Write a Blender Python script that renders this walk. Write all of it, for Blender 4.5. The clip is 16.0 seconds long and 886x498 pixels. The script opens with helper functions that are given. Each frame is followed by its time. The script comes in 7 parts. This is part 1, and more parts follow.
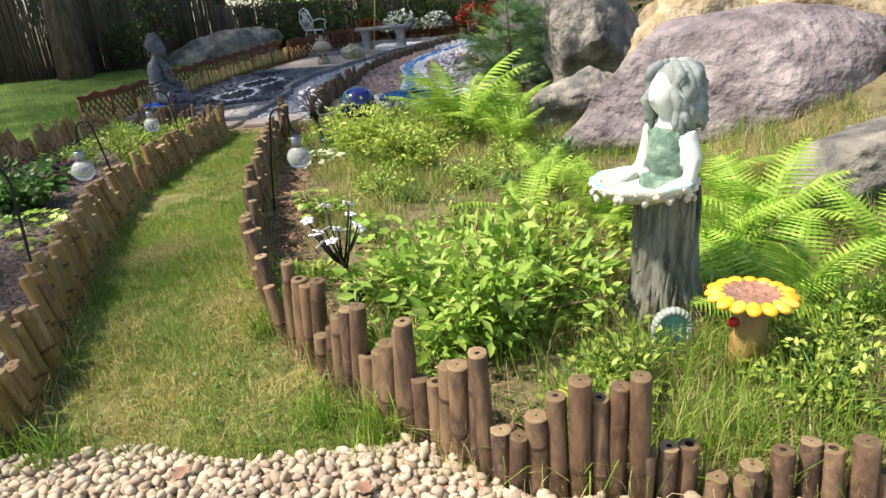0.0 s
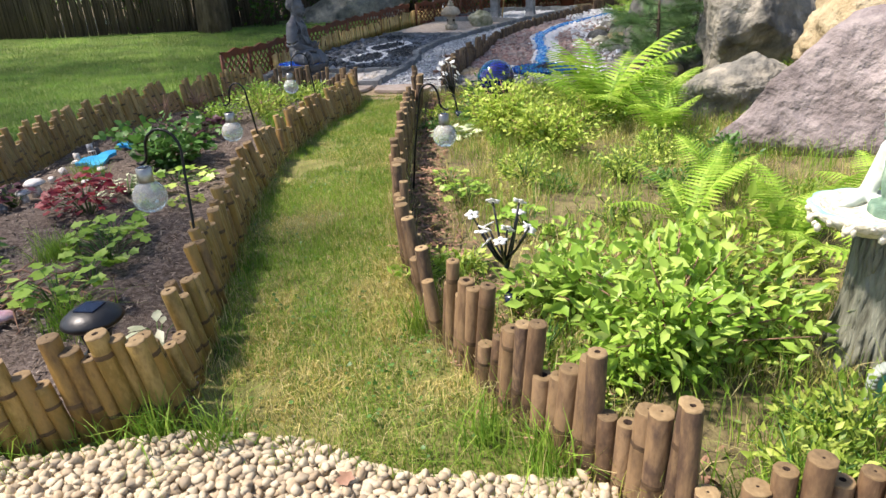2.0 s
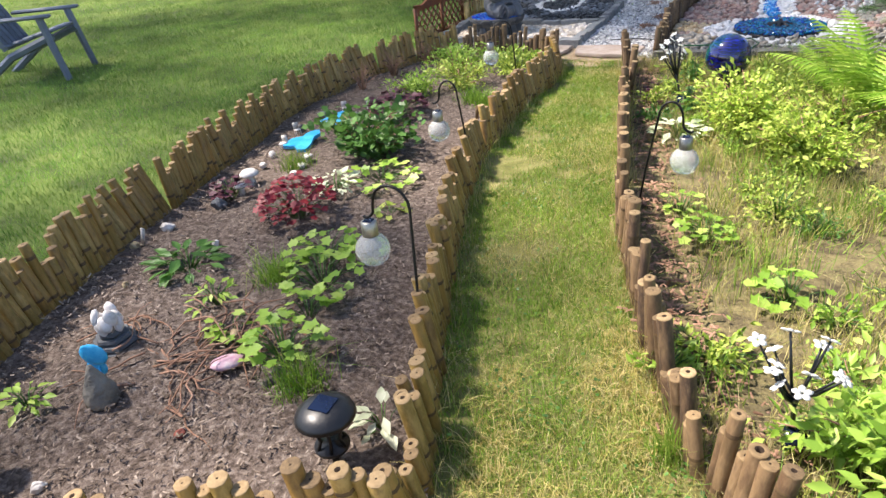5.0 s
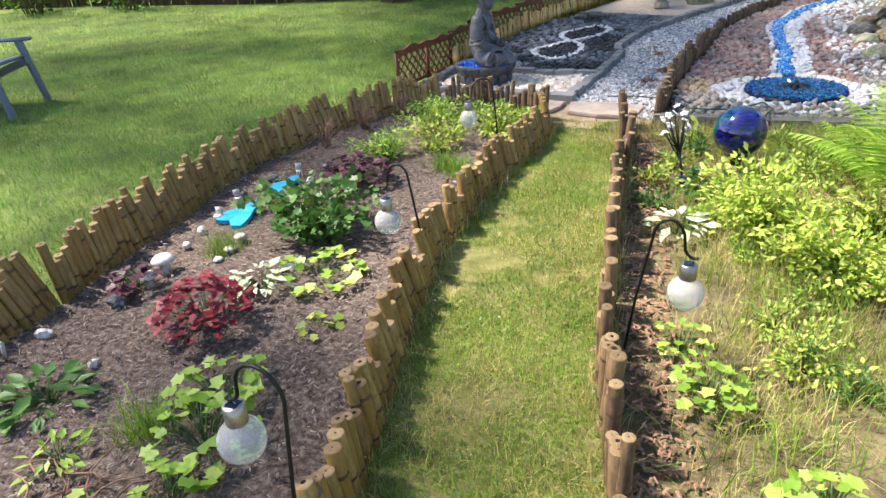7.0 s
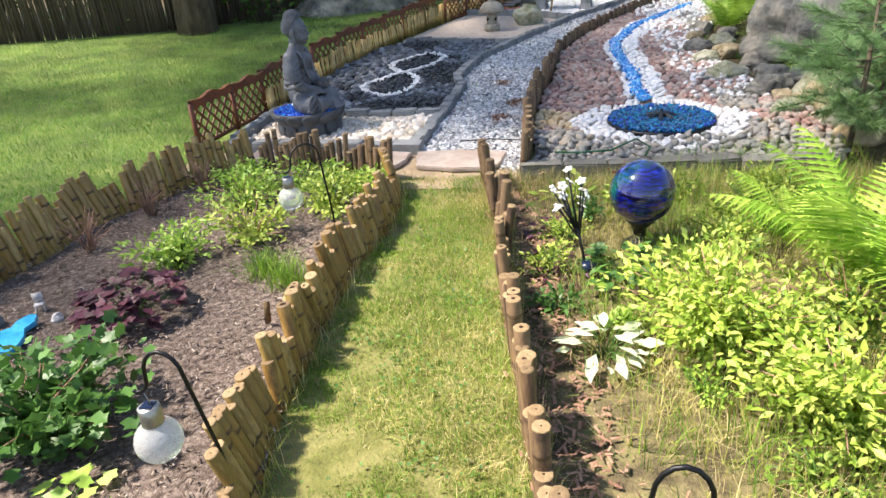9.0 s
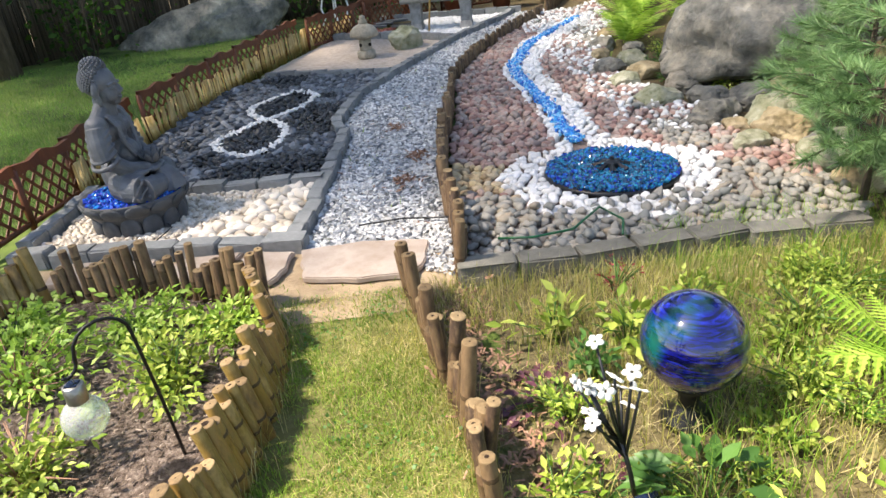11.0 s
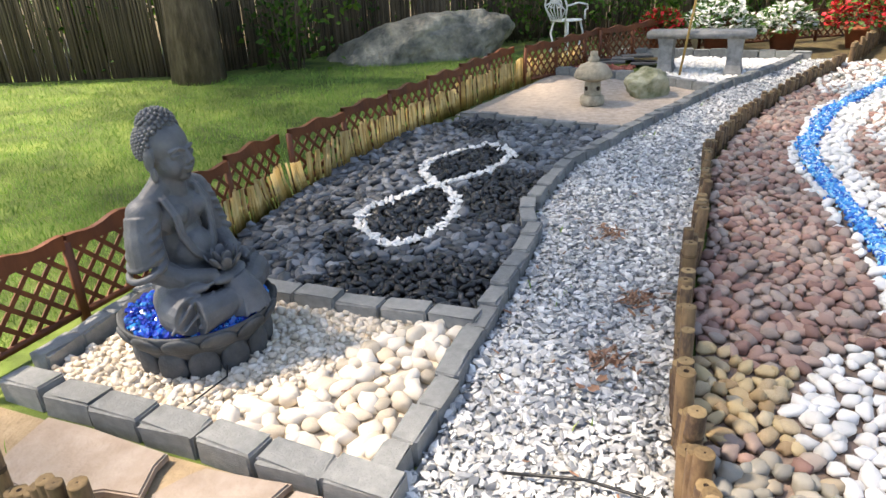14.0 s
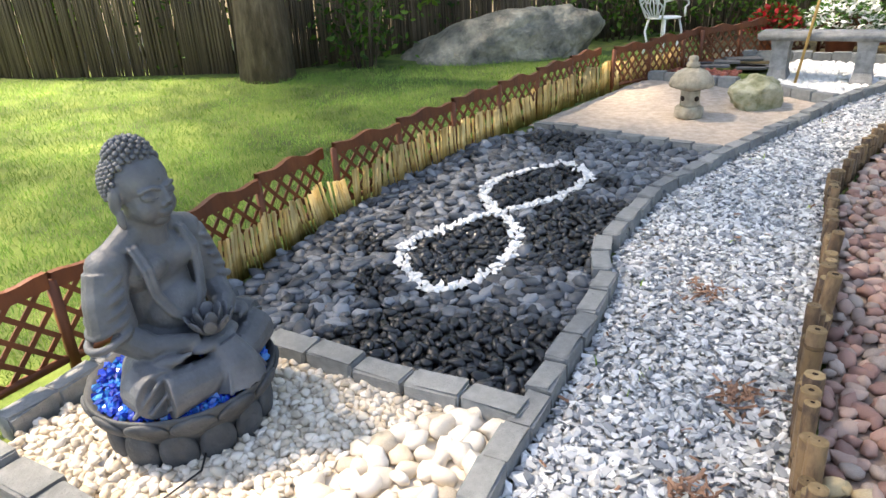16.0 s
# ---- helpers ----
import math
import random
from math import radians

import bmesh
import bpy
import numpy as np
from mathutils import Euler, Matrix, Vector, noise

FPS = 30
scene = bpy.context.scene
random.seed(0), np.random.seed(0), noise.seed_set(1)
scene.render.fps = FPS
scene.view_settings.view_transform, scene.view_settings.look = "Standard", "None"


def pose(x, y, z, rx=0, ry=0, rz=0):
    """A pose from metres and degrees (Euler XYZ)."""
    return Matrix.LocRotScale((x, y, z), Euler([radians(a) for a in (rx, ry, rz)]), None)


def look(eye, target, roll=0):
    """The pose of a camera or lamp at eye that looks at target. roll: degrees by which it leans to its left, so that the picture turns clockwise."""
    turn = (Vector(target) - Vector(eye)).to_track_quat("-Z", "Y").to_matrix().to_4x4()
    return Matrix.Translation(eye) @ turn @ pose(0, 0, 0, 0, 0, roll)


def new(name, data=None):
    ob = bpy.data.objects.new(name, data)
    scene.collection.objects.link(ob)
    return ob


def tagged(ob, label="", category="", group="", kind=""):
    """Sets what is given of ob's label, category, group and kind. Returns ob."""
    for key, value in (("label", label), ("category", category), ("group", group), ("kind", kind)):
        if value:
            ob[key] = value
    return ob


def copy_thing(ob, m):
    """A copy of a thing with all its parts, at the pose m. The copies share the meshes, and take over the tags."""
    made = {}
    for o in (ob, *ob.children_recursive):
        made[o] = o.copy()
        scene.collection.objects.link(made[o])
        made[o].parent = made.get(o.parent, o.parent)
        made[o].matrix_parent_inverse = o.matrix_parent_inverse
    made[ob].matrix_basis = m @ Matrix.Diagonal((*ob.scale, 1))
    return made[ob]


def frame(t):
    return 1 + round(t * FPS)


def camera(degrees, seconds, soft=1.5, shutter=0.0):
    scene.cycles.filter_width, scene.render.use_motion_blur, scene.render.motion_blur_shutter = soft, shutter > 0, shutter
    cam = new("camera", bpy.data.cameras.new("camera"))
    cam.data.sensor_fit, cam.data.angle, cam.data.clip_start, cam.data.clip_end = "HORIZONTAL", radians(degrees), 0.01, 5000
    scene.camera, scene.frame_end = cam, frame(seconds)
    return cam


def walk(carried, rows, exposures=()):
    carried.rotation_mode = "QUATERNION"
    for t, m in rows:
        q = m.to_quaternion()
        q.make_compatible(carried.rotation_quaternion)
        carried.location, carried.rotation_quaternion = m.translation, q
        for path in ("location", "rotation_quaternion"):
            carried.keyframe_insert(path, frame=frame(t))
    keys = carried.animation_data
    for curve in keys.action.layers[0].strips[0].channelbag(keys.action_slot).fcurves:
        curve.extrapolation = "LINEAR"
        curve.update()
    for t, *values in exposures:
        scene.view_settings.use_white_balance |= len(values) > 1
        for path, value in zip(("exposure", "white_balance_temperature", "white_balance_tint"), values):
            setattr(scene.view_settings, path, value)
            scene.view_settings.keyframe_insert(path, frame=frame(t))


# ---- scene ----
cam = camera(68.8, 16.0)
METRES, EYE, TILT, LEAN, TURN = 6.9, 0.98, 0.0, 0.0, 0.0
ROWS = [
    (0.0, 0.0, 0.0, 0.0, -1.89, -20.82, 4.99),
    (0.5, 0.0003, 0.0032, 0.0001, -1.44, -20.78, 4.91),
    (1.0, -0.0037, 0.0086, 0.0024, 0.34, -20.67, 3.85),
    (1.5, -0.0128, 0.0162, 0.0051, 1.91, -20.63, 3.14),
    (2.0, -0.0323, 0.0225, 0.0088, 8.0, -22.96, 3.04),
    (2.5, -0.0537, 0.0252, 0.0132, 16.42, -23.15, 3.43),
    (3.0, -0.0699, 0.0213, 0.0187, 21.65, -24.88, 4.63),
    (5.5, -0.0863, 0.1027, 0.0668, 22.29, -28.94, 5.14),
    (6.0, -0.0893, 0.1275, 0.068, 18.86, -27.04, 4.35),
    (6.5, -0.0893, 0.1593, 0.0673, 20.42, -26.72, 4.52),
    (7.0, -0.0931, 0.1935, 0.0664, 23.32, -26.61, 3.5),
    (7.5, -0.1084, 0.2326, 0.0651, 20.18, -25.08, 4.32),
    (8.0, -0.1234, 0.272, 0.0652, 15.29, -26.05, 5.38),
    (8.5, -0.1339, 0.3169, 0.0585, 12.82, -25.57, 3.02),
    (9.0, -0.1452, 0.3598, 0.0578, 8.21, -25.9, 3.9),
    (11.5, -0.1891, 0.6058, 0.0504, -4.73, -25.6, 4.58),
    (12.0, -0.1904, 0.6475, 0.0496, -2.64, -25.79, 2.85),
    (12.5, -0.1951, 0.6894, 0.0521, -0.18, -23.85, 2.89),
    (13.0, -0.1997, 0.7312, 0.0529, 2.54, -23.8, 2.6),
    (13.5, -0.1949, 0.7743, 0.0514, 8.98, -23.84, 3.18),
    (14.0, -0.1933, 0.8102, 0.0498, 16.14, -23.11, 2.55),
    (14.5, -0.2028, 0.8454, 0.048, 18.2, -25.11, 1.22),
    (15.0, -0.2094, 0.8723, 0.048, 19.02, -24.51, 1.79),
    (15.5, -0.207, 0.8904, 0.0481, 21.99, -24.1, 2.65),
    (16.0, -0.2014, 0.8978, 0.0494, 23.8, -23.31, 2.77),
]
walk(cam, [(t, pose(0, 0, EYE, TILT, LEAN, TURN) @ pose(METRES * x, METRES * y, METRES * z, 90 + pitch, roll, yaw)) for t, x, y, z, yaw, pitch, roll in ROWS], exposures=[(0, 0.72, 6750, 17), (3, 1.0, 6800, 17), (7, 1.27, 6700, 16), (9, 1.36, 6800, 16), (12, 1.38, 7300, 14), (14, 1.72, 7700, 15), (16, 2.08, 7900, 15)])

# ---- light ----
SUN_EL, SUN_AZ = 56.0, 262.0          # azimuth clockwise from +y: the sun stands to the left, a little behind
sun_dir = Vector((math.sin(radians(SUN_AZ)) * math.cos(radians(SUN_EL)), math.cos(radians(SUN_AZ)) * math.cos(radians(SUN_EL)), math.sin(radians(SUN_EL))))
world = bpy.data.worlds.new("sky")
scene.world = world
world.use_nodes = True
wn = world.node_tree
sky = wn.nodes.new("ShaderNodeTexSky")
sky.sky_type, sky.sun_disc = "NISHITA", False
sky.sun_elevation, sky.sun_rotation = radians(SUN_EL), radians(SUN_AZ)
wn.links.new(sky.outputs[0], wn.nodes["Background"].inputs[0])
wn.nodes["Background"].inputs[1].default_value = 0.125
sun = new("sun", bpy.data.lights.new("sun", "SUN"))
sun.data.energy, sun.data.angle, sun.data.color = 5.0, radians(4.0), (1.0, 0.95, 0.86)
sun.matrix_world = look((0, 0, 20), Vector((0, 0, 20)) - sun_dir)


# ---- materials ----
def srgb(h):
    c = [int(h[i:i + 2], 16) / 255 for i in (0, 2, 4)]
    return tuple(v / 12.92 if v <= 0.04045 else ((v + 0.055) / 1.055) ** 2.4 for v in c) + (1,)


def material(name, cols, scale=8.0, rough=0.8, bump=0.3, bscale=60.0, rand=0.0, patch=0.35, pscale=1.5, metal=0.0, leaf=0.0, stretch=(1, 1, 1), spec=0.5, trans=0.0, dist=0.01, glob=False):
    """Noise through a ramp of colours, varied by piece and by large patches, with fine relief."""
    m = bpy.data.materials.new(name)
    m.use_nodes = True
    nt = m.node_tree
    n, l = nt.nodes, nt.links
    bs = n["Principled BSDF"]
    tc = n.new("ShaderNodeTexCoord")
    geo = n.new("ShaderNodeNewGeometry")
    mp = n.new("ShaderNodeMapping")
    mp.inputs["Scale"].default_value = stretch
    l.new(geo.outputs["Position"] if glob else tc.outputs["Object"], mp.inputs[0])
    no = n.new("ShaderNodeTexNoise")
    no.inputs["Scale"].default_value, no.inputs["Detail"].default_value, no.inputs["Roughness"].default_value = scale, 6, 0.62
    l.new(mp.outputs[0], no.inputs["Vector"])
    info = n.new("ShaderNodeObjectInfo")
    add = n.new("ShaderNodeMath")
    add.operation = "ADD"
    l.new(info.outputs["Random"], add.inputs[0])
    l.new(geo.outputs["Random Per Island"], add.inputs[1])
    fr = n.new("ShaderNodeMath")
    fr.operation = "FRACT"
    l.new(add.outputs[0], fr.inputs[0])
    mx = n.new("ShaderNodeMix")
    mx.inputs[0].default_value = rand
    st = n.new("ShaderNodeMapRange")
    st.inputs[1].default_value, st.inputs[2].default_value = 0.28, 0.72
    l.new(no.outputs[0], st.inputs[0])
    l.new(st.outputs[0], mx.inputs[2])
    l.new(fr.outputs[0], mx.inputs[3])
    cr = n.new("ShaderNodeValToRGB")
    while len(cr.color_ramp.elements) < len(cols):
        cr.color_ramp.elements.new(0.5)
    for i, c in enumerate(cols):
        cr.color_ramp.elements[i].position = i / max(1, len(cols) - 1)
        cr.color_ramp.elements[i].color = srgb(c)
    l.new(mx.outputs[0], cr.inputs[0])
    big = n.new("ShaderNodeTexNoise")
    big.inputs["Scale"].default_value, big.inputs["Detail"].default_value = pscale, 4
    l.new(geo.outputs["Position"], big.inputs["Vector"])
    mr = n.new("ShaderNodeMapRange")
    mr.inputs[1].default_value, mr.inputs[2].default_value, mr.inputs[3].default_value, mr.inputs[4].default_value = 0.3, 0.7, 1 - patch, 1 + patch * 0.6
    l.new(big.outputs[0], mr.inputs[0])
    hs = n.new("ShaderNodeHueSaturation")
    l.new(mr.outputs[0], hs.inputs["Value"])
    l.new(cr.outputs[0], hs.inputs["Color"])
    l.new(hs.outputs[0], bs.inputs["Base Color"])
    bs.inputs["Roughness"].default_value, bs.inputs["Metallic"].default_value = rough, metal
    bs.inputs["Specular IOR Level"].default_value = spec
    bs.inputs["Transmission Weight"].default_value = trans
    if bump:
        bn = n.new("ShaderNodeTexNoise")
        bn.inputs["Scale"].default_value, bn.inputs["Detail"].default_value = bscale, 5
        l.new(mp.outputs[0], bn.inputs["Vector"])
        bp = n.new("ShaderNodeBump")
        bp.inputs["Strength"].default_value, bp.inputs["Distance"].default_value = bump, dist
        l.new(bn.outputs[0], bp.inputs["Height"])
        l.new(bp.outputs[0], bs.inputs["Normal"])
    if leaf:
        tr = n.new("ShaderNodeBsdfTranslucent")
        l.new(hs.outputs[0], tr.inputs[0])
        ms = n.new("ShaderNodeMixShader")
        ms.inputs[0].default_value = leaf
        l.new(bs.outputs[0], ms.inputs[1])
        l.new(tr.outputs[0], ms.inputs[2])
        l.new(ms.outputs[0], n["Material Output"].inputs[0])
    return m


M = {
    "lawn": material("lawn_soil", ["3c4a1c", "566a28", "6f7a3a"], 3, 0.95, 0.6, 90, glob=True),
    "pathsoil": material("path_soil", ["48461f", "62642f", "7c7846", "525c2a"], 7, 0.95, 0.8, 80, glob=True, patch=0.3),
    "mulch": material("mulch_soil", ["2e251d", "50433a", "70635a", "90857a"], 45, 0.95, 1.0, 120, glob=True, patch=0.2),
    "drysoil": material("dry_soil", ["382d20", "5a5036", "766c48", "505a2c"], 12, 0.95, 1.0, 90, glob=True),
    "sand": material("raked_sand", ["a09284", "b4a596", "c6b9ab"], 18, 0.95, 0.5, 250, glob=True, patch=0.1),
    "blade": material("grass_blade", ["46701f", "68922e", "8cae40", "b4c05e"], 2, 0.6, 0, rand=0.7, patch=0.4, pscale=1.2, leaf=0.3, glob=True, spec=0.3),
    "lawnblade": material("lawn_blade", ["4a7430", "68923e", "88a84e", "aebc68"], 2, 0.6, 0, rand=0.7, patch=0.5, pscale=1.8, leaf=0.3, glob=True, spec=0.3),
    "dryblade": material("dry_grass_blade", ["7c8a34", "a3a850", "c4b874", "d8c898", "74923a"], 2, 0.7, 0, rand=0.75, patch=0.25, leaf=0.3, glob=True, spec=0.2),
    "straw": material("trampled_straw", ["9a9048", "c2b06a", "dac88e", "a8a850"], 2, 0.75, 0, rand=0.8, patch=0.3, leaf=0.25, glob=True, spec=0.2),
    "chip": material("wood_chip", ["33291f", "5f5144", "897a6c", "ac9e90"], 5, 0.9, 0.3, rand=0.85),
    "bamboo": material("bamboo_pole", ["3a2a16", "6e5328", "94743a", "7d6630", "a88c52", "54401f"], 30, 0.5, 0.35, 60, rand=0.5, stretch=(1, 1, 0.12), patch=0.2, pscale=2),
    "bamboo_grey": material("weathered_bamboo_pole", ["2c2018", "5a4430", "80674a", "45342a", "907656"], 30, 0.6, 0.4, 60, rand=0.55, stretch=(1, 1, 0.12), patch=0.2, pscale=2),
    "node": material("bamboo_node", ["34251a", "54402a", "6e5636"], 20, 0.7, 0.3),
    "pith": material("bamboo_cut_end", ["4e3e2a", "7e6848", "a08a66"], 60, 0.85, 0.4, rand=0.6),
    # Near-black stands in for the shade inside openings: pole tops, lantern windows.
    "hollow": material("hollow_shade", ["1d130b", "2d1e12"], 20, 0.95, 0),
    "reed": material("split_reed", ["a07c44", "c8a45c", "dcc080", "b0925c"], 10, 0.6, 0.2, rand=0.7, stretch=(1, 1, 0.15)),
    "tallreed": material("old_reed", ["3a3226", "54483a", "6c5f4e", "463c30"], 6, 0.85, 0.2, rand=0.7, stretch=(1, 1, 0.1)),
    "lattice": material("stained_lattice_wood", ["4a2412", "693719", "7f4824"], 12, 0.6, 0.3, 50, rand=0.3, stretch=(1, 1, 0.3)),
    "kerb": material("grey_concrete_kerb", ["6d6f6e", "828483", "979896"], 25, 0.9, 0.5, 160, rand=0.35, patch=0.15),
    "kerb_tan": material("weathered_concrete_kerb", ["56544c", "716e64", "8a877c"], 25, 0.9, 0.5, 160, rand=0.35, patch=0.2),
    "flag": material("pale_flagstone", ["857468", "9c8c7e", "b0a296", "927f6e"], 5, 0.85, 0.4, 60, rand=0.3, patch=0.15),
    "clay": material("cracked_earth", ["8a7860", "a08c70", "b09c80"], 9, 0.95, 0.8, 60, glob=True),
    "black": material("black_pebble", ["24272a", "3e4247", "5e6369", "80858b", "33363a", "6c7177"], 10, 0.5, 0.1, 90, rand=0.85, patch=0.15),
    "jet": material("polished_black_pebble", ["0c0d0f", "1a1c1e", "2c2e31", "3c3f43"], 10, 0.3, 0.1, 90, rand=0.85, patch=0.15),
    "cream": material("cream_pebble", ["a09482", "cabeac", "e2dace", "d6cab8", "c2ad90"], 10, 0.75, 0.15, 90, rand=0.85, patch=0.1),
    "gravel": material("tan_gravel", ["7f715c", "a59780", "bfb298", "b09f84", "937f66"], 10, 0.8, 0.15, 90, rand=0.85, patch=0.15),
    "white": material("white_pebble", ["c9c8c4", "dedcd8", "ebe9e6", "d8d2c8"], 10, 0.7, 0.1, 90, rand=0.85, patch=0.08),
    "pink": material("pink_river_stone", ["7c5e56", "a07c70", "b49a8c", "8f8078", "c8b8aa"], 10, 0.7, 0.15, 90, rand=0.85, patch=0.15),
    "grey": material("grey_river_stone", ["75736c", "8f8c84", "a49d90", "7f817c", "b09c80"], 10, 0.7, 0.15, 90, rand=0.85, patch=0.15),
    "yellow": material("yellow_river_stone", ["b09870", "ccb890", "a08460", "d6c8aa"], 10, 0.7, 0.15, 90, rand=0.85, patch=0.1),
    "marble": material("white_marble_chip", ["5e6267", "8c9094", "c0c1c1", "e4e4e2", "a8a7a3", "d4d3d0"], 10, 0.75, 0.1, 90, rand=0.9, patch=0.12),
    "graveldirt": material("gravel_bedding", ["8d8c88", "a9a8a4", "bdbbb6"], 30, 0.95, 0.8, 200, glob=True, patch=0.2),
    "blackdirt": material("dark_bedding", ["1d1e1f", "303132"], 30, 0.95, 0.6, 120, glob=True),
    "riverdirt": material("stone_bedding", ["7d6d62", "988478"], 30, 0.95, 0.6, 120, glob=True),
    "rock": material("mauve_granite", ["4c4442", "746a68", "8c8280", "a89e96"], 5, 0.85, 1.0, 14, patch=0.35, pscale=2.5, dist=0.05),
    "rock_grey": material("grey_granite", ["45443f", "706e66", "928c7e", "b3ab9c"], 5, 0.85, 1.0, 14, patch=0.4, pscale=2.5, dist=0.05),
    "rock_tan": material("tan_fieldstone", ["6a5c40", "968563", "b8a785", "cdbf9f"], 4, 0.85, 1.0, 20, patch=0.3, pscale=2, dist=0.03),
    "rock_moss": material("mossy_lichen_stone", ["5a5f40", "8a8a6c", "a5a38c", "b8b4a0"], 9, 0.9, 0.8, 40, patch=0.2, dist=0.02),
    "statue_grey": material("dark_grey_resin", ["45484c", "585b60", "6a6d72"], 9, 0.55, 0.3, 90, patch=0.18, pscale=8),
    "statue_base": material("black_lotus_resin", ["303234", "44474a", "55585b"], 8, 0.65, 0.4, 60, patch=0.15, pscale=6),
    "hair": material("grey_green_stone_hair", ["5c6660", "8c958d", "b6beb4"], 14, 0.75, 0.4, 50),
    "skin": material("white_stone_paint", ["b0baae", "ccd4ca", "dfe4dc"], 9, 0.7, 0.2, 60),
    "dress": material("verdigris_stone", ["3c5646", "64826e", "98ac98"], 22, 0.8, 0.8, 60),
    "bark_stone": material("bark_textured_stone", ["2a2a20", "5a5a4c", "8b8d7c", "3e3d30"], 22, 0.9, 1.0, 45, stretch=(1, 1, 0.2), dist=0.02),
    "bowl": material("sea_green_glaze", ["74b8a4", "9ccfbe", "c4e2d6"], 12, 0.4, 0.1),
    "shell": material("shell_and_moss", ["8a8468", "c4c0a8", "e2ddd0", "9a9c60"], 40, 0.8, 0.8, 60),
    "petal": material("yellow_petal_paint", ["e08a10", "f0b428", "f7d36a"], 30, 0.5, 0.2, rand=0.3),
    "seedhead": material("brown_seed_head", ["6a4a34", "96705a", "ab8a74"], 60, 0.8, 0.8, 120),
    "stemwood": material("tan_stem_paint", ["8a6a3c", "a5854c", "b89a60"], 20, 0.7, 0.5, 40, stretch=(1, 1, 0.3)),
    "red": material("red_ladybird_paint", ["a01218", "c01a20"], 10, 0.35, 0),
    "teal": material("teal_door_paint", ["3f8a80", "5aa89a", "74beb0"], 20, 0.6, 0.3),
    "iron": material("black_wrought_iron", ["0e0e0f", "1c1c1d"], 30, 0.45, 0.2, metal=0.4),
    "steel": material("brushed_steel_cap", ["8e8d88", "b5b3ac"], 30, 0.35, 0.1, metal=0.9),
    "solar": material("solar_cell", ["10182a", "1c2a48"], 10, 0.2, 0),
    "plastic": material("black_plastic", ["101113", "1e2022"], 20, 0.4, 0.1),
    "flower": material("white_flower_petal", ["e4e4e0", "f2f2ee"], 20, 0.6, 0, rand=0.4, leaf=0.2),
    "redflower": material("red_flower_petal", ["8a0a14", "b81420", "d02030"], 20, 0.6, 0, rand=0.8, leaf=0.2),
    "leaf": material("fresh_green_leaf", ["658c2a", "8ab040", "a8c858", "c8d878"], 6, 0.45, 0.1, 60, rand=0.75, patch=0.2, leaf=0.35, spec=0.4),
    "leaf_dark": material("dark_green_leaf", ["385a28", "4f7a36", "6a9448"], 6, 0.45, 0.1, 60, rand=0.75, patch=0.2, leaf=0.3, spec=0.4),
    "leaf_yellow": material("yellow_green_leaf", ["567426", "7f9c34", "a4ba4c", "c6d268", "668430"], 6, 0.5, 0.1, 60, rand=0.75, patch=0.35, leaf=0.35, spec=0.4),
    "leaf_pale": material("variegated_leaf", ["a5b88a", "cfd8b4", "e0e4c8", "7da060"], 14, 0.5, 0.1, 60, rand=0.6, leaf=0.3),
    "leaf_purple": material("purple_leaf", ["2f1a20", "4c2a34", "6a3c48", "583044"], 6, 0.5, 0.1, 60, rand=0.75, leaf=0.25),
    "leaf_red": material("crimson_leaf", ["5a1420", "8a2230", "a83a40", "4a2028"], 6, 0.5, 0.1, 60, rand=0.75, leaf=0.25),
    "fern": material("fern_frond", ["5f8c24", "86b03a", "a8c850", "c0d868"], 4, 0.5, 0, rand=0.6, patch=0.2, leaf=0.4, spec=0.3),
    "needle": material("pine_needle", ["4c6e3e", "6c9256", "90ae74"], 4, 0.5, 0, rand=0.8, leaf=0.2),
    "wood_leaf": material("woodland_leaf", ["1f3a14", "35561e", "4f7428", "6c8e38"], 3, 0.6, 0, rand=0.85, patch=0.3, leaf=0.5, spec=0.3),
    # Brighter copy of wood_leaf: sunlight on the foliage is put into its colour.
    "wood_leaf_lit": material("sunlit_woodland_leaf", ["38601c", "5c8a2c", "7fa83c", "a0c050"], 3, 0.6, 0, rand=0.85, patch=0.35, leaf=0.5, spec=0.3),
    "bark": material("tree_bark", ["3a3026", "5c4f40", "786a5a"], 12, 0.95, 1.0, 25, stretch=(1, 1, 0.25), dist=0.04),
    "twig": material("dry_twig", ["6a4c38", "94705a", "b08e78"], 20, 0.85, 0.3, rand=0.3),
    "blueglue": material("turquoise_glass_sheet", ["1486c4", "22a4da", "50c0e6"], 20, 0.3, 0.3),
    "blueglass": material("blue_glass_chip", ["0a1e78", "1238b4", "1a5cd0", "1a8ad0", "0c2a90"], 10, 0.15, 0, rand=0.95, patch=0.05, spec=0.8),
    "tealglass": material("teal_glass_chip", ["04203a", "083f66", "0c6488", "168cae", "0a1e5a"], 10, 0.15, 0, rand=0.95, patch=0.05, spec=0.8),
    "gardenstone": material("cast_stone", ["7c7464", "9a9180", "b0a894"], 20, 0.9, 0.6, 90, patch=0.2),
    "bench": material("grey_cast_stone", ["6c6c6b", "858584", "9a9998"], 15, 0.9, 0.6, 70, patch=0.2),
    "whitemetal": material("white_painted_iron", ["d4d6d8", "eceded"], 20, 0.4, 0.1),
    "chair": material("blue_grey_plastic", ["5c6678", "6e788a"], 12, 0.5, 0.1),
    "terracotta": material("terracotta", ["8a4c30", "a05c3c"], 15, 0.85, 0.3),
    "streamglass": material("sky_blue_glass_chip", ["1448b0", "1e78d0", "2c9cdc", "6cc4ea", "dcecf2"], 10, 0.15, 0, rand=0.95, patch=0.05, spec=0.8),
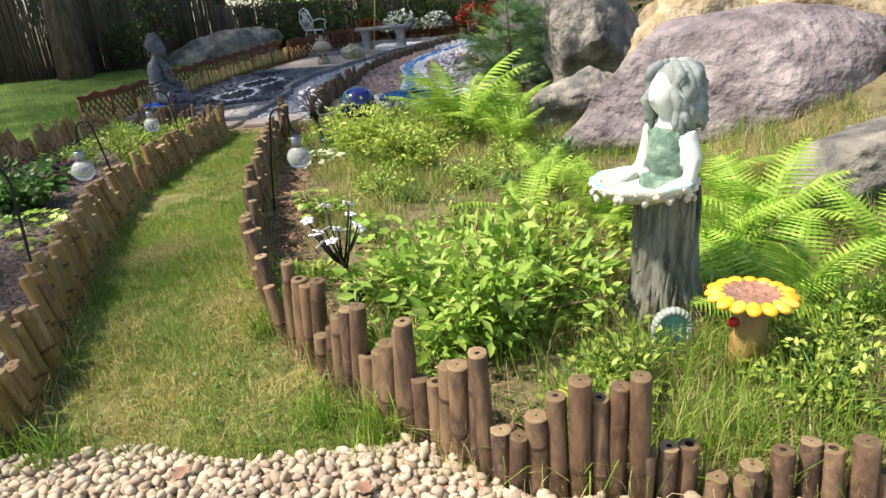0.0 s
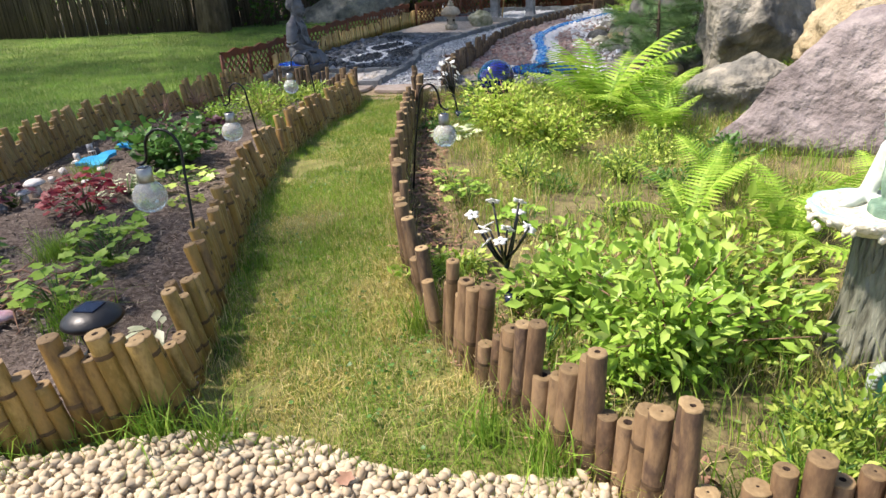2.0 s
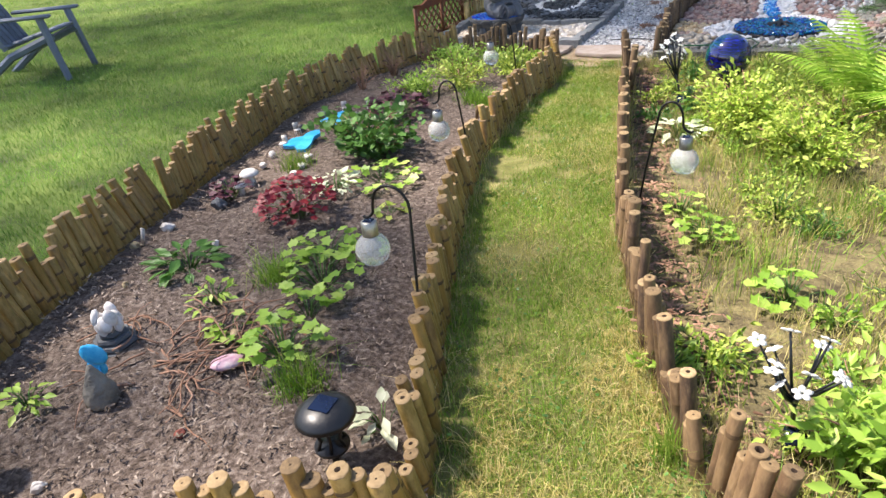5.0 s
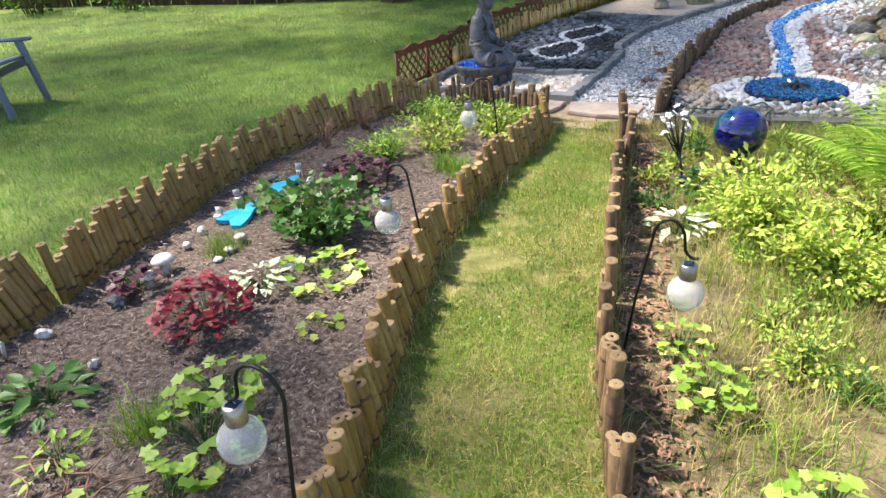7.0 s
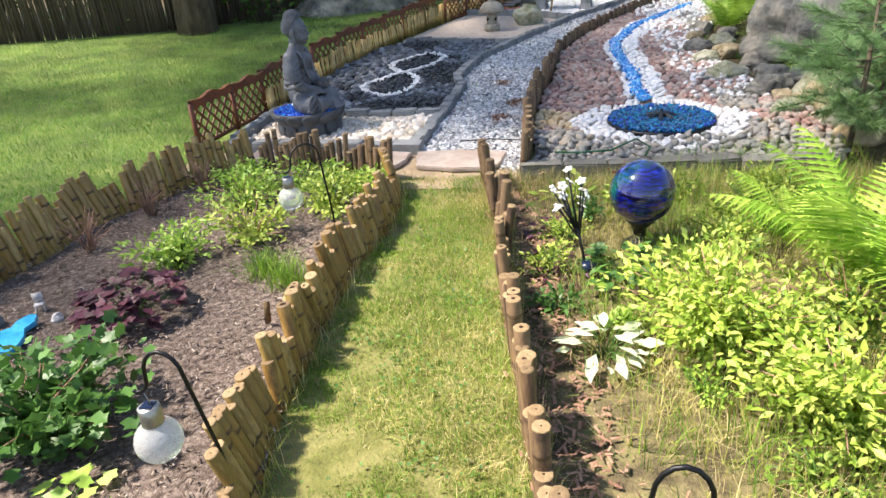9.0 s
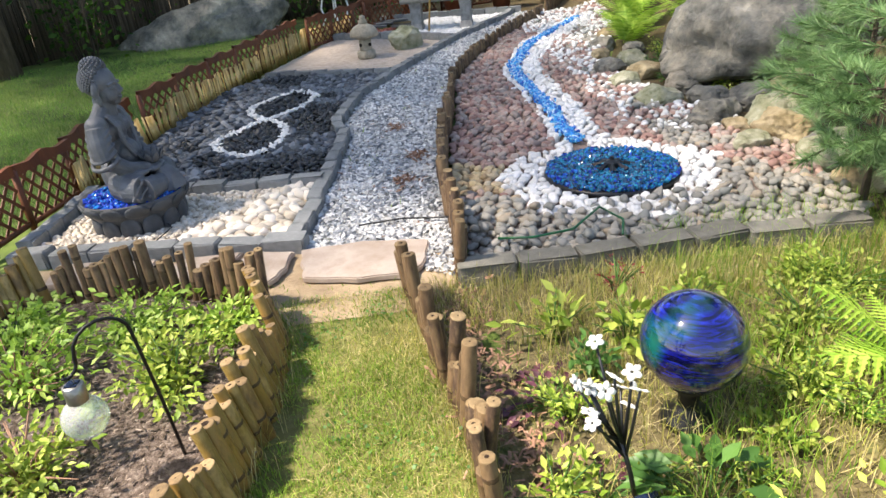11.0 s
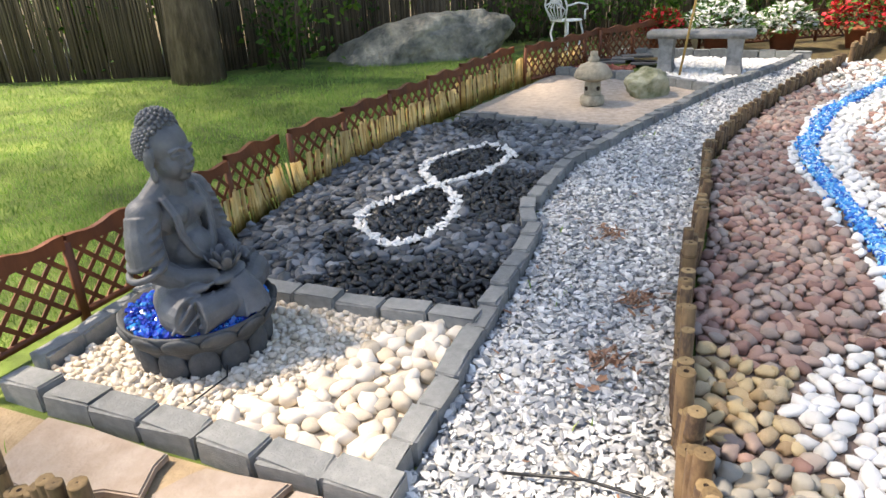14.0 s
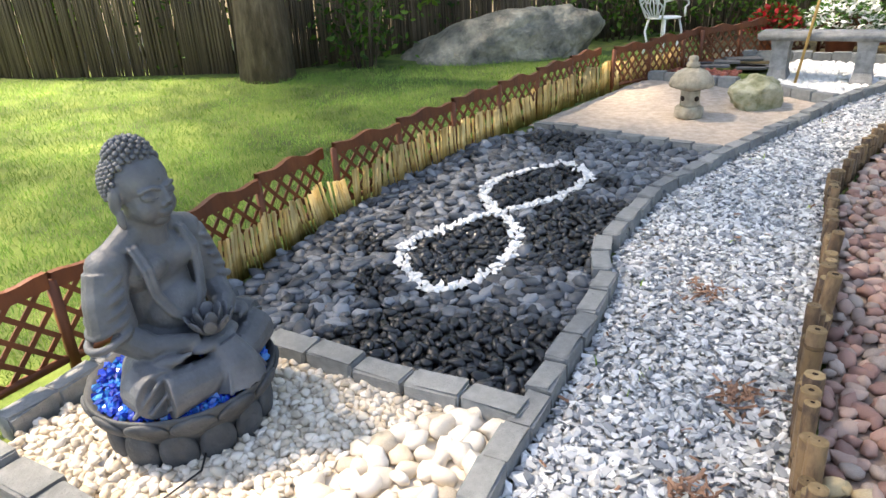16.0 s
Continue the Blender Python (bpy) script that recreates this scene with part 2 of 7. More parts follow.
    "slate": material("dark_slate", ["3a3d40", "565a5e", "6c7074"], 12, 0.7, 0.4, rand=0.5),
    "redchip": material("red_lava_chip", ["6a3a30", "8c5044", "a06a5c"], 12, 0.9, 0.3, rand=0.8),
    "hose": material("green_hose", ["0c4a2c", "14643c"], 12, 0.45, 0),
    "ceramic": material("painted_miniature", ["9a948c", "cfcac4", "e8e4e0"], 25, 0.6, 0.3),
    "pinkshell": material("pink_shell", ["c890a4", "dcb4c0", "efe4e0"], 18, 0.4, 0.3, 60),
    "forest": material("leaf_litter", ["2f2718", "4a3d26", "5c5030", "3c4420"], 14, 0.95, 1.0, 60, glob=True),
}


def glassy(name, col, rough, swirl):
    m = bpy.data.materials.new(name)
    m.use_nodes = True
    n, l = m.node_tree.nodes, m.node_tree.links
    bs = n["Principled BSDF"]
    bs.inputs["Roughness"].default_value = rough
    tc = n.new("ShaderNodeTexCoord")
    if swirl:
        mp = n.new("ShaderNodeMapping")
        mp.inputs["Scale"].default_value, mp.inputs["Rotation"].default_value = (2.0, 2.0, 14.0), (0.5, 0.6, 0)
        no = n.new("ShaderNodeTexNoise")
        no.inputs["Scale"].default_value, no.inputs["Detail"].default_value, no.inputs["Distortion"].default_value = 7.0, 6, 1.2
        l.new(tc.outputs["Object"], mp.inputs[0])
        l.new(mp.outputs[0], no.inputs["Vector"])
        cr = n.new("ShaderNodeValToRGB")
        for i, (p, c) in enumerate(((0.4, "03041e"), (0.58, "0a1064"), (0.72, "1a2aa0"), (0.9, "7a8ace"))):
            if i > 1:
                cr.color_ramp.elements.new(p)
            cr.color_ramp.elements[i].position, cr.color_ramp.elements[i].color = p, srgb(c)
        l.new(no.outputs[0], cr.inputs[0])
        n2 = n.new("ShaderNodeTexNoise")
        n2.inputs["Scale"].default_value = 5.0
        l.new(tc.outputs["Object"], n2.inputs["Vector"])
        mr = n.new("ShaderNodeMapRange")
        mr.inputs[1].default_value, mr.inputs[2].default_value = 0.52, 0.68
        l.new(n2.outputs[0], mr.inputs[0])
        mx = n.new("ShaderNodeMix")
        mx.data_type = "RGBA"
        l.new(mr.outputs[0], mx.inputs[0])
        l.new(cr.outputs[0], mx.inputs[6])
        mx.inputs[7].default_value = srgb("0a5a4c")
        l.new(mx.outputs[2], bs.inputs["Base Color"])
        bs.inputs["Coat Weight"].default_value = 1.0
        bs.inputs["Coat Roughness"].default_value = 0.02
    else:
        bs.inputs["Base Color"].default_value = srgb(col)
        bs.inputs["Transmission Weight"].default_value, bs.inputs["IOR"].default_value = 0.75, 1.2
        vo = n.new("ShaderNodeTexVoronoi")
        vo.feature = "DISTANCE_TO_EDGE"
        vo.inputs["Scale"].default_value = 45
        l.new(tc.outputs["Object"], vo.inputs["Vector"])
        bp = n.new("ShaderNodeBump")
        bp.inputs["Strength"].default_value, bp.inputs["Distance"].default_value = 0.5, 0.004
        l.new(vo.outputs[0], bp.inputs["Height"])
        l.new(bp.outputs[0], bs.inputs["Normal"])
    return m


M["ball"] = glassy("blue_swirl_glass", "", 0.08, True)
M["crackle"] = glassy("crackle_glass", "f0f4f0", 0.12, False)


# ---- small building kit ----
rng = np.random.default_rng(7)


def step(a, b, v):
    u = np.clip((np.asarray(v, float) - a) / (b - a), 0, 1)
    return u * u * (3 - 2 * u)


def gz(x, y):
    """Height of the ground."""
    x, y = np.asarray(x, float), np.asarray(y, float)
    z = 0.15 * np.clip((y - 8) / 3, 0, 1) + 0.12 * np.clip((y - 11) / 3, 0, 1)
    z = z + np.minimum(0.3, 0.035 * np.maximum(0, -3.7 - x)) * step(-1, 3, y)
    return z + 0.5 * step(1.0, 3.0, x) * step(2.2, 3.6, y)


def mesh_np(name, V, F, mats, index=None, smooth=True):
    V, F = np.asarray(V, np.float32), np.asarray(F, np.int32)
    me = bpy.data.meshes.new(name)
    k = F.shape[1]
    me.vertices.add(len(V))
    me.vertices.foreach_set("co", V.ravel())
    me.loops.add(F.size)
    me.loops.foreach_set("vertex_index", F.ravel())
    me.polygons.add(len(F))
    me.polygons.foreach_set("loop_start", np.arange(0, F.size, k, dtype=np.int32))
    me.polygons.foreach_set("use_smooth", np.full(len(F), smooth, bool))
    for m in mats if isinstance(mats, (list, tuple)) else [mats]:
        me.materials.append(m)
    if index is not None:
        me.polygons.foreach_set("material_index", np.asarray(index, np.int32))
    me.update(calc_edges=True)
    return me


def bm_mesh(name, bm, mats, smooth=True):
    me = bpy.data.meshes.new(name)
    for f in bm.faces:
        f.smooth = smooth
    bm.to_mesh(me)
    bm.free()
    for m in mats if isinstance(mats, (list, tuple)) else [mats]:
        me.materials.append(m)
    return me


def thing(name, x, y, z, rz=0, label="", category="", group="", kind="", scale=1.0):
    ob = new(name)
    ob.matrix_basis = pose(x, y, z, 0, 0, rz) @ Matrix.Diagonal((scale, scale, scale, 1))
    return tagged(ob, label, category, group, kind)


def child(name, me, parent, m=None, label=""):
    ob = new(name, me)
    ob.parent = parent
    if m is not None:
        ob.matrix_basis = m
    return tagged(ob, label)


def part(name, bm, mat, parent, label="", smooth=True):
    return child(name, bm_mesh(name, bm, mat, smooth), parent, None, label)


def ico(sub=1):
    bm = bmesh.new()
    bmesh.ops.create_icosphere(bm, subdivisions=sub, radius=1)
    bm.verts.index_update()
    V = np.array([v.co[:] for v in bm.verts])
    F = np.array([[v.index for v in f.verts] for f in bm.faces])
    bm.free()
    return V, F


ICO1, ICO2, ICO3, ICO5 = ico(1), ico(2), ico(3), ico(5)


def blob(bm, c, r, rot=None, sub=3, mi=0):
    """An ellipsoid added to bm."""
    R = (rot or Matrix.Identity(4)).to_4x4()
    out = bmesh.ops.create_icosphere(bm, subdivisions=sub, radius=1, matrix=Matrix.Translation(c) @ R @ Matrix.Diagonal((*r, 1)))
    for v in out["verts"]:
        for f in v.link_faces:
            f.material_index = mi


def limb(bm, pts, rad, seg=10, mi=0, cap=True):
    """A tube of changing radius along points, added to bm."""
    pts = [Vector(p) for p in pts]
    rad = rad if isinstance(rad, (list, tuple)) else [rad] * len(pts)
    rings = []
    for i, p in enumerate(pts):
        d = (pts[min(i + 1, len(pts) - 1)] - pts[max(i - 1, 0)]).normalized()
        a = d.orthogonal().normalized() if not rings else (last - d * last.dot(d)).normalized()
        last, b = a, d.cross(a)
        rings.append([bm.verts.new(p + (a * math.cos(t) + b * math.sin(t)) * rad[i]) for t in [2 * math.pi * k / seg for k in range(seg)]])
    for r0, r1 in zip(rings, rings[1:]):
        for k in range(seg):
            bm.faces.new((r0[k], r0[(k + 1) % seg], r1[(k + 1) % seg], r1[k])).material_index = mi
    if cap:
        bm.faces.new(rings[0][::-1]).material_index = mi
        bm.faces.new(rings[-1]).material_index = mi


def lathe(bm, prof, seg=32, mi=0, wave=0.0, lobes=0):
    """A turned shape from (radius, height) pairs, added to bm."""
    rings = []
    for r, z in prof:
        rings.append([bm.verts.new((r * (1 + wave * abs(math.cos(lobes * t / 2))) * math.cos(t), r * (1 + wave * abs(math.cos(lobes * t / 2))) * math.sin(t), z)) for t in [2 * math.pi * k / seg for k in range(seg)]])
    for r0, r1 in zip(rings, rings[1:]):
        for k in range(seg):
            bm.faces.new((r0[k], r0[(k + 1) % seg], r1[(k + 1) % seg], r1[k])).material_index = mi
    bm.faces.new(rings[0][::-1]).material_index = mi
    bm.faces.new(rings[-1]).material_index = mi


def box(bm, c, d, m=None, bev=0.0):
    out = bmesh.ops.create_cube(bm, size=1, matrix=(m or Matrix.Identity(4)) @ Matrix.Translation(c) @ Matrix.Diagonal((*d, 1)))
    if bev:
        ed = list({e for v in out["verts"] for e in v.link_edges})
        bmesh.ops.bevel(bm, geom=ed, offset=bev, segments=2, affect="EDGES")


def inside(poly, P):
    """Which of the points P lie in the polygon."""
    poly = np.asarray(poly)
    x, y = P[:, 0], P[:, 1]
    res = np.zeros(len(P), bool)
    j = len(poly) - 1
    for i in range(len(poly)):
        xi, yi, xj, yj = *poly[i], *poly[j]
        c = ((yi > y) != (yj > y)) & (x < (xj - xi) * (y - yi) / (yj - yi + 1e-12) + xi)
        res ^= c
        j = i
    return res


def spread(poly, s, jitter=0.35):
    """Points about s apart in a polygon."""
    a = np.asarray(poly)
    x, y = np.meshgrid(np.arange(a[:, 0].min(), a[:, 0].max(), s), np.arange(a[:, 1].min(), a[:, 1].max(), s * 0.866))
    x[1::2] += s / 2
    P = np.stack([x.ravel(), y.ravel()], 1) + rng.uniform(-jitter, jitter, (x.size, 2)) * s
    return P[inside(poly, P)]


def rain(poly, n):
    a = np.asarray(poly)
    P = rng.uniform(a.min(0), a.max(0), (int(n), 2))
    return P[inside(poly, P)]


def turns(n, tilt):
    """Random turns: any yaw, some tilt."""
    y, t, w = rng.uniform(0, 2 * np.pi, n), rng.normal(0, tilt, n), rng.uniform(0, 2 * np.pi, n)
    K = np.zeros((n, 3, 3))
    ax = np.stack([np.cos(w), np.sin(w), np.zeros(n)], 1)
    K[:, 0, 1], K[:, 0, 2], K[:, 1, 0], K[:, 1, 2], K[:, 2, 0], K[:, 2, 1] = -ax[:, 2], ax[:, 1], ax[:, 2], -ax[:, 0], -ax[:, 1], ax[:, 0]
    T = np.eye(3) + np.sin(t)[:, None, None] * K + (1 - np.cos(t))[:, None, None] * (K @ K)
    Z = np.zeros((n, 3, 3))
    Z[:, 0, 0], Z[:, 0, 1], Z[:, 1, 0], Z[:, 1, 1], Z[:, 2, 2] = np.cos(y), -np.sin(y), np.sin(y), np.cos(y), 1
    return T @ Z


def strew(templates, pos, scale, tilt=0.3):
    """Many copies of a few small shapes as one set of vertices and faces."""
    VV, FF, o = [], [], 0
    n = len(pos)
    R = turns(n, tilt)
    scale = np.asarray(scale) if np.ndim(scale) == 2 else np.repeat(np.asarray(scale)[:, None], 3, 1)
    pick = rng.integers(0, len(templates), n)
    for k, (V, F) in enumerate(templates):
        i = np.nonzero(pick == k)[0]
        if not len(i):
            continue
        W = np.einsum("nij,nvj->nvi", R[i], V[None] * scale[i][:, None, :]) + pos[i][:, None, :]
        VV.append(W.reshape(-1, 3))
        FF.append((F[None] + (np.arange(len(i)) * len(V))[:, None, None]).reshape(-1, F.shape[1]) + o)
        o += len(i) * len(V)
    return np.concatenate(VV), np.concatenate(FF)


def pebble_shape(base, lump, seed):
    V = base[0].copy()
    for i, v in enumerate(V):
        k = 1 + lump * noise.noise(Vector(v) * 1.3 + Vector((seed * 7.1, seed * 3.3, 0)))
        V[i] = v * k
    return V, base[1]


PEBBLES = [pebble_shape(ICO2, 0.45, s) for s in range(7)]
CHIPS = [pebble_shape(ICO1, 0.9, s) for s in range(8)]


def at_ground(P, dz=0.0):
    return np.column_stack([P, gz(P[:, 0], P[:, 1]) + dz])


def zone(name, poly, dz, mat, cell=0.25, label="", category="", rough=0.0):
    """A sheet over a polygon that follows the ground."""
    bm = bmesh.new()
    f = bm.faces.new([bm.verts.new((x, y, 0)) for x, y in poly])
    bmesh.ops.triangulate(bm, faces=[f])
    a = np.asarray(poly)
    for ax in (0, 1):
        for v in np.arange(a[:, ax].min() + cell / 2, a[:, ax].max(), cell):
            co, no = [0, 0, 0], [0, 0, 0]
            co[ax], no[ax] = v, 1
            bmesh.ops.bisect_plane(bm, geom=bm.verts[:] + bm.edges[:] + bm.faces[:], plane_co=co, plane_no=no)
    bmesh.ops.recalc_face_normals(bm, faces=bm.faces)
    if sum(f.normal.z for f in bm.faces) < 0:
        bmesh.ops.reverse_faces(bm, faces=bm.faces)
    for v in bm.verts:
        v.co.z = float(gz(v.co.x, v.co.y)) + dz + rough * noise.noise(v.co * 3)
    ob = new(name, bm_mesh(name, bm, mat))
    return tagged(ob, label, category, kind="structure")


def along(line, s):
    """Points every s along a polyline, with the direction."""
    L = [Vector((x, y, 0)) for x, y in line]
    out, left = [], 0.0
    for a, b in zip(L, L[1:]):
        d = (b - a).length
        u = left
        while u < d:
            p = a.lerp(b, u / d)
            out.append((p.x, p.y, math.atan2(b.y - a.y, b.x - a.x)))
            u += s
        left = u - d
    return out


# ---- plan ----
INNER = [(-1.14, 1.46), (-1.3, 1.95), (-1.5, 2.52), (-1.6, 2.9), (-1.72, 3.34), (-1.85, 4.0), (-1.88, 4.5), (-1.88, 5.0), (-1.82, 5.6), (-1.84, 5.95), (-1.94, 6.22)]
REAR = [(-1.97, 6.25), (-2.2, 6.37), (-2.45, 6.45), (-2.95, 6.5)]
OUTER = [(-2.98, 6.48), (-3.3, 6.2), (-3.55, 5.5), (-3.6, 4.6), (-3.45, 3.67), (-3.32, 3.0), (-3.17, 2.3), (-3.0, 1.75), (-2.88, 1.3)]
FRONT = [(-2.86, 1.2), (-2.65, 0.78), (-2.2, 0.93), (-2.06, 1.0), (-1.7, 1.18), (-1.34, 1.37), (-1.17, 1.44)]
LEFT_BED = INNER + REAR + OUTER + FRONT
RIGHT = [(1.4, 0.9), (0.81, 0.97), (0.54, 1.01), (0.35, 1.05), (0.11, 1.10), (-0.06, 1.27), (-0.25, 1.45), (-0.52, 1.84), (-0.72, 2.40), (-0.82, 2.75), (-0.93, 3.15), (-1.02, 3.85), (-1.12, 4.5), (-1.2, 5.2), (-1.28, 5.75), (-1.36, 6.25)]
STREAM_EDGE = [(-1.15, 6.36), (-1.13, 6.7), (-1.14, 7.28), (-1.10, 8.06), (-0.97, 9.05), (-0.88, 10.0), (-0.55, 10.93), (-0.2, 11.73), (0.68, 13.37)]
KERB_PATH = [(-1.94, 6.82), (-1.90, 7.2), (-1.88, 7.62), (-1.83, 8.23), (-1.81, 8.58), (-1.88, 8.99), (-1.76, 9.74), (-1.43, 10.52), (-0.69, 12.03), (0.02, 13.15), (0.3, 13.7)]
REEDS = [(-3.45, 7.95), (-3.41, 8.75), (-3.19, 9.99), (-2.9, 11.2), (-2.68, 11.98), (-1.98, 13.5)]
LATTICE = [(-3.62, 6.95), (-3.55, 7.64), (-3.52, 8.85), (-3.36, 9.5), (-3.04, 10.83), (-2.75, 11.94), (-1.85, 13.6)]
BED_RIGHT = RIGHT[::-1] + [(2.2, 0.4), (3.6, 2.0), (3.6, 6.3)]
BUDDHA_BED = [(-3.36, 7.04), (-1.98, 6.86), (-1.92, 7.74), (-3.3, 7.86)]
BLACK_BED = [(-3.42, 7.92), (-1.92, 7.8)] + KERB_PATH[3:8] + [(-1.5, 10.55), (-2.74, 10.95), (-3.1, 10.5), (-3.3, 9.6)]
SAND_BED = [(-2.86, 11.05), (-1.45, 10.62), (-0.75, 12.0), (-1.3, 12.6), (-2.1, 13.0), (-2.3, 12.75)]
PATH_GRAVEL = [(-1.88, 6.78)] + [(x + 0.05, y) for x, y in KERB_PATH] + [(0.95, 13.8)] + [(x - 0.02, y) for x, y in STREAM_EDGE[::-1]]
STREAM_BED = [(x + 0.05, y) for x, y in STREAM_EDGE] + [(1.5, 13.6), (1.4, 12.6), (1.05, 11.3), (0.6, 10.1), (0.72, 8.8), (0.95, 8.2), (1.0, 7.4), (0.75, 6.42), (0.55, 6.42)]
PATH_GRASS = [(-1.12, 1.42)] + INNER + [(-1.9, 6.3), (-1.36, 6.3)] + RIGHT[4:][::-1]
STREAM = [(-0.2, 7.75), (-0.2, 7.91), (-0.22, 8.24), (-0.21, 8.93), (-0.26, 9.75), (-0.25, 10.27), (0.11, 11.31), (1.01, 12.72)]

# ---- ground ----
gx = np.concatenate([np.linspace(-70, -10, 16)[:-1], np.linspace(-10, 5, 61), np.linspace(5, 60, 14)[1:]])
gy = np.concatenate([np.linspace(-50, -3, 12)[:-1], np.linspace(-3, 20, 93), np.linspace(20, 90, 16)[1:]])
X, Y = np.meshgrid(gx, gy)
V = np.column_stack([X.ravel(), Y.ravel(), gz(X.ravel(), Y.ravel()) - 0.012])
a = (np.arange(len(gy) - 1)[:, None] * len(gx) + np.arange(len(gx) - 1)[None]).ravel()
tagged(new("ground", mesh_np("ground", V, np.stack([a, a + 1, a + 1 + len(gx), a + len(gx)], 1), M["lawn"])), "mown green lawn soil under the garden", "ground", kind="structure")
zone("path_soil", PATH_GRASS, 0.0, M["pathsoil"], label="worn grassy path between bamboo edgings", category="path", rough=0.01)
mulch = zone("mulch_bed", LEFT_BED, 0.012, M["mulch"], 0.15, "dark brown bark mulch of the fairy bed", "mulch", 0.03)
zone("planting_bed", BED_RIGHT, 0.0, M["drysoil"], 0.2, "dry weedy soil of the fern bed", "soil", 0.02)
front_bed = zone("front_gravel", [(-5, -1.5), (3, -1.5), (2.2, 0.5), (0.81, 0.95), (0.11, 1.08), (-0.1, 1.3), (-0.5, 1.28), (-0.8, 1.36), (-1.15, 1.36), (-1.7, 1.14), (-2.2, 0.9), (-2.65, 0.74), (-5, -0.2)], 0.004, M["gravel"], 0.3, "cream pebble gravel before the beds", "gravel")
buddha_bed = zone("pebble_bed", BUDDHA_BED, 0.008, M["cream"], 0.2, "cream pebbles inside grey kerb stones", "pebbles")
black_bed = zone("black_stone_bed", BLACK_BED, 0.004, M["blackdirt"], 0.25, "black polished pebble bed with white figure", "pebbles")
sand = zone("sand_bed", SAND_BED, 0.02, M["sand"], 0.06, "raked beige sand with curved furrows", "sand")
for v in sand.data.vertices:
    d = math.hypot(v.co.x + 1.9, v.co.y - 11.4)
    v.co.z += 0.004 * math.sin(d * 70)
zone("gravel_path", PATH_GRAVEL, 0.003, M["graveldirt"], 0.25, "white marble chip garden path", "path")
stream_bed = zone("stone_stream", STREAM_BED, 0.006, M["riverdirt"], 0.25, "dry stream of river stones", "stones")
zone("step_earth", [(-3.6, 6.95), (-1.9, 6.78), (-1.15, 6.76), (-1.17, 6.3), (-1.36, 6.12), (-1.86, 6.1), (-1.98, 6.3), (-2.45, 6.5), (-2.95, 6.55), (-3.6, 6.5)], 0.003, M["clay"], 0.2, "cracked bare earth round the flagstones", "earth", 0.006)
zone("woodland_floor", [(-40, 12), (-9.3, 12.0), (-6.5, 13.0), (-5.2, 15), (-2.5, 17.8), (4, 19.2), (9, 16), (30, 30), (-20, 60), (-40, 40)], 0.0, M["forest"], 3.0, "brown woodland floor of leaf litter", "ground")
zone("back_soil", [(0.35, 13.8), (1.0, 13.5), (1.55, 13.7), (1.5, 12.6), (1.1, 11.3), (0.65, 10.1), (0.77, 8.8), (1.0, 8.2), (1.05, 7.4), (0.8, 6.35), (3.6, 6.32), (9, 9), (8, 16), (4, 19), (-2.2, 17.4), (-1.6, 13.9)], 0.0, M["forest"], 0.5, "dark soil of the wooded bank", "soil")


# ---- bamboo edging ----
def pole_mesh(seed, mat, r=0.0235):
    """A bamboo pole one metre long to be cut to size: knots, cut top with a hollow painted dark for the shade inside.
    """
    rr = random.Random(seed)
    n, seg, hole = rr.choice([1, 1, 2]), 9, rr.choice([0.12, 0.15, 0.3, 0.45])
    zs = [(0.0, 1, 0)]
    for k in range(n):
        z = (k + rr.uniform(0.35, 0.75)) / n
        zs += [(z - 0.02, 1.0, 0), (z, 1.06, 1), (z + 0.02, 1.0, 0)]
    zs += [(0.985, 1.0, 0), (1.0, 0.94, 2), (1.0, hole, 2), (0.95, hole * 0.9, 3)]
    V, F, mi = [], [], []
    for z, k, m in zs:
        for s in range(seg):
            t = 2 * math.pi * s / seg
            V.append((r * k * math.cos(t), r * k * math.sin(t) * rr.uniform(0.97, 1.03), z))
    for i in range(len(zs) - 1):
        for s in range(seg):
            F.append((i * seg + s, i * seg + (s + 1) % seg, (i + 1) * seg + (s + 1) % seg, (i + 1) * seg + s))
            mi.append(zs[i + 1][2] if zs[i + 1][2] else zs[i][2] if zs[i][2] == 1 else 0)
    c = len(V)
    V.append((0, 0, 0.95))
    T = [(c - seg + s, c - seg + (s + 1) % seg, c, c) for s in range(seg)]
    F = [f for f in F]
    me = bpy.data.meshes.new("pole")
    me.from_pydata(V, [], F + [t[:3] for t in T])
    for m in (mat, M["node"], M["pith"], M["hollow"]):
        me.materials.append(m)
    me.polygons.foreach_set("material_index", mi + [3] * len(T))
    me.polygons.foreach_set("use_smooth", [True] * len(me.polygons))
    me.update()
    return me


POLES = {k: [pole_mesh(s, M[k]) for s in range(7)] for k in ("bamboo", "bamboo_grey")}


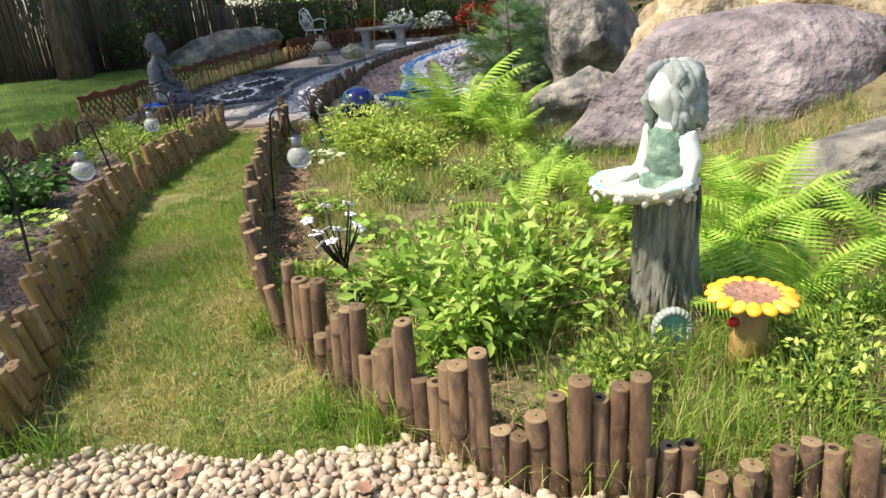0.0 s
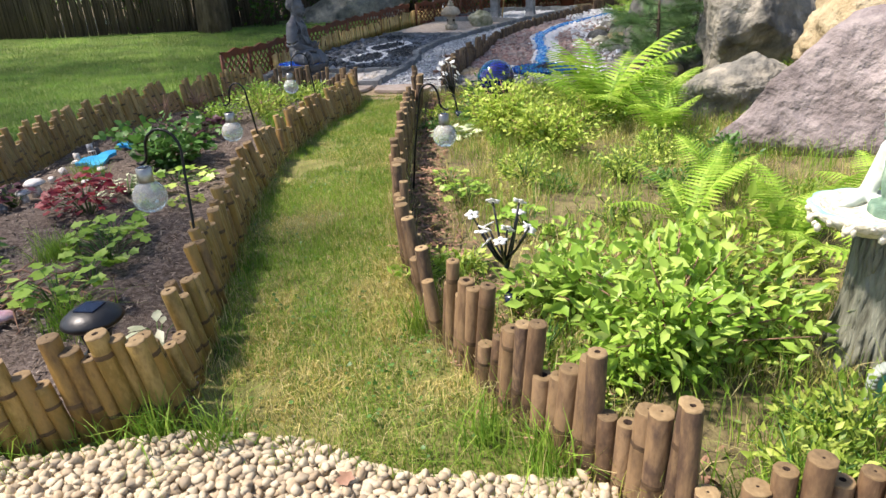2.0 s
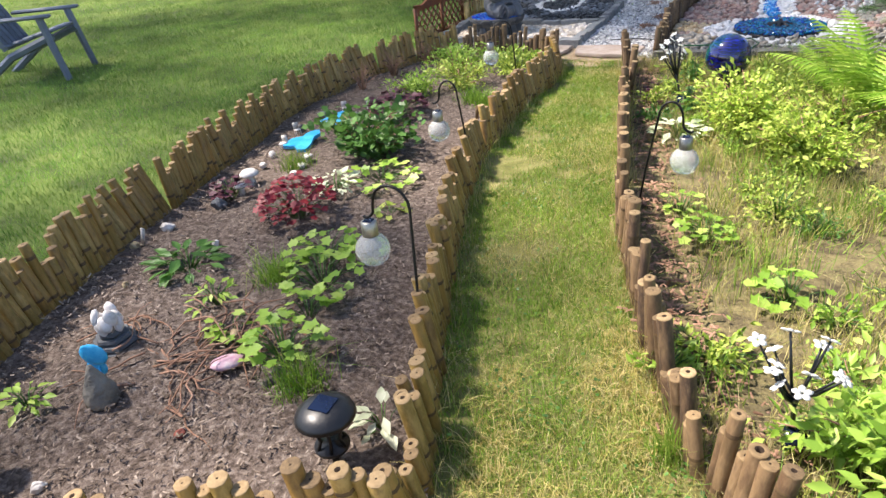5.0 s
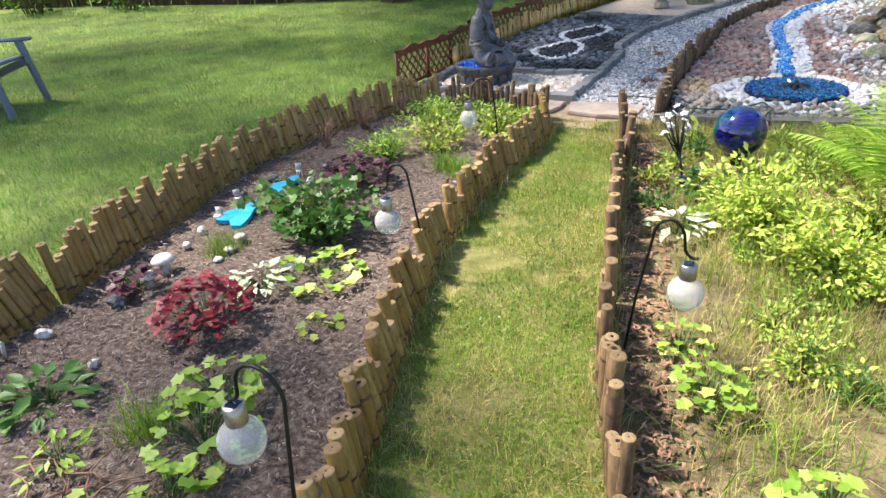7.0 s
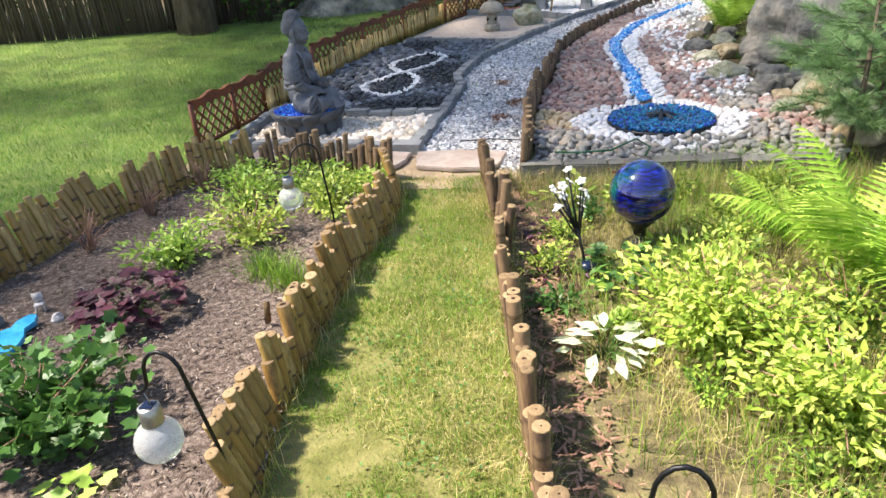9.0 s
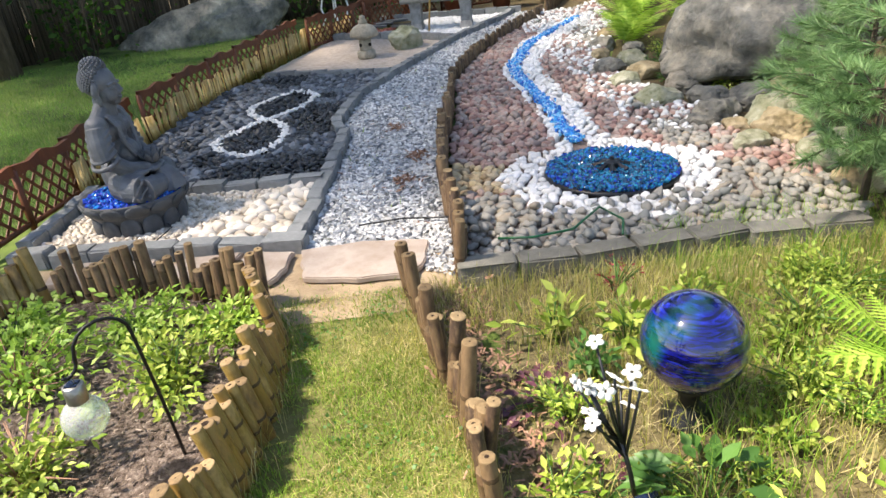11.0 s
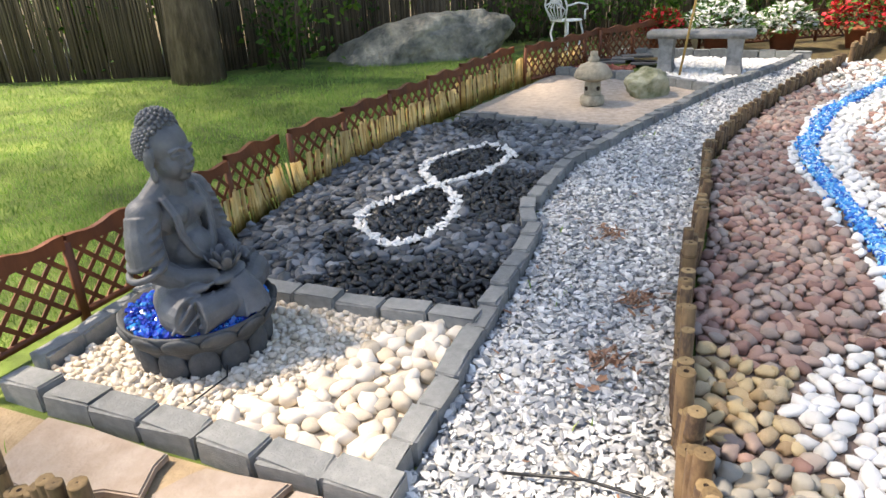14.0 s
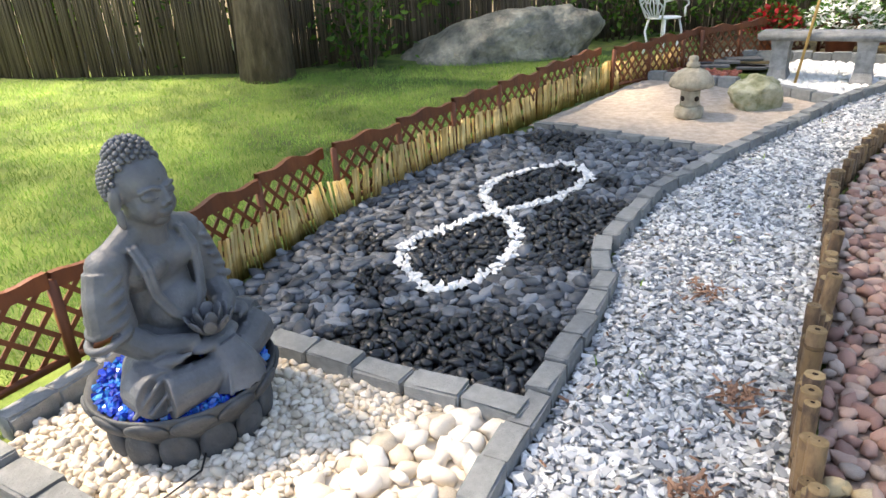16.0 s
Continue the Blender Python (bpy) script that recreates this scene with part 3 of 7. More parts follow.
def edging(line, gap, hmin, hmax, kind, label, lean=3.0, width=1.0, out=0.0, run=6):
    """Wired rolls of short upright poles, touching, in falling heights along a line; each run leans as one."""
    x0, y0 = line[0]
    base = thing("bamboo_edging", x0, y0, float(gz(x0, y0)), 0, label, "garden edging", "bamboo edgings", "structure")
    h, k, roll, slant, tip = 0.6, 0, 0, 0.0, 0.0
    for i, (x, y, a) in enumerate(along(line, gap)):
        if roll == 0:
            roll, slant, tip = random.randint(9, 16), random.gauss(0, lean * 0.8), random.gauss(out, lean * 0.7)
        roll -= 1
        if k == 0:
            k, h = random.randint(2, run), random.uniform(0.75, 1.0)
        else:
            h = max(0.0, h - random.uniform(0.08, 0.35)) if random.random() < 0.85 else random.uniform(0.2, 1)
        k -= 1
        x, y = x + random.gauss(0, 0.004), y + random.gauss(0, 0.004)
        z = float(gz(x, y)) - 0.06
        H = hmin + (hmax - hmin) * h + 0.06
        w = width * random.uniform(0.78, 1.12)
        m = Matrix.Translation((x - x0, y - y0, z - float(gz(x0, y0)))) @ pose(0, 0, 0, 0, 0, math.degrees(a)) @ pose(0, 0, 0, tip + random.gauss(0, 1.2), slant + random.gauss(0, lean * 0.25), 0) @ pose(0, 0, 0, 0, 0, random.uniform(0, 360)) @ Matrix.Diagonal((w, w, H, 1))
        child("pole", random.choice(POLES[kind]), base, m)
    return base


random.seed(3)
edging(INNER, 0.037, 0.15, 0.28, "bamboo", "honey-coloured bamboo pole edging beside the grass path", 5, 1.0, -9)
edging(REAR, 0.038, 0.16, 0.30, "bamboo_grey", "brown weathered bamboo pole edging before the flagstones", 3, 0.9)
edging(OUTER, 0.036, 0.2, 0.33, "bamboo", "honey-coloured bamboo edging between mulch and lawn", 5, 1.0, 9)
edging(FRONT, 0.041, 0.16, 0.30, "bamboo", "stepped bamboo pole edging before cream gravel", 4, 1.05)
edging(RIGHT[:4], 0.046, 0.07, 0.15, "bamboo_grey", "short weathered bamboo edging before the fern bed", 4)
edging(RIGHT[3:], 0.04, 0.14, 0.32, "bamboo_grey", "stepped weathered bamboo edging round the fern bed", 4)
edging(STREAM_EDGE[:5], 0.037, 0.14, 0.28, "bamboo_grey", "old split bamboo edging beside the marble path", 5, 1.1)
edging(STREAM_EDGE[4:], 0.036, 0.10, 0.16, "bamboo_grey", "low weathered log edging beside the marble path", 4, 0.95)
edging([(0.75, 13.4), (1.3, 14.6), (1.9, 15.6)], 0.055, 0.16, 0.26, "bamboo_grey", "weathered stake edging before the red flowers", 3)


# ---- kerb stones ----
def kerb_mesh(seed, L, W, H, mat):
    rr = random.Random(seed)
    bm = bmesh.new()
    box(bm, (0, 0, H / 2), (L, W, H), None, 0.007)
    for v in bm.verts:
        v.co += Vector([rr.gauss(0, 0.0025) for _ in range(3)])
        v.co.x *= 1 + rr.uniform(-0.01, 0.01)
    return bm_mesh("kerb_stone", bm, mat, False)


KERBS = {m: [kerb_mesh(s, 0.17, 0.085, 0.13, M[m]) for s in range(5)] for m in ("kerb", "kerb_tan")}


def kerb(line, mat, label, lift=0.0, scale=1.0):
    x0, y0 = line[0]
    z0 = float(gz(x0, y0))
    t = thing("kerb", x0, y0, z0, 0, label, "kerb", "garden kerbs", "structure")
    for x, y, a in along(line, 0.176 * scale):
        x, y = x + math.cos(a) * 0.085, y + math.sin(a) * 0.085
        child("kerb_stone", random.choice(KERBS[mat]), t, pose(x - x0, y - y0, float(gz(x, y)) - z0 - 0.05 + lift + random.gauss(0, 0.004), random.gauss(0, 1.5), random.gauss(0, 1), math.degrees(a) + random.gauss(0, 1.5)) @ Matrix.Diagonal((scale, scale, 1, 1)))


kerb([(-3.40, 7.03), (-1.98, 6.84)], "kerb", "row of grey concrete kerb stones before the pebbles", 0.0, 1.28)
kerb([(-3.42, 7.14), (-3.40, 7.9)], "kerb", "short row of grey kerb stones by the lattice")
kerb([(-3.32, 7.9), (-1.94, 7.77)], "kerb", "grey kerb stones between cream and black pebbles", 0.0, 1.2)
kerb(KERB_PATH, "kerb", "curved line of grey kerb stones along the marble path")
kerb([(-2.78, 11.0), (-1.5, 10.58)], "kerb", "grey kerb stones between black pebbles and sand")
kerb([(-1.12, 6.34), (-0.72, 6.33), (-0.02, 6.42), (0.7, 6.36)], "kerb_tan", "weathered concrete blocks before the river stones", -0.005, 1.5)
kerb([(-2.2, 12.95), (-1.3, 12.55), (-0.72, 12.1)], "kerb", "grey kerb stones behind the raked sand", 0.02)
kerb([(-1.6, 14.2), (-0.4, 14.0), (0.3, 13.8)], "kerb", "grey kerb stones before the flower pots", 0.02)


# ---- flagstones ----
flags = thing("stepping_stones", -2.0, 6.6, 0.0, 0, "row of pale pinkish flagstones on bare earth", "paving", "", "structure")
for k, poly in enumerate([
    [(-1.9, 6.75), (-1.6, 6.77), (-1.27, 6.72), (-1.29, 6.5), (-1.34, 6.37), (-1.6, 6.38), (-1.84, 6.44), (-1.86, 6.6)],
    [(-2.16, 6.79), (-1.93, 6.74), (-1.94, 6.58), (-1.99, 6.44), (-2.15, 6.5), (-2.22, 6.62)],
    [(-2.46, 6.81), (-2.18, 6.79), (-2.25, 6.62), (-2.18, 6.48), (-2.48, 6.58), (-2.55, 6.68)],
    [(-3.12, 6.9), (-2.62, 6.84), (-2.58, 6.66), (-2.9, 6.6), (-3.1, 6.66)]]):
    bm = bmesh.new()
    f = bm.faces.new([bm.verts.new((x + 2.0, y - 6.6, 0.012)) for x, y in poly])
    if f.normal.z < 0 or f.calc_area() and sum((poly[i][0] - poly[i - 1][0]) * (poly[i][1] + poly[i - 1][1]) for i in range(len(poly))) > 0:
        bmesh.ops.reverse_faces(bm, faces=[f])
    bmesh.ops.subdivide_edges(bm, edges=bm.edges[:], cuts=2)
    for v in bm.verts:
        v.co += Vector((random.gauss(0, 0.006), random.gauss(0, 0.006), 0))
    top = bmesh.ops.extrude_face_region(bm, geom=bm.faces[:])
    for v in top["geom"]:
        if isinstance(v, bmesh.types.BMVert):
            v.co.z += 0.026
    bmesh.ops.recalc_face_normals(bm, faces=bm.faces)
    bmesh.ops.bevel(bm, geom=[e for e in bm.edges if all(v.co.z > 0.03 for v in e.verts)], offset=0.006, segments=2, affect="EDGES")
    part("flagstone", bm, M["flag"], flags, smooth=False)


# ---- lattice fence ----
def lattice_panel(w, h):
    """One low panel: two posts' width apart, rails, scalloped top and crossing slats."""
    t = thing("lattice_panel", 0, 0, 0, 0, "low reddish-brown lattice fence panel with scalloped top", "fence", "lattice panels along the stone garden")
    bm = bmesh.new()
    box(bm, (0, 0, h / 2 - 0.03), (0.035, 0.03, h + 0.03), None, 0.004)
    part("post", bm, M["lattice"], t)
    bm = bmesh.new()
    n, prev = 12, None
    for i in range(n + 1):
        u = i / n
        x, top = 0.0 + u * w, h + 0.012 * math.cos(u * 2 * math.pi * 2) + 0.018 * math.sin(u * math.pi)
        q = [bm.verts.new((x, s, z)) for s, z in ((-0.014, h - 0.05), (-0.014, top), (0.014, top), (0.014, h - 0.05))]
        if prev:
            for k in range(4):
                bm.faces.new((prev[k], prev[(k + 1) % 4], q[(k + 1) % 4], q[k]))
        prev = q
    bmesh.ops.recalc_face_normals(bm, faces=bm.faces)
    part("top_rail", bm, M["lattice"], t, smooth=False)
    bm = bmesh.new()
    box(bm, (w / 2, 0, 0.06), (w - 0.03, 0.022, 0.03), None, 0.003)
    part("bottom_rail", bm, M["lattice"], t)
    z0, z1 = 0.07, h - 0.045
    H = z1 - z0
    for sgn in (1, -1):
        x = -H
        while x < w:
            a, b = max(x, 0.018), min(x + H, w - 0.018)
            if b - a > 0.03:
                za, zb = (z0 + a - x, z0 + b - x) if sgn > 0 else (z1 - (a - x), z1 - (b - x))
                L, ang = math.hypot(b - a, zb - za), math.atan2(zb - za, b - a)
                bm = bmesh.new()
                box(bm, (0, 0, 0), (L, 0.006, 0.02), Matrix.Translation(((a + b) / 2, 0.004 * sgn, (za + zb) / 2)) @ Matrix.Rotation(-ang, 4, "Y"))
                part("slat", bm, M["lattice"], t, smooth=False)
            x += 0.105
    return t


proto = lattice_panel(0.56, 0.40)
spots = along(LATTICE, 0.565) + along([(-1.8, 13.65), (-0.9, 14.7), (1.2, 15.8)], 0.565)
for i, (x, y, a) in enumerate(spots):
    m = pose(x, y, float(gz(x, y)) - 0.01, random.gauss(0, 1.5), random.gauss(0, 0.6), math.degrees(a))
    if i:
        copy_thing(proto, m)
    else:
        first = m
proto.matrix_basis = first


# ---- low split reed rolls before the lattice ----
def reed_mesh(seed):
    rr = random.Random(seed)
    bm = bmesh.new()
    limb(bm, [(0, 0, 0), (0, 0, 0.48), (0, 0, 0.5), (0, 0, 0.52), (0.01, 0, 1)], [0.0085, 0.008, 0.0095, 0.008, 0.008], 6)
    return bm_mesh("reed", bm, M["reed"])


REED = [reed_mesh(s) for s in range(3)]
pts = along(REEDS, 0.0175)
for k in range(0, len(pts), 24):
    seg = pts[k:k + 24]
    x0, y0 = seg[0][:2]
    z0 = float(gz(x0, y0))
    t = thing("reed_screen", x0, y0, z0, 0, "short yellow split-reed screen wired in a row", "reed screen", "reed screens along the black pebbles")
    lean = random.gauss(0, 5)
    hh = random.uniform(0.235, 0.285)
    for j, (x, y, a) in enumerate(seg):
        bulge = 0.02 * math.sin(j * 0.5 + k)
        H = hh + 0.012 * math.sin(j * 0.3 + k) + random.gauss(0, 0.004)
        child("reed", random.choice(REED), t, Matrix.Translation((x - x0 + bulge, y - y0, float(gz(x, y)) - z0 - 0.02)) @ pose(0, 0, 0, 0, 0, math.degrees(a)) @ pose(0, 0, 0, random.gauss(-6, 2), lean + random.gauss(0, 2), 0) @ Matrix.Diagonal((1, 1, H, 1)))

# ---- tall reed fence behind the lawn ----
tall = thing("tall_reed_fence", -9.3, 11.5, 0, 0, "tall weathered grey-brown reed fence behind the lawn", "fence", "", "structure")
FENCE = [(-22, 9.8), (-9.3, 11.5), (-6.5, 12.6), (-5.2, 14.8), (-2.5, 17.4), (4, 19), (9, 16)]
fp = along(FENCE, 0.012)
cyl = bmesh.new()
limb(cyl, [(0, 0, 0), (0, 0, 1)], 0.013, 5)
cyl.verts.index_update()
bmesh.ops.triangulate(cyl, faces=cyl.faces)
CV, CF = np.array([v.co[:] for v in cyl.verts]), np.array([[v.index for v in f.verts] for f in cyl.faces])
cyl.free()
for k in range(0, len(fp), 200):
    P = np.array([(x + 9.3 + random.gauss(0, 0.012), y - 11.5 + random.gauss(0, 0.012), float(gz(x, y)) - 0.03) for x, y, a in fp[k:k + 200]])
    S = np.column_stack([rng.uniform(0.7, 1.3, (len(P), 2)), rng.uniform(1.68, 1.86, len(P)) * (0.6 if fp[k][1] > 15.2 else 1.0)])
    V, F = strew([(CV, CF)], P, S, 0.012)
    tagged(child("reed_panel", mesh_np("reed_panel", V, F, M["tallreed"]), tall), kind="stuff")
    if k % 400 == 0:
        x, y, a = fp[k]
        bm = bmesh.new()
        limb(bm, [(x + 9.3, y - 11.5 + 0.06, 0), (x + 9.3, y - 11.5 + 0.06, 1.9)], 0.04, 8)
        part("post", bm, M["bark"], tall)


# ---- boulders ----
def boulder(name, c, d, rz, seed, mat, label, cuts=10, tilt=0.0, rough=0.16):
    rr = random.Random(seed)
    V, F = ICO5[0].copy(), ICO5[1]
    planes = []
    for _ in range(cuts):
        n = Vector((rr.gauss(0, 1), rr.gauss(0, 1), rr.gauss(0, 0.7))).normalized()
        planes.append((np.array(n), rr.uniform(0.62, 0.85)))
    for n, o in planes:
        dd = V @ n - o
        V = V - np.outer(np.maximum(dd, 0) * 0.93, n)
    off = Vector((seed * 5.3, seed * 1.7, 0))
    for i, v in enumerate(V):
        w = Vector(v)
        k = 1 + rough * noise.fractal(w * 1.6 + off, 0.9, 2.1, 5) + 0.02 * noise.noise(w * 9 + off)
        V[i] = v * k
    V = V * np.array(d) / 2
    ob = new(name, mesh_np(name, V, F, M[mat]))
    ob.matrix_basis = pose(*c, 0, tilt, rz)
    return tagged(ob, label, "boulder" if max(d) > 0.5 else "rock")


boulder("boulder", (1.85, 4.05, 0.27), (2.2, 1.2, 1.05), -4, 11, "rock", "huge smooth mauve-grey boulder behind the ferns", 7, -6, 0.07)
boulder("boulder", (1.55, 6.3, 0.5), (1.15, 1.0, 1.35), 20, 12, "rock_grey", "tall grey granite boulder on the bank")
boulder("boulder", (2.2, 5.4, 0.55), (1.35, 0.9, 0.75), 10, 13, "rock_tan", "tan angular fieldstone with mossy edge on the bank")
boulder("boulder", (3.2, 5.2, 0.68), (1.3, 0.9, 0.75), -10, 14, "rock_tan", "pale tan fieldstone stacked on the bank")
boulder("boulder", (1.2, 5.05, 0.16), (0.95, 0.6, 0.5), 15, 15, "rock_grey", "low grey slab leaning against the boulders", 9, -15)
boulder("boulder", (1.95, 2.75, 0.05), (0.9, 0.7, 0.65), 30, 16, "rock_grey", "grey stone with white lichen among ferns")
boulder("boulder", (1.75, 9.3, 0.4), (1.9, 1.6, 1.3), 10, 17, "rock_grey", "rounded grey granite boulder above the dry stream", 6)
boulder("boulder", (-4.25, 14.3, 0.3), (2.6, 1.3, 1.1), 25, 18, "rock_grey", "long grey sloping boulder behind the lawn", 8, -14)
for i, (x, y, s) in enumerate([(0.62, 8.75, 0.3), (0.85, 8.25, 0.34), (1.05, 7.75, 0.36), (0.55, 9.3, 0.24), (0.55, 9.8, 0.26), (0.62, 10.3, 0.22), (1.0, 7.2, 0.3), (0.8, 10.8, 0.24), (0.98, 6.85, 0.28), (1.1, 8.0, 0.4), (0.95, 8.6, 0.3), (1.0, 11.3, 0.22)]):
    boulder("edge_rock", (x, y, float(gz(x, y)) + s * 0.16), (s * 1.2, s * 0.85, s * 0.75), i * 47, 30 + i, ["rock_moss", "rock_grey", "rock_tan"][i % 3], "rounded lichen-grey rock edging the dry stream", 5)
for i, (x, y, s) in enumerate([(1.2, 8.45, 0.36), (1.3, 7.9, 0.42), (1.15, 7.3, 0.34), (0.8, 9.55, 0.3), (0.95, 9.05, 0.34), (0.85, 10.05, 0.28), (1.3, 6.95, 0.4), (1.45, 8.4, 0.4), (0.72, 8.15, 0.22), (0.78, 7.6, 0.24), (1.0, 10.45, 0.26), (0.85, 7.95, 0.2)]):
    boulder("edge_rock", (x, y, float(gz(x, y)) + s * 0.14), (s * 1.15, s * 0.85, s * 0.7), i * 61, 110 + i, ["rock_grey", "rock_moss", "rock_grey", "rock_tan"][i % 4], "rounded lichen-grey rock piled beside the dry stream", 5)
boulder("sand_rock", (-1.26, 11.9, float(gz(-1.3, 11.9)) + 0.09), (0.44, 0.36, 0.36), 20, 50, "rock_moss", "greenish lichen-covered rock on raked sand", 8)


# ---- loose stones ----
def stones(name, pos, size, flat, mat, parent, near=None, shapes=PEBBLES, tilt=0.3, label=""):
    """Stones on the ground; those inside the stretch 'near' (y range) are pieces of their own, at most 300."""
    n = len(pos)
    s = rng.uniform(size[0], size[1], n)
    S = np.column_stack([s * rng.uniform(0.95, 1.4, n), s * rng.uniform(0.7, 1.0, n), s * flat * rng.uniform(0.8, 1.2, n)])
    pos = pos.copy()
    pos[:, 2] += S[:, 2] * 0.55
    rest = np.ones(n, bool)
    if near is not None:
        idx = np.nonzero((pos[:, 1] > near[0]) & (pos[:, 1] < near[1]))[0][:300]
        R = turns(len(idx), tilt)
        ms = [mesh_np(name, V, F, M[mat]) for V, F in shapes]
        for k, i in enumerate(idx):
            m = Matrix(R[k].tolist()).to_4x4()
            child(name, ms[k % len(ms)], parent, Matrix.Translation(pos[i].tolist()) @ m @ Matrix.Diagonal((*S[i].tolist(), 1)))
        rest[idx] = False
    if rest.any():
        V, F = strew(shapes, pos[rest], S[rest], tilt)
        tagged(child(name + "_rest", mesh_np(name + "_rest", V, F, M[mat], smooth=shapes is PEBBLES), parent, None, label), kind="stuff")


# white figure of two loops on the black pebbles
LOOP = [(-2.82, 8.84), (-2.76, 8.61), (-2.5, 8.42), (-2.32, 8.57), (-2.27, 8.93), (-2.39, 9.21), (-2.53, 9.33), (-2.69, 9.55), (-2.69, 9.84), (-2.36, 10.21), (-2.15, 10.02), (-2.19, 9.67), (-2.41, 9.40), (-2.53, 9.33), (-2.70, 9.05), (-2.82, 8.84)]
lp = np.array([(x, y) for x, y, _ in along(LOOP, 0.012)])
# smooth the line
for _ in range(40):
    lp = (np.roll(lp, 1, 0) + lp + np.roll(lp, -1, 0)) / 3


def away(P, line, d):
    """Points farther than d from a dense line."""
    return np.array([np.min(np.hypot(line[:, 0] - p[0], line[:, 1] - p[1])) > d for p in P])


def jet_part(P):
    """The patches of smaller, darker polished pebbles: front corner, inside the loops, and towards the path."""
    f = np.array([noise.noise(Vector((p[0] * 2.2, p[1] * 2.2, 6))) for p in P])
    corner = (P[:, 1] < 8.3 + 0.2 * f) & (P[:, 0] > -2.6 + 0.3 * f)
    return corner | inside(lp[::12], P) | ((P[:, 0] > -2.35 + 0.5 * f) & (P[:, 1] > 8.75) & (P[:, 1] < 9.6)) | (f > 0.32)


P = spread(BLACK_BED, 0.062)
P = P[away(P, lp, 0.04)]
J = jet_part(P)
stones("black_pebble", at_ground(P[~J], 0.008), (0.03, 0.047), 0.55, "black", black_bed, (7.8, 8.9), tilt=0.3)
P = spread(BLACK_BED, 0.072)
P = P[away(P, lp, 0.045)]
stones("black_pebble", at_ground(P[~jet_part(P)], 0.026), (0.024, 0.042), 0.5, "black", black_bed, None, tilt=0.45)
P = spread(BLACK_BED, 0.045)
P = P[away(P, lp, 0.04)]
P = P[jet_part(P)]
stones("jet_pebble", at_ground(P, 0.012), (0.02, 0.034), 0.55, "jet", black_bed, (7.8, 8.3), tilt=0.6)
stones("jet_pebble", at_ground(P[::2] + 0.02, 0.03), (0.018, 0.03), 0.55, "jet", black_bed, None, tilt=0.7)
P = np.repeat(lp, 3, 0) + rng.normal(0, 0.016, (len(lp) * 3, 2))
stones("white_chip", at_ground(P[::2], 0.03), (0.012, 0.02), 0.7, "white", black_bed, None, CHIPS, 0.6)

# cream pebbles round the seated statue
P = spread(BUDDHA_BED, 0.027)
big_side = (P[:, 0] > -2.42 + 0.5 * (P[:, 1] - 7.2))
stones("small_pebble", at_ground(P[~big_side], 0.008), (0.013, 0.02), 0.7, "cream", buddha_bed, None, tilt=0.5)
stones("small_pebble", at_ground(P[~big_side][::2] + rng.normal(0, 0.012, (len(P[~big_side][::2]), 2)), 0.022), (0.011, 0.018), 0.7, "cream", buddha_bed, None, tilt=0.5)
P = spread(BUDDHA_BED, 0.068)
P = P[P[:, 0] > -2.44 + 0.5 * (P[:, 1] - 7.2)]
stones("cream_pebble", at_ground(P, 0.012), (0.032, 0.046), 0.72, "cream", buddha_bed, (6.0, 9.0), tilt=0.4)

# gravel before the beds
P = spread([(-3.2, 0.1), (1.6, 0.1), (0.81, 0.93), (0.11, 1.06), (-0.1, 1.28), (-0.5, 1.26), (-0.8, 1.36), (-1.15, 1.36), (-1.7, 1.14), (-2.2, 0.9), (-2.65, 0.74), (-3.2, 0.6)], 0.022)
stones("gravel_pebble", at_ground(P, 0.006), (0.010, 0.016), 0.75, "gravel", front_bed, None, tilt=0.5)
P = P[::2] + rng.normal(0, 0.01, (len(P[::2]), 2))
stones("gravel_pebble", at_ground(P, 0.017), (0.009, 0.015), 0.75, "gravel", front_bed, None, tilt=0.5)

# white marble chips of the path
chips_path = tagged(new("marble_chips"), "loose white and grey marble chips on the path", "gravel", kind="stuff")
P = np.concatenate([spread(PATH_GRAVEL, 0.024, 0.6), spread(PATH_GRAVEL, 0.026, 0.6)])
n = len(P)
S = (0.007 + 0.014 * rng.random(n) ** 1.8)[:, None] * np.column_stack([rng.uniform(1, 1.5, n), rng.uniform(0.6, 0.9, n), rng.uniform(0.35, 0.6, n)])
V, F = strew(CHIPS, at_ground(P, 0.008) + np.column_stack([np.zeros((n, 2)), rng.uniform(0, 0.012, n)]), S, 0.5)
child("chips", mesh_np("chips", V, F, M["marble"], smooth=False), chips_path)

# dry stream
st = np.array([(x, y) for x, y, _ in along(STREAM, 0.02)])
P = spread(STREAM_BED, 0.058)
C = np.array([-0.17, 7.36])
dc = np.hypot((P[:, 0] - C[0]) * 0.95, P[:, 1] - C[1])
ds = np.array([np.min(np.hypot(st[:, 0] - p[0], st[:, 1] - p[1])) for p in P])
keep = (dc > 0.37) & (ds > 0.055)
P, dc, ds = P[keep], dc[keep], ds[keep]
wob = np.array([noise.noise(Vector((p[0] * 3, p[1] * 3, 1))) for p in P])
side = (P[:, 0] - np.interp(P[:, 1], st[:, 1], st[:, 0])) > 0
white = (dc + 0.12 * wob < 0.62) | ((P[:, 1] > 7.4) & (ds + 0.07 * wob < np.where(side, 0.24, 0.12)))
yel = ~white & (P[:, 0] < -0.55) & (P[:, 1] > 7.25 + 0.2 * wob) & (P[:, 1] < 7.75 + 0.2 * wob)
gry = ~white & ~yel & ((P[:, 1] < 7.15 + 0.2 * wob) | ((P[:, 0] > 0.35) & (wob > 0.1)))
pnk = ~(white | yel | gry)
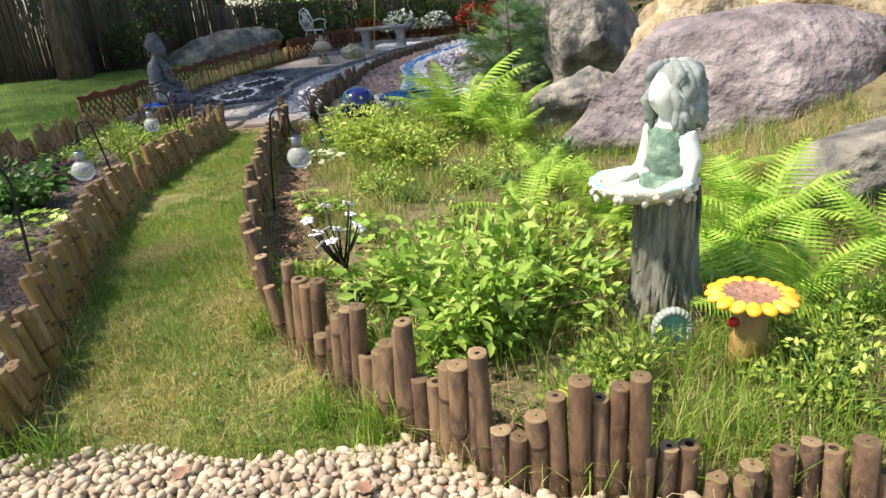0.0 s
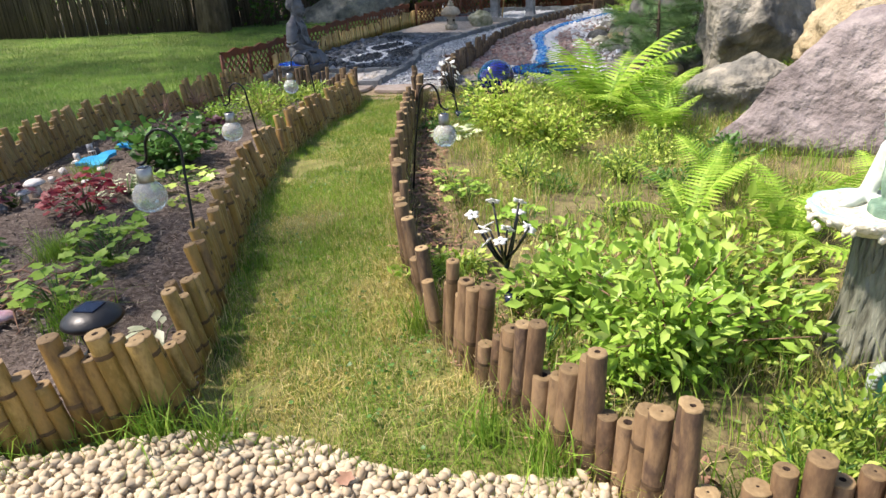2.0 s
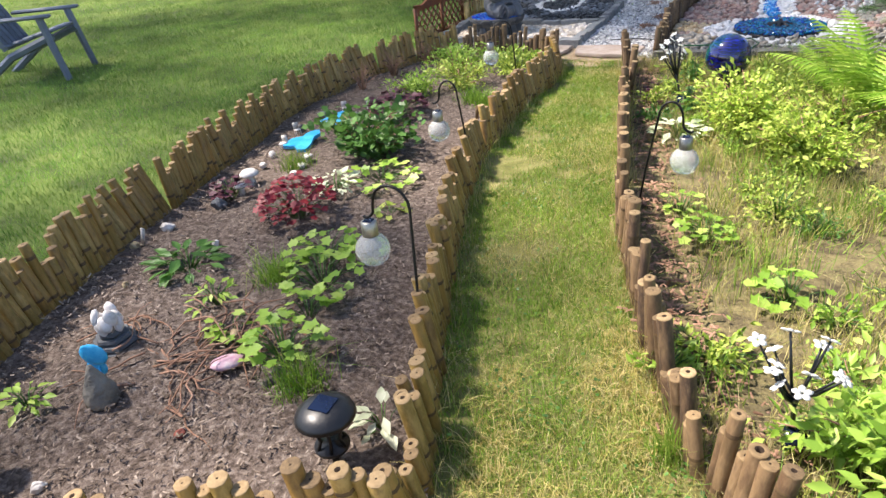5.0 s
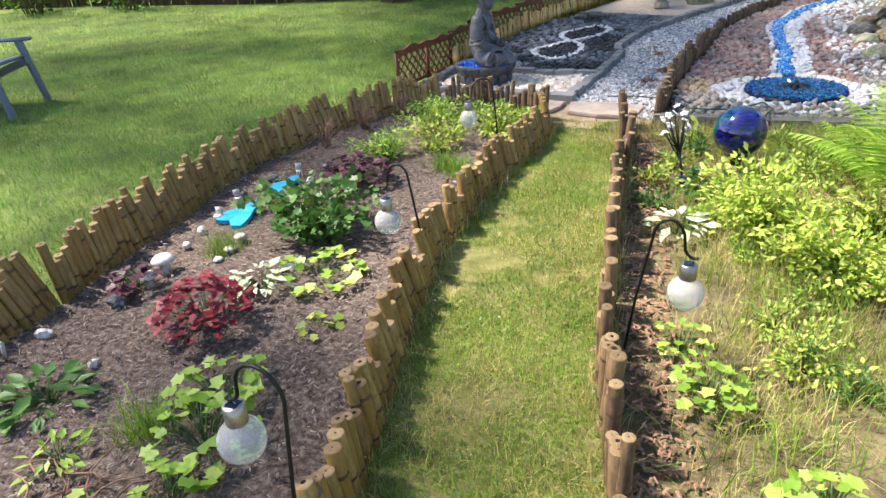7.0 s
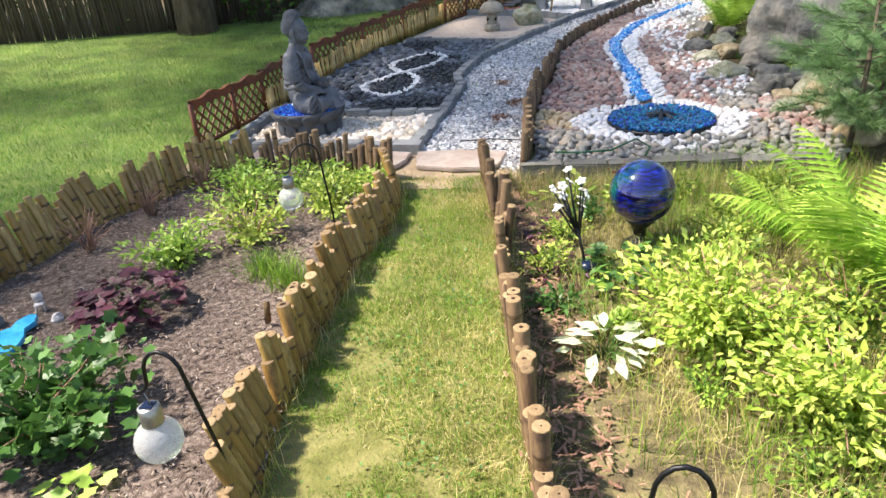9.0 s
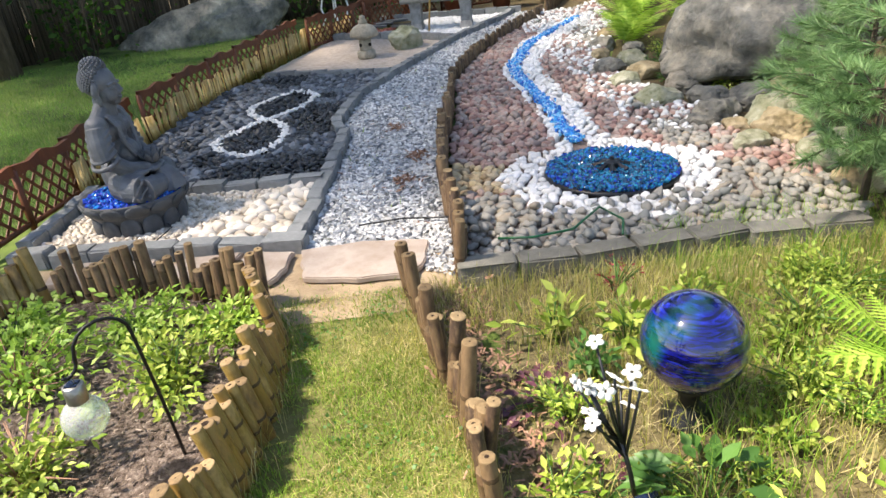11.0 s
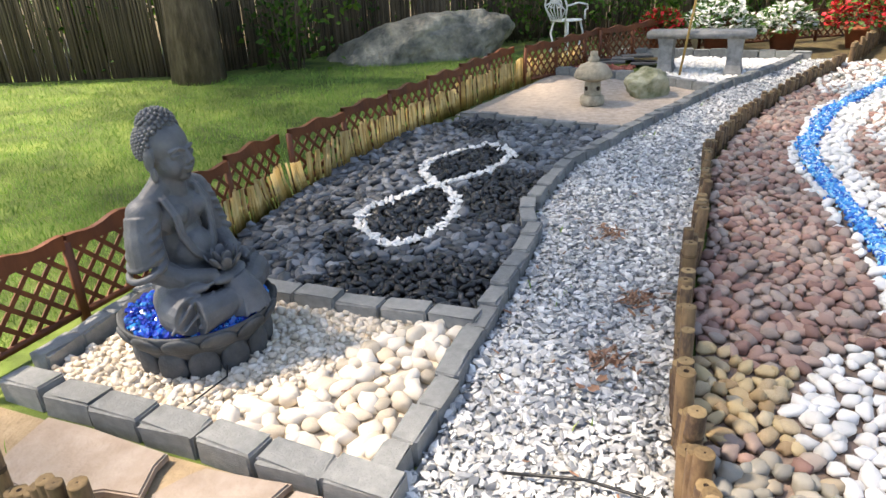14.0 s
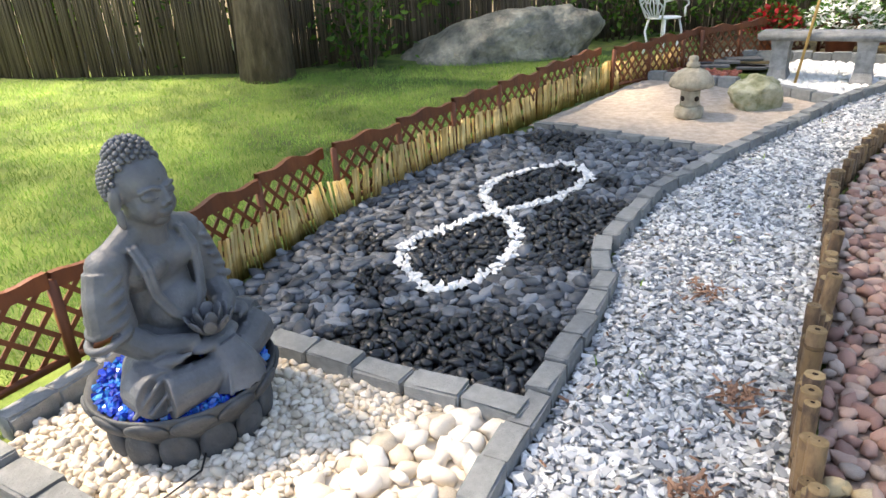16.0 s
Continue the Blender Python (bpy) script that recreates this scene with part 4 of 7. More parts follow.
for k, name, mat, near in ((white, "white_stone", "white", (6.6, 7.6)), (yel, "yellow_stone", "yellow", (7, 8.2)), (gry, "grey_stone", "grey", (6.3, 7.2)), (pnk, "pink_stone", "pink", (7.6, 8.8))):
    stones(name, at_ground(P[k], 0.012), (0.023, 0.035), 0.7, mat, stream_bed, near, tilt=0.4)
Q = P[rng.random(len(P)) < 0.4] + 0.015
stones("stray_pebble", at_ground(Q[(Q[:, 1] < 6.95)], 0.04), (0.02, 0.034), 0.65, "grey", stream_bed, None, tilt=0.5)
stones("stray_pebble", at_ground(Q[(Q[:, 1] > 8.0) & (Q[:, 0] > 0.2)], 0.035), (0.02, 0.03), 0.65, "white", stream_bed, None, tilt=0.5)

# glass chips of the stream
Q = np.repeat(st[15:], 26, 0) + rng.normal(0, 0.024, (len(st[15:]) * 26, 2))
V, F = strew(CHIPS, at_ground(Q, 0.03) + np.column_stack([np.zeros((len(Q), 2)), rng.uniform(0, 0.02, len(Q))]), rng.uniform(0.006, 0.013, len(Q)), 1.0)
tagged(new("stream_glass", mesh_np("stream_glass", V, F, M["streamglass"], smooth=False)), "bright blue glass chips winding as a stream", "glass chips", kind="stuff")
basin = thing("fountain_basin", -0.17, 7.36, float(gz(-0.17, 7.36)), 0, "round black basin filled with blue-green glass chips", "fountain")
bm = bmesh.new()
lathe(bm, [(0.36, -0.02), (0.385, 0.035), (0.385, 0.05), (0.36, 0.055), (0.0005, 0.05)], 40)
part("basin_rim", bm, M["plastic"], basin)
a, r = rng.uniform(0, 2 * np.pi, 5200), 0.372 * np.sqrt(rng.uniform(0.02, 1, 5200))
Q = np.column_stack([r * np.cos(a), r * np.sin(a), 0.055 + rng.uniform(0, 0.018, 5200)])
for k, mname in enumerate(("tealglass", "blueglass")):
    sel = (rng.random(5200) < np.clip(0.1 + 1.2 * (r - 0.15), 0.05, 0.5)) == bool(k)
    V, F = strew(CHIPS, Q[sel], rng.uniform(0.006, 0.013, sel.sum()), 1.0)
    tagged(child("glass_chip", mesh_np("glass_chip", V, F, M[mname], smooth=False), basin), kind="stuff")
bm = bmesh.new()
for k in range(7):
    t0 = 2 * math.pi * k / 7
    v = [bm.verts.new(p) for p in ((0.012 * math.cos(t0 + 1.5), 0.012 * math.sin(t0 + 1.5), 0.11), (0.1 * math.cos(t0 - 0.22), 0.1 * math.sin(t0 - 0.22), 0.075), (0.115 * math.cos(t0), 0.115 * math.sin(t0), 0.085), (0.1 * math.cos(t0 + 0.22), 0.1 * math.sin(t0 + 0.22), 0.075), (0.0, 0.0, 0.115))]
    bm.faces.new((v[4], v[1], v[2]))
    bm.faces.new((v[4], v[2], v[3]))
lathe(bm, [(0.05, 0.05), (0.045, 0.1), (0.012, 0.115), (0.01, 0.13)], 12)
part("pump_cover", bm, M["plastic"], basin, "black star-shaped fountain head", smooth=False)


# ---- statues ----
def sculpt(name, bm, voxel, smooth):
    """Fuses overlapping lumps into one skin; returns a bmesh."""
    ob = new(name, bm_mesh(name, bm, []))
    md = ob.modifiers.new("fuse", "REMESH")
    md.mode, md.voxel_size = "VOXEL", voxel
    sm = ob.modifiers.new("soften", "SMOOTH")
    sm.factor, sm.iterations = 0.5, smooth
    dg = bpy.context.evaluated_depsgraph_get()
    dg.update()
    me = bpy.data.meshes.new_from_object(ob.evaluated_get(dg))
    old = ob.data
    bpy.data.objects.remove(ob)
    bpy.data.meshes.remove(old)
    out = bmesh.new()
    out.from_mesh(me)
    bpy.data.meshes.remove(me)
    return out


def rot(x=0, y=0, z=0):
    return Euler([radians(a) for a in (x, y, z)]).to_matrix().to_4x4()


# seated figure facing +x; z from the seat
bm = bmesh.new()
blob(bm, (-0.02, 0, 0.13), (0.115, 0.15, 0.13))
blob(bm, (-0.025, 0, 0.27), (0.085, 0.12, 0.16))
blob(bm, (-0.02, 0, 0.38), (0.085, 0.14, 0.10))
blob(bm, (0.025, 0, 0.235), (0.08, 0.10, 0.085))
for s in (1, -1):
    blob(bm, (0.03, s * 0.052, 0.385), (0.045, 0.058, 0.045))
    blob(bm, (-0.025, s * 0.148, 0.418), (0.062, 0.06, 0.06))
    limb(bm, [(-0.025, s * 0.14, 0.44), (-0.02, s * 0.03, 0.485)], [0.04, 0.045], 14)
    limb(bm, [(-0.025, s * 0.16, 0.41), (-0.02, s * 0.185, 0.33), (-0.008, s * 0.195, 0.25)], [0.06, 0.063, 0.068], 16)
    limb(bm, [(0.0, s * 0.195, 0.235), (0.085, s * 0.155, 0.175), (0.155, s * 0.05, 0.15)], [0.05, 0.042, 0.03], 14)
    blob(bm, (0.17, s * 0.035, 0.14), (0.045, 0.06, 0.022))
    for q in range(4):
        limb(bm, [(0.15 + 0.016 * q, s * 0.05, 0.148), (0.155 + 0.016 * q, -s * 0.015, 0.142), (0.158 + 0.015 * q, -s * 0.05, 0.147)], [0.0095, 0.009, 0.007], 7)
    limb(bm, [(0.0, s * 0.1, 0.075), (0.09, s * 0.195, 0.075), (0.145, s * 0.215, 0.07)], [0.09, 0.088, 0.076], 18)
    limb(bm, [(0.145, s * 0.205, 0.06), (0.19, s * 0.1, 0.055), (0.2, 0, 0.055)], [0.074, 0.058, 0.05], 16)
    blob(bm, (0.14, s * 0.165, 0.15), (0.05, 0.026, 0.017), rot(0, 0, -s * 40))
    for q in range(4):
        blob(bm, (0.178 - 0.006 * q, s * (0.118 + 0.014 * q), 0.152), (0.011, 0.008, 0.008), rot(0, 0, -s * 40), 2)
    # draped sleeve: folds that hang lower on the outside, and a hem
    for q in range(5):
        z, r = 0.245 + 0.036 * q, 0.074 - 0.003 * q
        c = Vector((-0.012 - 0.003 * q, s * (0.192 - 0.007 * q), z))
        limb(bm, [c + Vector((r * math.sin(u), s * r * math.cos(u), -0.03 * math.cos(u) + 0.012 * math.sin(u))) for u in np.linspace(-2.0, 1.7, 13)], [0.004] + [0.013 if q == 0 else 0.0095] * 11 + [0.004], 8)
    # open robe edge from the neck down to the lap, doubled
    for o, w in ((0.0, 0.011), (0.02, 0.008)):
        limb(bm, [(-0.03, s * (0.07 + o), 0.482), (0.03, s * (0.085 + o), 0.455), (0.066, s * (0.088 + o), 0.4), (0.072, s * (0.082 + o), 0.32), (0.092, s * (0.055 + o), 0.25), (0.1, s * (0.012 + o), 0.205)], w, 8)
    # shin cloth folds
    for q in range(3):
        limb(bm, [(0.1 + 0.035 * q, s * (0.29 - 0.03 * q), 0.03), (0.16 + 0.025 * q, s * (0.24 - 0.05 * q), 0.115 - 0.012 * q), (0.15 + 0.03 * q, s * (0.17 - 0.05 * q), 0.135 - 0.015 * q)], 0.007, 6)
    # ears, cheeks, lids, brows
    blob(bm, (0.0, s * 0.082, 0.588), (0.02, 0.011, 0.04), rot(0, 8, 0))
    blob(bm, (0.006, s * 0.08, 0.54), (0.013, 0.01, 0.03))
    blob(bm, (0.048, s * 0.032, 0.555), (0.03, 0.03, 0.036))
    blob(bm, (0.067, s * 0.033, 0.589), (0.015, 0.022, 0.0105))
    limb(bm, [(0.088, s * 0.012, 0.606), (0.084, s * 0.034, 0.614), (0.062, s * 0.06, 0.604)], 0.0055, 6)
    blob(bm, (0.091, s * 0.011, 0.562), (0.009, 0.008, 0.007))
limb(bm, [(0.195, 0.0, 0.125), (0.225, 0.0, 0.07), (0.235, 0.0, 0.0)], [0.05, 0.07, 0.09], 16)
for q in range(-2, 3):
    limb(bm, [(0.225, q * 0.018, 0.12), (0.285 - 0.006 * q * q, q * 0.03, 0.065), (0.315 - 0.009 * q * q, q * 0.042, 0.004)], 0.008, 6)
limb(bm, [(-0.01, 0, 0.45), (-0.002, 0, 0.54)], [0.06, 0.054], 16)
blob(bm, (-0.004, 0, 0.618), (0.084, 0.079, 0.082))
blob(bm, (0.022, 0, 0.572), (0.066, 0.064, 0.078))
blob(bm, (0.06, 0, 0.517), (0.022, 0.026, 0.018))
limb(bm, [(0.082, 0, 0.608), (0.093, 0, 0.582), (0.1, 0, 0.566)], [0.006, 0.009, 0.012], 10)
blob(bm, (0.083, 0, 0.5435), (0.011, 0.023, 0.0055))
blob(bm, (0.081, 0, 0.534), (0.011, 0.018, 0.006))
blob(bm, (-0.01, 0, 0.685), (0.056, 0.056, 0.046))
bm = sculpt("seated_statue", bm, 0.0038, 2)
for f in bm.faces:
    f.smooth = True
# closed lids, curls and the lotus in the hands
for s in (1, -1):
    limb(bm, [(0.0825, s * 0.014, 0.583), (0.0815, s * 0.032, 0.5795), (0.07, s * 0.052, 0.583)], 0.0024, 5)
blob(bm, (0.0845, 0, 0.628), (0.004, 0.004, 0.004), None, 2)
for i in range(330):
    u = (i + 0.5) / 330
    ph, th = math.acos(1 - 1.4 * u), i * 2.39996
    d = Vector((math.sin(ph) * math.cos(th), math.sin(ph) * math.sin(th), math.cos(ph)))
    p = Vector((-0.006, 0, 0.62)) + Vector((d.x * 0.087, d.y * 0.083, d.z * 0.086))
    if p.z < 0.638 + 0.35 * min(0, p.x) + 0.06 * min(p.x, 0.05) / 0.05 * (p.x > 0) - 0.11 * max(0, min(1, -p.x / 0.03 + 0.4)) or d.z > 0.9:
        continue
    blob(bm, p, (0.0088, 0.0088, 0.0088), None, 1)
for i in range(80):
    u = (i + 0.5) / 80
    ph, th = math.acos(1 - 1.15 * u), i * 2.39996
    blob(bm, Vector((-0.01, 0, 0.685)) + Vector((math.sin(ph) * math.cos(th) * 0.058, math.sin(ph) * math.sin(th) * 0.058, math.cos(ph) * 0.048)), (0.0085, 0.0085, 0.0085), None, 1)
for ringr, hh, cnt, lean in ((0.058, 0.0, 8, 30), (0.036, 0.012, 6, 12)):
    for k in range(cnt):
        t = 2 * math.pi * k / cnt + ringr * 40
        blob(bm, (0.165 + ringr * math.cos(t), ringr * math.sin(t), 0.2 + hh), (0.005, 0.021, 0.034), rot(0, 0, math.degrees(t)) @ rot(0, lean, 0), 2)
blob(bm, (0.165, 0, 0.178), (0.045, 0.045, 0.024), None, 2)
blob(bm, (0.165, 0, 0.205), (0.016, 0.016, 0.02), None, 2)
for v in bm.verts:
    k = 1 + 0.1 * float(step(0.49, 0.53, v.co.z))
    v.co = Vector((v.co.x * k, v.co.y * k, 0.5 + (v.co.z - 0.5) * k))
BX, BY = -2.895, 7.43
bz = float(gz(BX, BY))
figure = new("seated_statue", bm_mesh("seated_statue", bm, M["statue_grey"]))
figure.matrix_basis = pose(BX - 0.005, BY, bz + 0.205, 0, 0, 3) @ Matrix.Diagonal((0.93, 0.99, 0.98, 1))
tagged(figure, "dark grey seated meditating garden statue holding a lotus", "statue")

lotus = thing("lotus_basin", BX, BY, bz, 0, "dark grey lotus-petal fountain basin on cream pebbles", "basin", scale=0.94)
bm = bmesh.new()
lathe(bm, [(0.22, 0.0), (0.235, 0.02), (0.235, 0.09), (0.255, 0.11), (0.285, 0.17), (0.305, 0.215), (0.30, 0.225), (0.28, 0.2), (0.26, 0.19), (0.001, 0.19)], 48)
part("bowl", bm, M["statue_base"], lotus)
for k in range(13):
    t = 2 * math.pi * k / 13
    bm = bmesh.new()
    blob(bm, (0.245 * math.cos(t), 0.245 * math.sin(t), 0.06), (0.03, 0.06, 0.085), rot(0, 0, math.degrees(t)) @ rot(0, 6, 0), 3)
    part("lower_petal", bm, M["statue_base"], lotus)
    t += math.pi / 13
    bm = bmesh.new()
    blob(bm, (0.285 * math.cos(t), 0.285 * math.sin(t), 0.175), (0.018, 0.07, 0.05), rot(0, 0, math.degrees(t)) @ rot(0, 32, 0), 3)
    part("upper_petal", bm, M["statue_base"], lotus)
a, r = rng.uniform(0, 2 * np.pi, 1900), 0.272 * np.sqrt(rng.uniform(0.1, 1, 1900))
Q = np.column_stack([r * np.cos(a), r * np.sin(a), 0.20 + rng.uniform(0, 0.02, 1900)])
V, F = strew(CHIPS, Q, rng.uniform(0.007, 0.014, 1900), 1.0)
tagged(child("glass_chip", mesh_np("glass_chip", V, F, M["blueglass"], smooth=False), lotus, None, "cobalt blue glass chips"), kind="stuff")
bm = bmesh.new()
limb(bm, [(BX + 0.2, BY - 0.16, bz + 0.05), (BX + 0.24, BY - 0.22, bz + 0.05), (BX + 0.2, BY - 0.42, bz + 0.045)], 0.0035, 6)
tagged(new("power_cord", bm_mesh("power_cord", bm, M["plastic"])), "thin black pump cord lying on cream pebbles", "cord")

# standing figure with a shell bowl, facing -x; z from the ground
bm = bmesh.new()
limb(bm, [(0, 0, 0.0), (0, 0, 0.08), (0.0, 0, 0.22), (0.0, 0, 0.38), (0, 0, 0.45)], [0.125, 0.106, 0.092, 0.084, 0.075], 24)
blob(bm, (0.0, 0, 0.51), (0.052, 0.068, 0.1))
for s in (1, -1):
    limb(bm, [(0.0, s * 0.068, 0.575), (0.004, s * 0.094, 0.51), (-0.015, s * 0.1, 0.455), (-0.075, s * 0.082, 0.438)], [0.026, 0.023, 0.02, 0.016], 12)
    blob(bm, (-0.085, s * 0.08, 0.436), (0.026, 0.014, 0.012))
blob(bm, (0, 0, 0.605), (0.03, 0.03, 0.04))
blob(bm, (-0.012, 0, 0.672), (0.05, 0.043, 0.06))
blob(bm, (-0.06, 0, 0.665), (0.012, 0.008, 0.016))
body = sculpt("figure", bm, 0.006, 3)
for f in body.faces:
    c = f.calc_center_median()
    f.material_index = 2 if c.z < 0.43 and math.hypot(c.x, c.y) < 0.14 and not (c.z > 0.39 and (c.x < -0.06 or abs(c.y) > 0.088)) else (1 if abs(c.y) < 0.064 and c.z < 0.585 else 0)
# bark ridges round the trunk skirt, flaring at the foot
for k in range(110):
    t = random.uniform(0, 2 * math.pi)
    z0 = random.uniform(-0.01, 0.32)
    z1 = min(0.43, z0 + random.uniform(0.06, 0.2))
    pts = []
    for j in range(4):
        z = z0 + (z1 - z0) * j / 3
        r = 0.086 + 0.04 * max(0, 1 - z / 0.22) ** 1.5
        w = t + 0.06 * math.sin(z * 30 + k)
        pts.append((r * math.cos(w), r * math.sin(w), z))
    limb(body, pts, [0.004, random.uniform(0.006, 0.011), random.uniform(0.006, 0.01), 0.003], 5, 2)
# wavy hair in locks, leaving the face free
blob(body, (0.018, 0, 0.695), (0.06, 0.058, 0.056), None, 3, 3)
for k in range(30):
    t = radians(-122 + 244 * k / 29)
    c, s = math.cos(t), math.sin(t)
    pts = [(0.01 + 0.03 * c, 0.03 * s, 0.745)]
    for j in range(1, 9):
        u = j / 8
        w = 0.058 + 0.018 * u + 0.009 * math.sin(j * 1.9 + k * 0.8)
        v = t + 0.09 * math.sin(j * 1.5 + k * 1.3)
        pts.append((0.012 + w * math.cos(v), (w - 0.002) * math.sin(v), 0.738 - 0.155 * u - 0.012 * math.sin(k * 1.7)))
    limb(body, pts, [0.014, 0.016, 0.015, 0.015, 0.015, 0.014, 0.013, 0.011, 0.005], 7, 3)
# bowl
n0 = len(body.verts)
lathe(body, [(0.03, 0.395), (0.08, 0.405), (0.122, 0.43), (0.136, 0.455), (0.124, 0.457), (0.08, 0.432), (0.001, 0.426)], 40, 4, 0.07, 10)
body.verts.ensure_lookup_table()
for v in body.verts[n0:]:
    v.co.x -= 0.085
for f in body.faces:
    if f.material_index == 4 and f.calc_center_median().z < 0.45 and f.normal.z < 0.2:
        f.material_index = 5
for k in range(90):
    t = random.uniform(0, 2 * math.pi)
    rr = random.uniform(0.118, 0.142)
    blob(body, (-0.085 + rr * math.cos(t), rr * math.sin(t), 0.43 + random.uniform(-0.018, 0.018)), [random.uniform(0.006, 0.014) for _ in range(3)], None, 1, 5)
lady = new("bird_bath_statue", bm_mesh("bird_bath_statue", body, [M["skin"], M["dress"], M["bark_stone"], M["hair"], M["bowl"], M["shell"]]))
lady.matrix_basis = pose(0.665, 1.8, -0.01, 0, 0, 20) @ Matrix.Diagonal((1.03, 1.03, 1.05, 1))
tagged(lady, "pale green stone maiden holding a shell bird bath", "statue")

fairy = thing("fairy_door", 0.615, 1.585, 0.0, -6, "small arched teal fairy door with stone surround", "fairy door")
bm = bmesh.new()
for k in range(13):
    t = math.pi * k / 12
    blob(bm, (0.046 * math.cos(t), 0.0, 0.085 + 0.05 * math.sin(t)), (0.012, 0.018, 0.012), None, 2)
for s in (1, -1):
    for z in (0.01, 0.032, 0.054, 0.075):
        blob(bm, (s * 0.046, 0, z), (0.013, 0.018, 0.013), None, 2)
part("surround", bm, M["hair"], fairy)
bm = bmesh.new()
pts = [(-0.04, 0.0), (0.04, 0.0)] + [(0.04 * math.cos(math.pi * k / 10), 0.085 + 0.044 * math.sin(math.pi * k / 10)) for k in range(11)]
f = bm.faces.new([bm.verts.new((x, 0.004, z)) for x, z in pts])
ex = bmesh.ops.extrude_face_region(bm, geom=[f])
for v in ex["geom"]:
    if isinstance(v, bmesh.types.BMVert):
        v.co.y -= 0.012
bmesh.ops.recalc_face_normals(bm, faces=bm.faces)
leaf_ob = part("door_leaf", bm, M["teal"], fairy, smooth=False)
for x in (-0.02, 0.0, 0.02):
    bm = bmesh.new()
    box(bm, (x, -0.011, 0.05), (0.003, 0.006, 0.1))
    part("door_bar", bm, M["hair"], leaf_ob, smooth=False)

sf = thing("sunflower_feeder", 0.765, 1.46, 0.0, 0, "yellow sunflower-shaped bird feeder on tan stem", "bird feeder")
bm = bmesh.new()
limb(bm, [(0, 0, 0), (0, 0, 0.1), (0, 0, 0.215)], [0.05, 0.044, 0.042], 16)
part("stem", bm, M["stemwood"], sf)
bm = bmesh.new()
lathe(bm, [(0.03, 0.2), (0.07, 0.215), (0.078, 0.235), (0.07, 0.237), (0.05, 0.225), (0.001, 0.222)], 28)
dish = part("seed_dish", bm, M["seedhead"], sf)
for k in range(16):
    t = 2 * math.pi * k / 16
    bm = bmesh.new()
    blob(bm, (0.088 * math.cos(t), 0.088 * math.sin(t), 0.228), (0.026, 0.019, 0.011), rot(0, 0, math.degrees(t)) @ rot(0, 12 + 6 * (k % 2), 0), 2)
    part("petal", bm, M["petal"], dish)
for t in (0.6, -0.5):
    bm = bmesh.new()
    blob(bm, (0.06 * math.cos(t), 0.06 * math.sin(t), 0.195), (0.04, 0.022, 0.008), rot(0, 20, math.degrees(t)), 2)
    part("sepal", bm, M["leaf_dark"], sf)
bm = bmesh.new()
blob(bm, (-0.052, -0.02, 0.165), (0.014, 0.012, 0.014), None, 2)
part("ladybird", bm, M["red"], sf, "small red ladybird")


# ---- hanging crackle-glass lamps on hooks ----
def hook_lamp(base, bend, top, jar, label):
    """Shepherd's hook: base and crook points, with the lamp at jar (centre of the glass)."""
    x0, y0, z0 = base
    t = thing("shepherd_hook", x0, y0, z0, 0, label, "garden stake", "shepherd hooks with lamps")
    B, J = Vector((bend[0] - x0, bend[1] - y0, bend[2] - z0)), Vector((jar[0] - x0, jar[1] - y0, jar[2] - z0))
    d = Vector((J.x - B.x, J.y - B.y, 0))
    w = max(0.05, d.length)
    d = d.normalized()
    pts = [Vector((0, 0, -0.1)), B * 0.5, B]
    for k in range(1, 9):
        u = math.pi * k / 8
        pts.append(B + d * (w * 0.42 * (1 - math.cos(u))) + Vector((0, 0, top * math.sin(u))))
    end = pts[-1]
    for k in range(1, 7):
        u = math.pi * k / 6
        pts.append(end + Vector((0, 0, -0.035 * k / 6 - 0.01)) + d * (0.022 * (1 - math.cos(u))) + Vector((0, 0, -0.02 * math.sin(u))))
    bm = bmesh.new()
    limb(bm, pts, 0.0052, 8)
    part("rod", bm, M["iron"], t)
    lamp = thing("hanging_lamp", jar[0], jar[1], jar[2], 0, "round crackle-glass solar lamp with steel cap, hung from hook", "lamp", "hanging crackle-glass lamps")
    bm = bmesh.new()
    lathe(bm, [(0.012, -0.058)] + [(0.06 * math.cos(a), 0.06 * math.sin(a)) for a in np.linspace(-1.3, 1.1, 14)] + [(0.026, 0.058), (0.026, 0.065)], 28)
    part("globe", bm, M["crackle"], lamp)
    bm = bmesh.new()
    lathe(bm, [(0.027, 0.055), (0.0275, 0.058), (0.0275, 0.105), (0.024, 0.108), (0.001, 0.108)], 20)
    cap = part("cap", bm, M["steel"], lamp)
    bm = bmesh.new()
    box(bm, (0, 0, 0.1095), (0.03, 0.03, 0.003))
    part("solar_cell", bm, M["solar"], cap, smooth=False)
    bm = bmesh.new()
    hz = (end.z - 0.05 + z0) - jar[2]
    limb(bm, [(0.01, 0, 0.105), (0.006, 0, 0.5 * (0.105 + hz)), (0.0, 0, max(0.12, hz))], 0.0016, 5)
    part("hanger", bm, M["steel"], lamp)


hook_lamp((-1.40, 2.06, 0.0), (-1.455, 2.20, 0.53), 0.075, (-1.62, 2.21, 0.36), "black iron shepherd hook leaning in mulch")
hook_lamp((-1.80, 3.66, 0.0), (-1.85, 3.62, 0.48), 0.07, (-1.97, 3.62, 0.28), "black iron shepherd hook beside the inner edging")
hook_lamp((-2.06, 5.4, 0.0), (-2.11, 5.42, 0.45), 0.07, (-2.24, 5.3, 0.27), "black iron shepherd hook among yellow-green plants")
hook_lamp((-0.9, 3.38, 0.0), (-0.82, 3.34, 0.48), 0.075, (-0.70, 3.33, 0.30), "black iron shepherd hook in the fern bed")

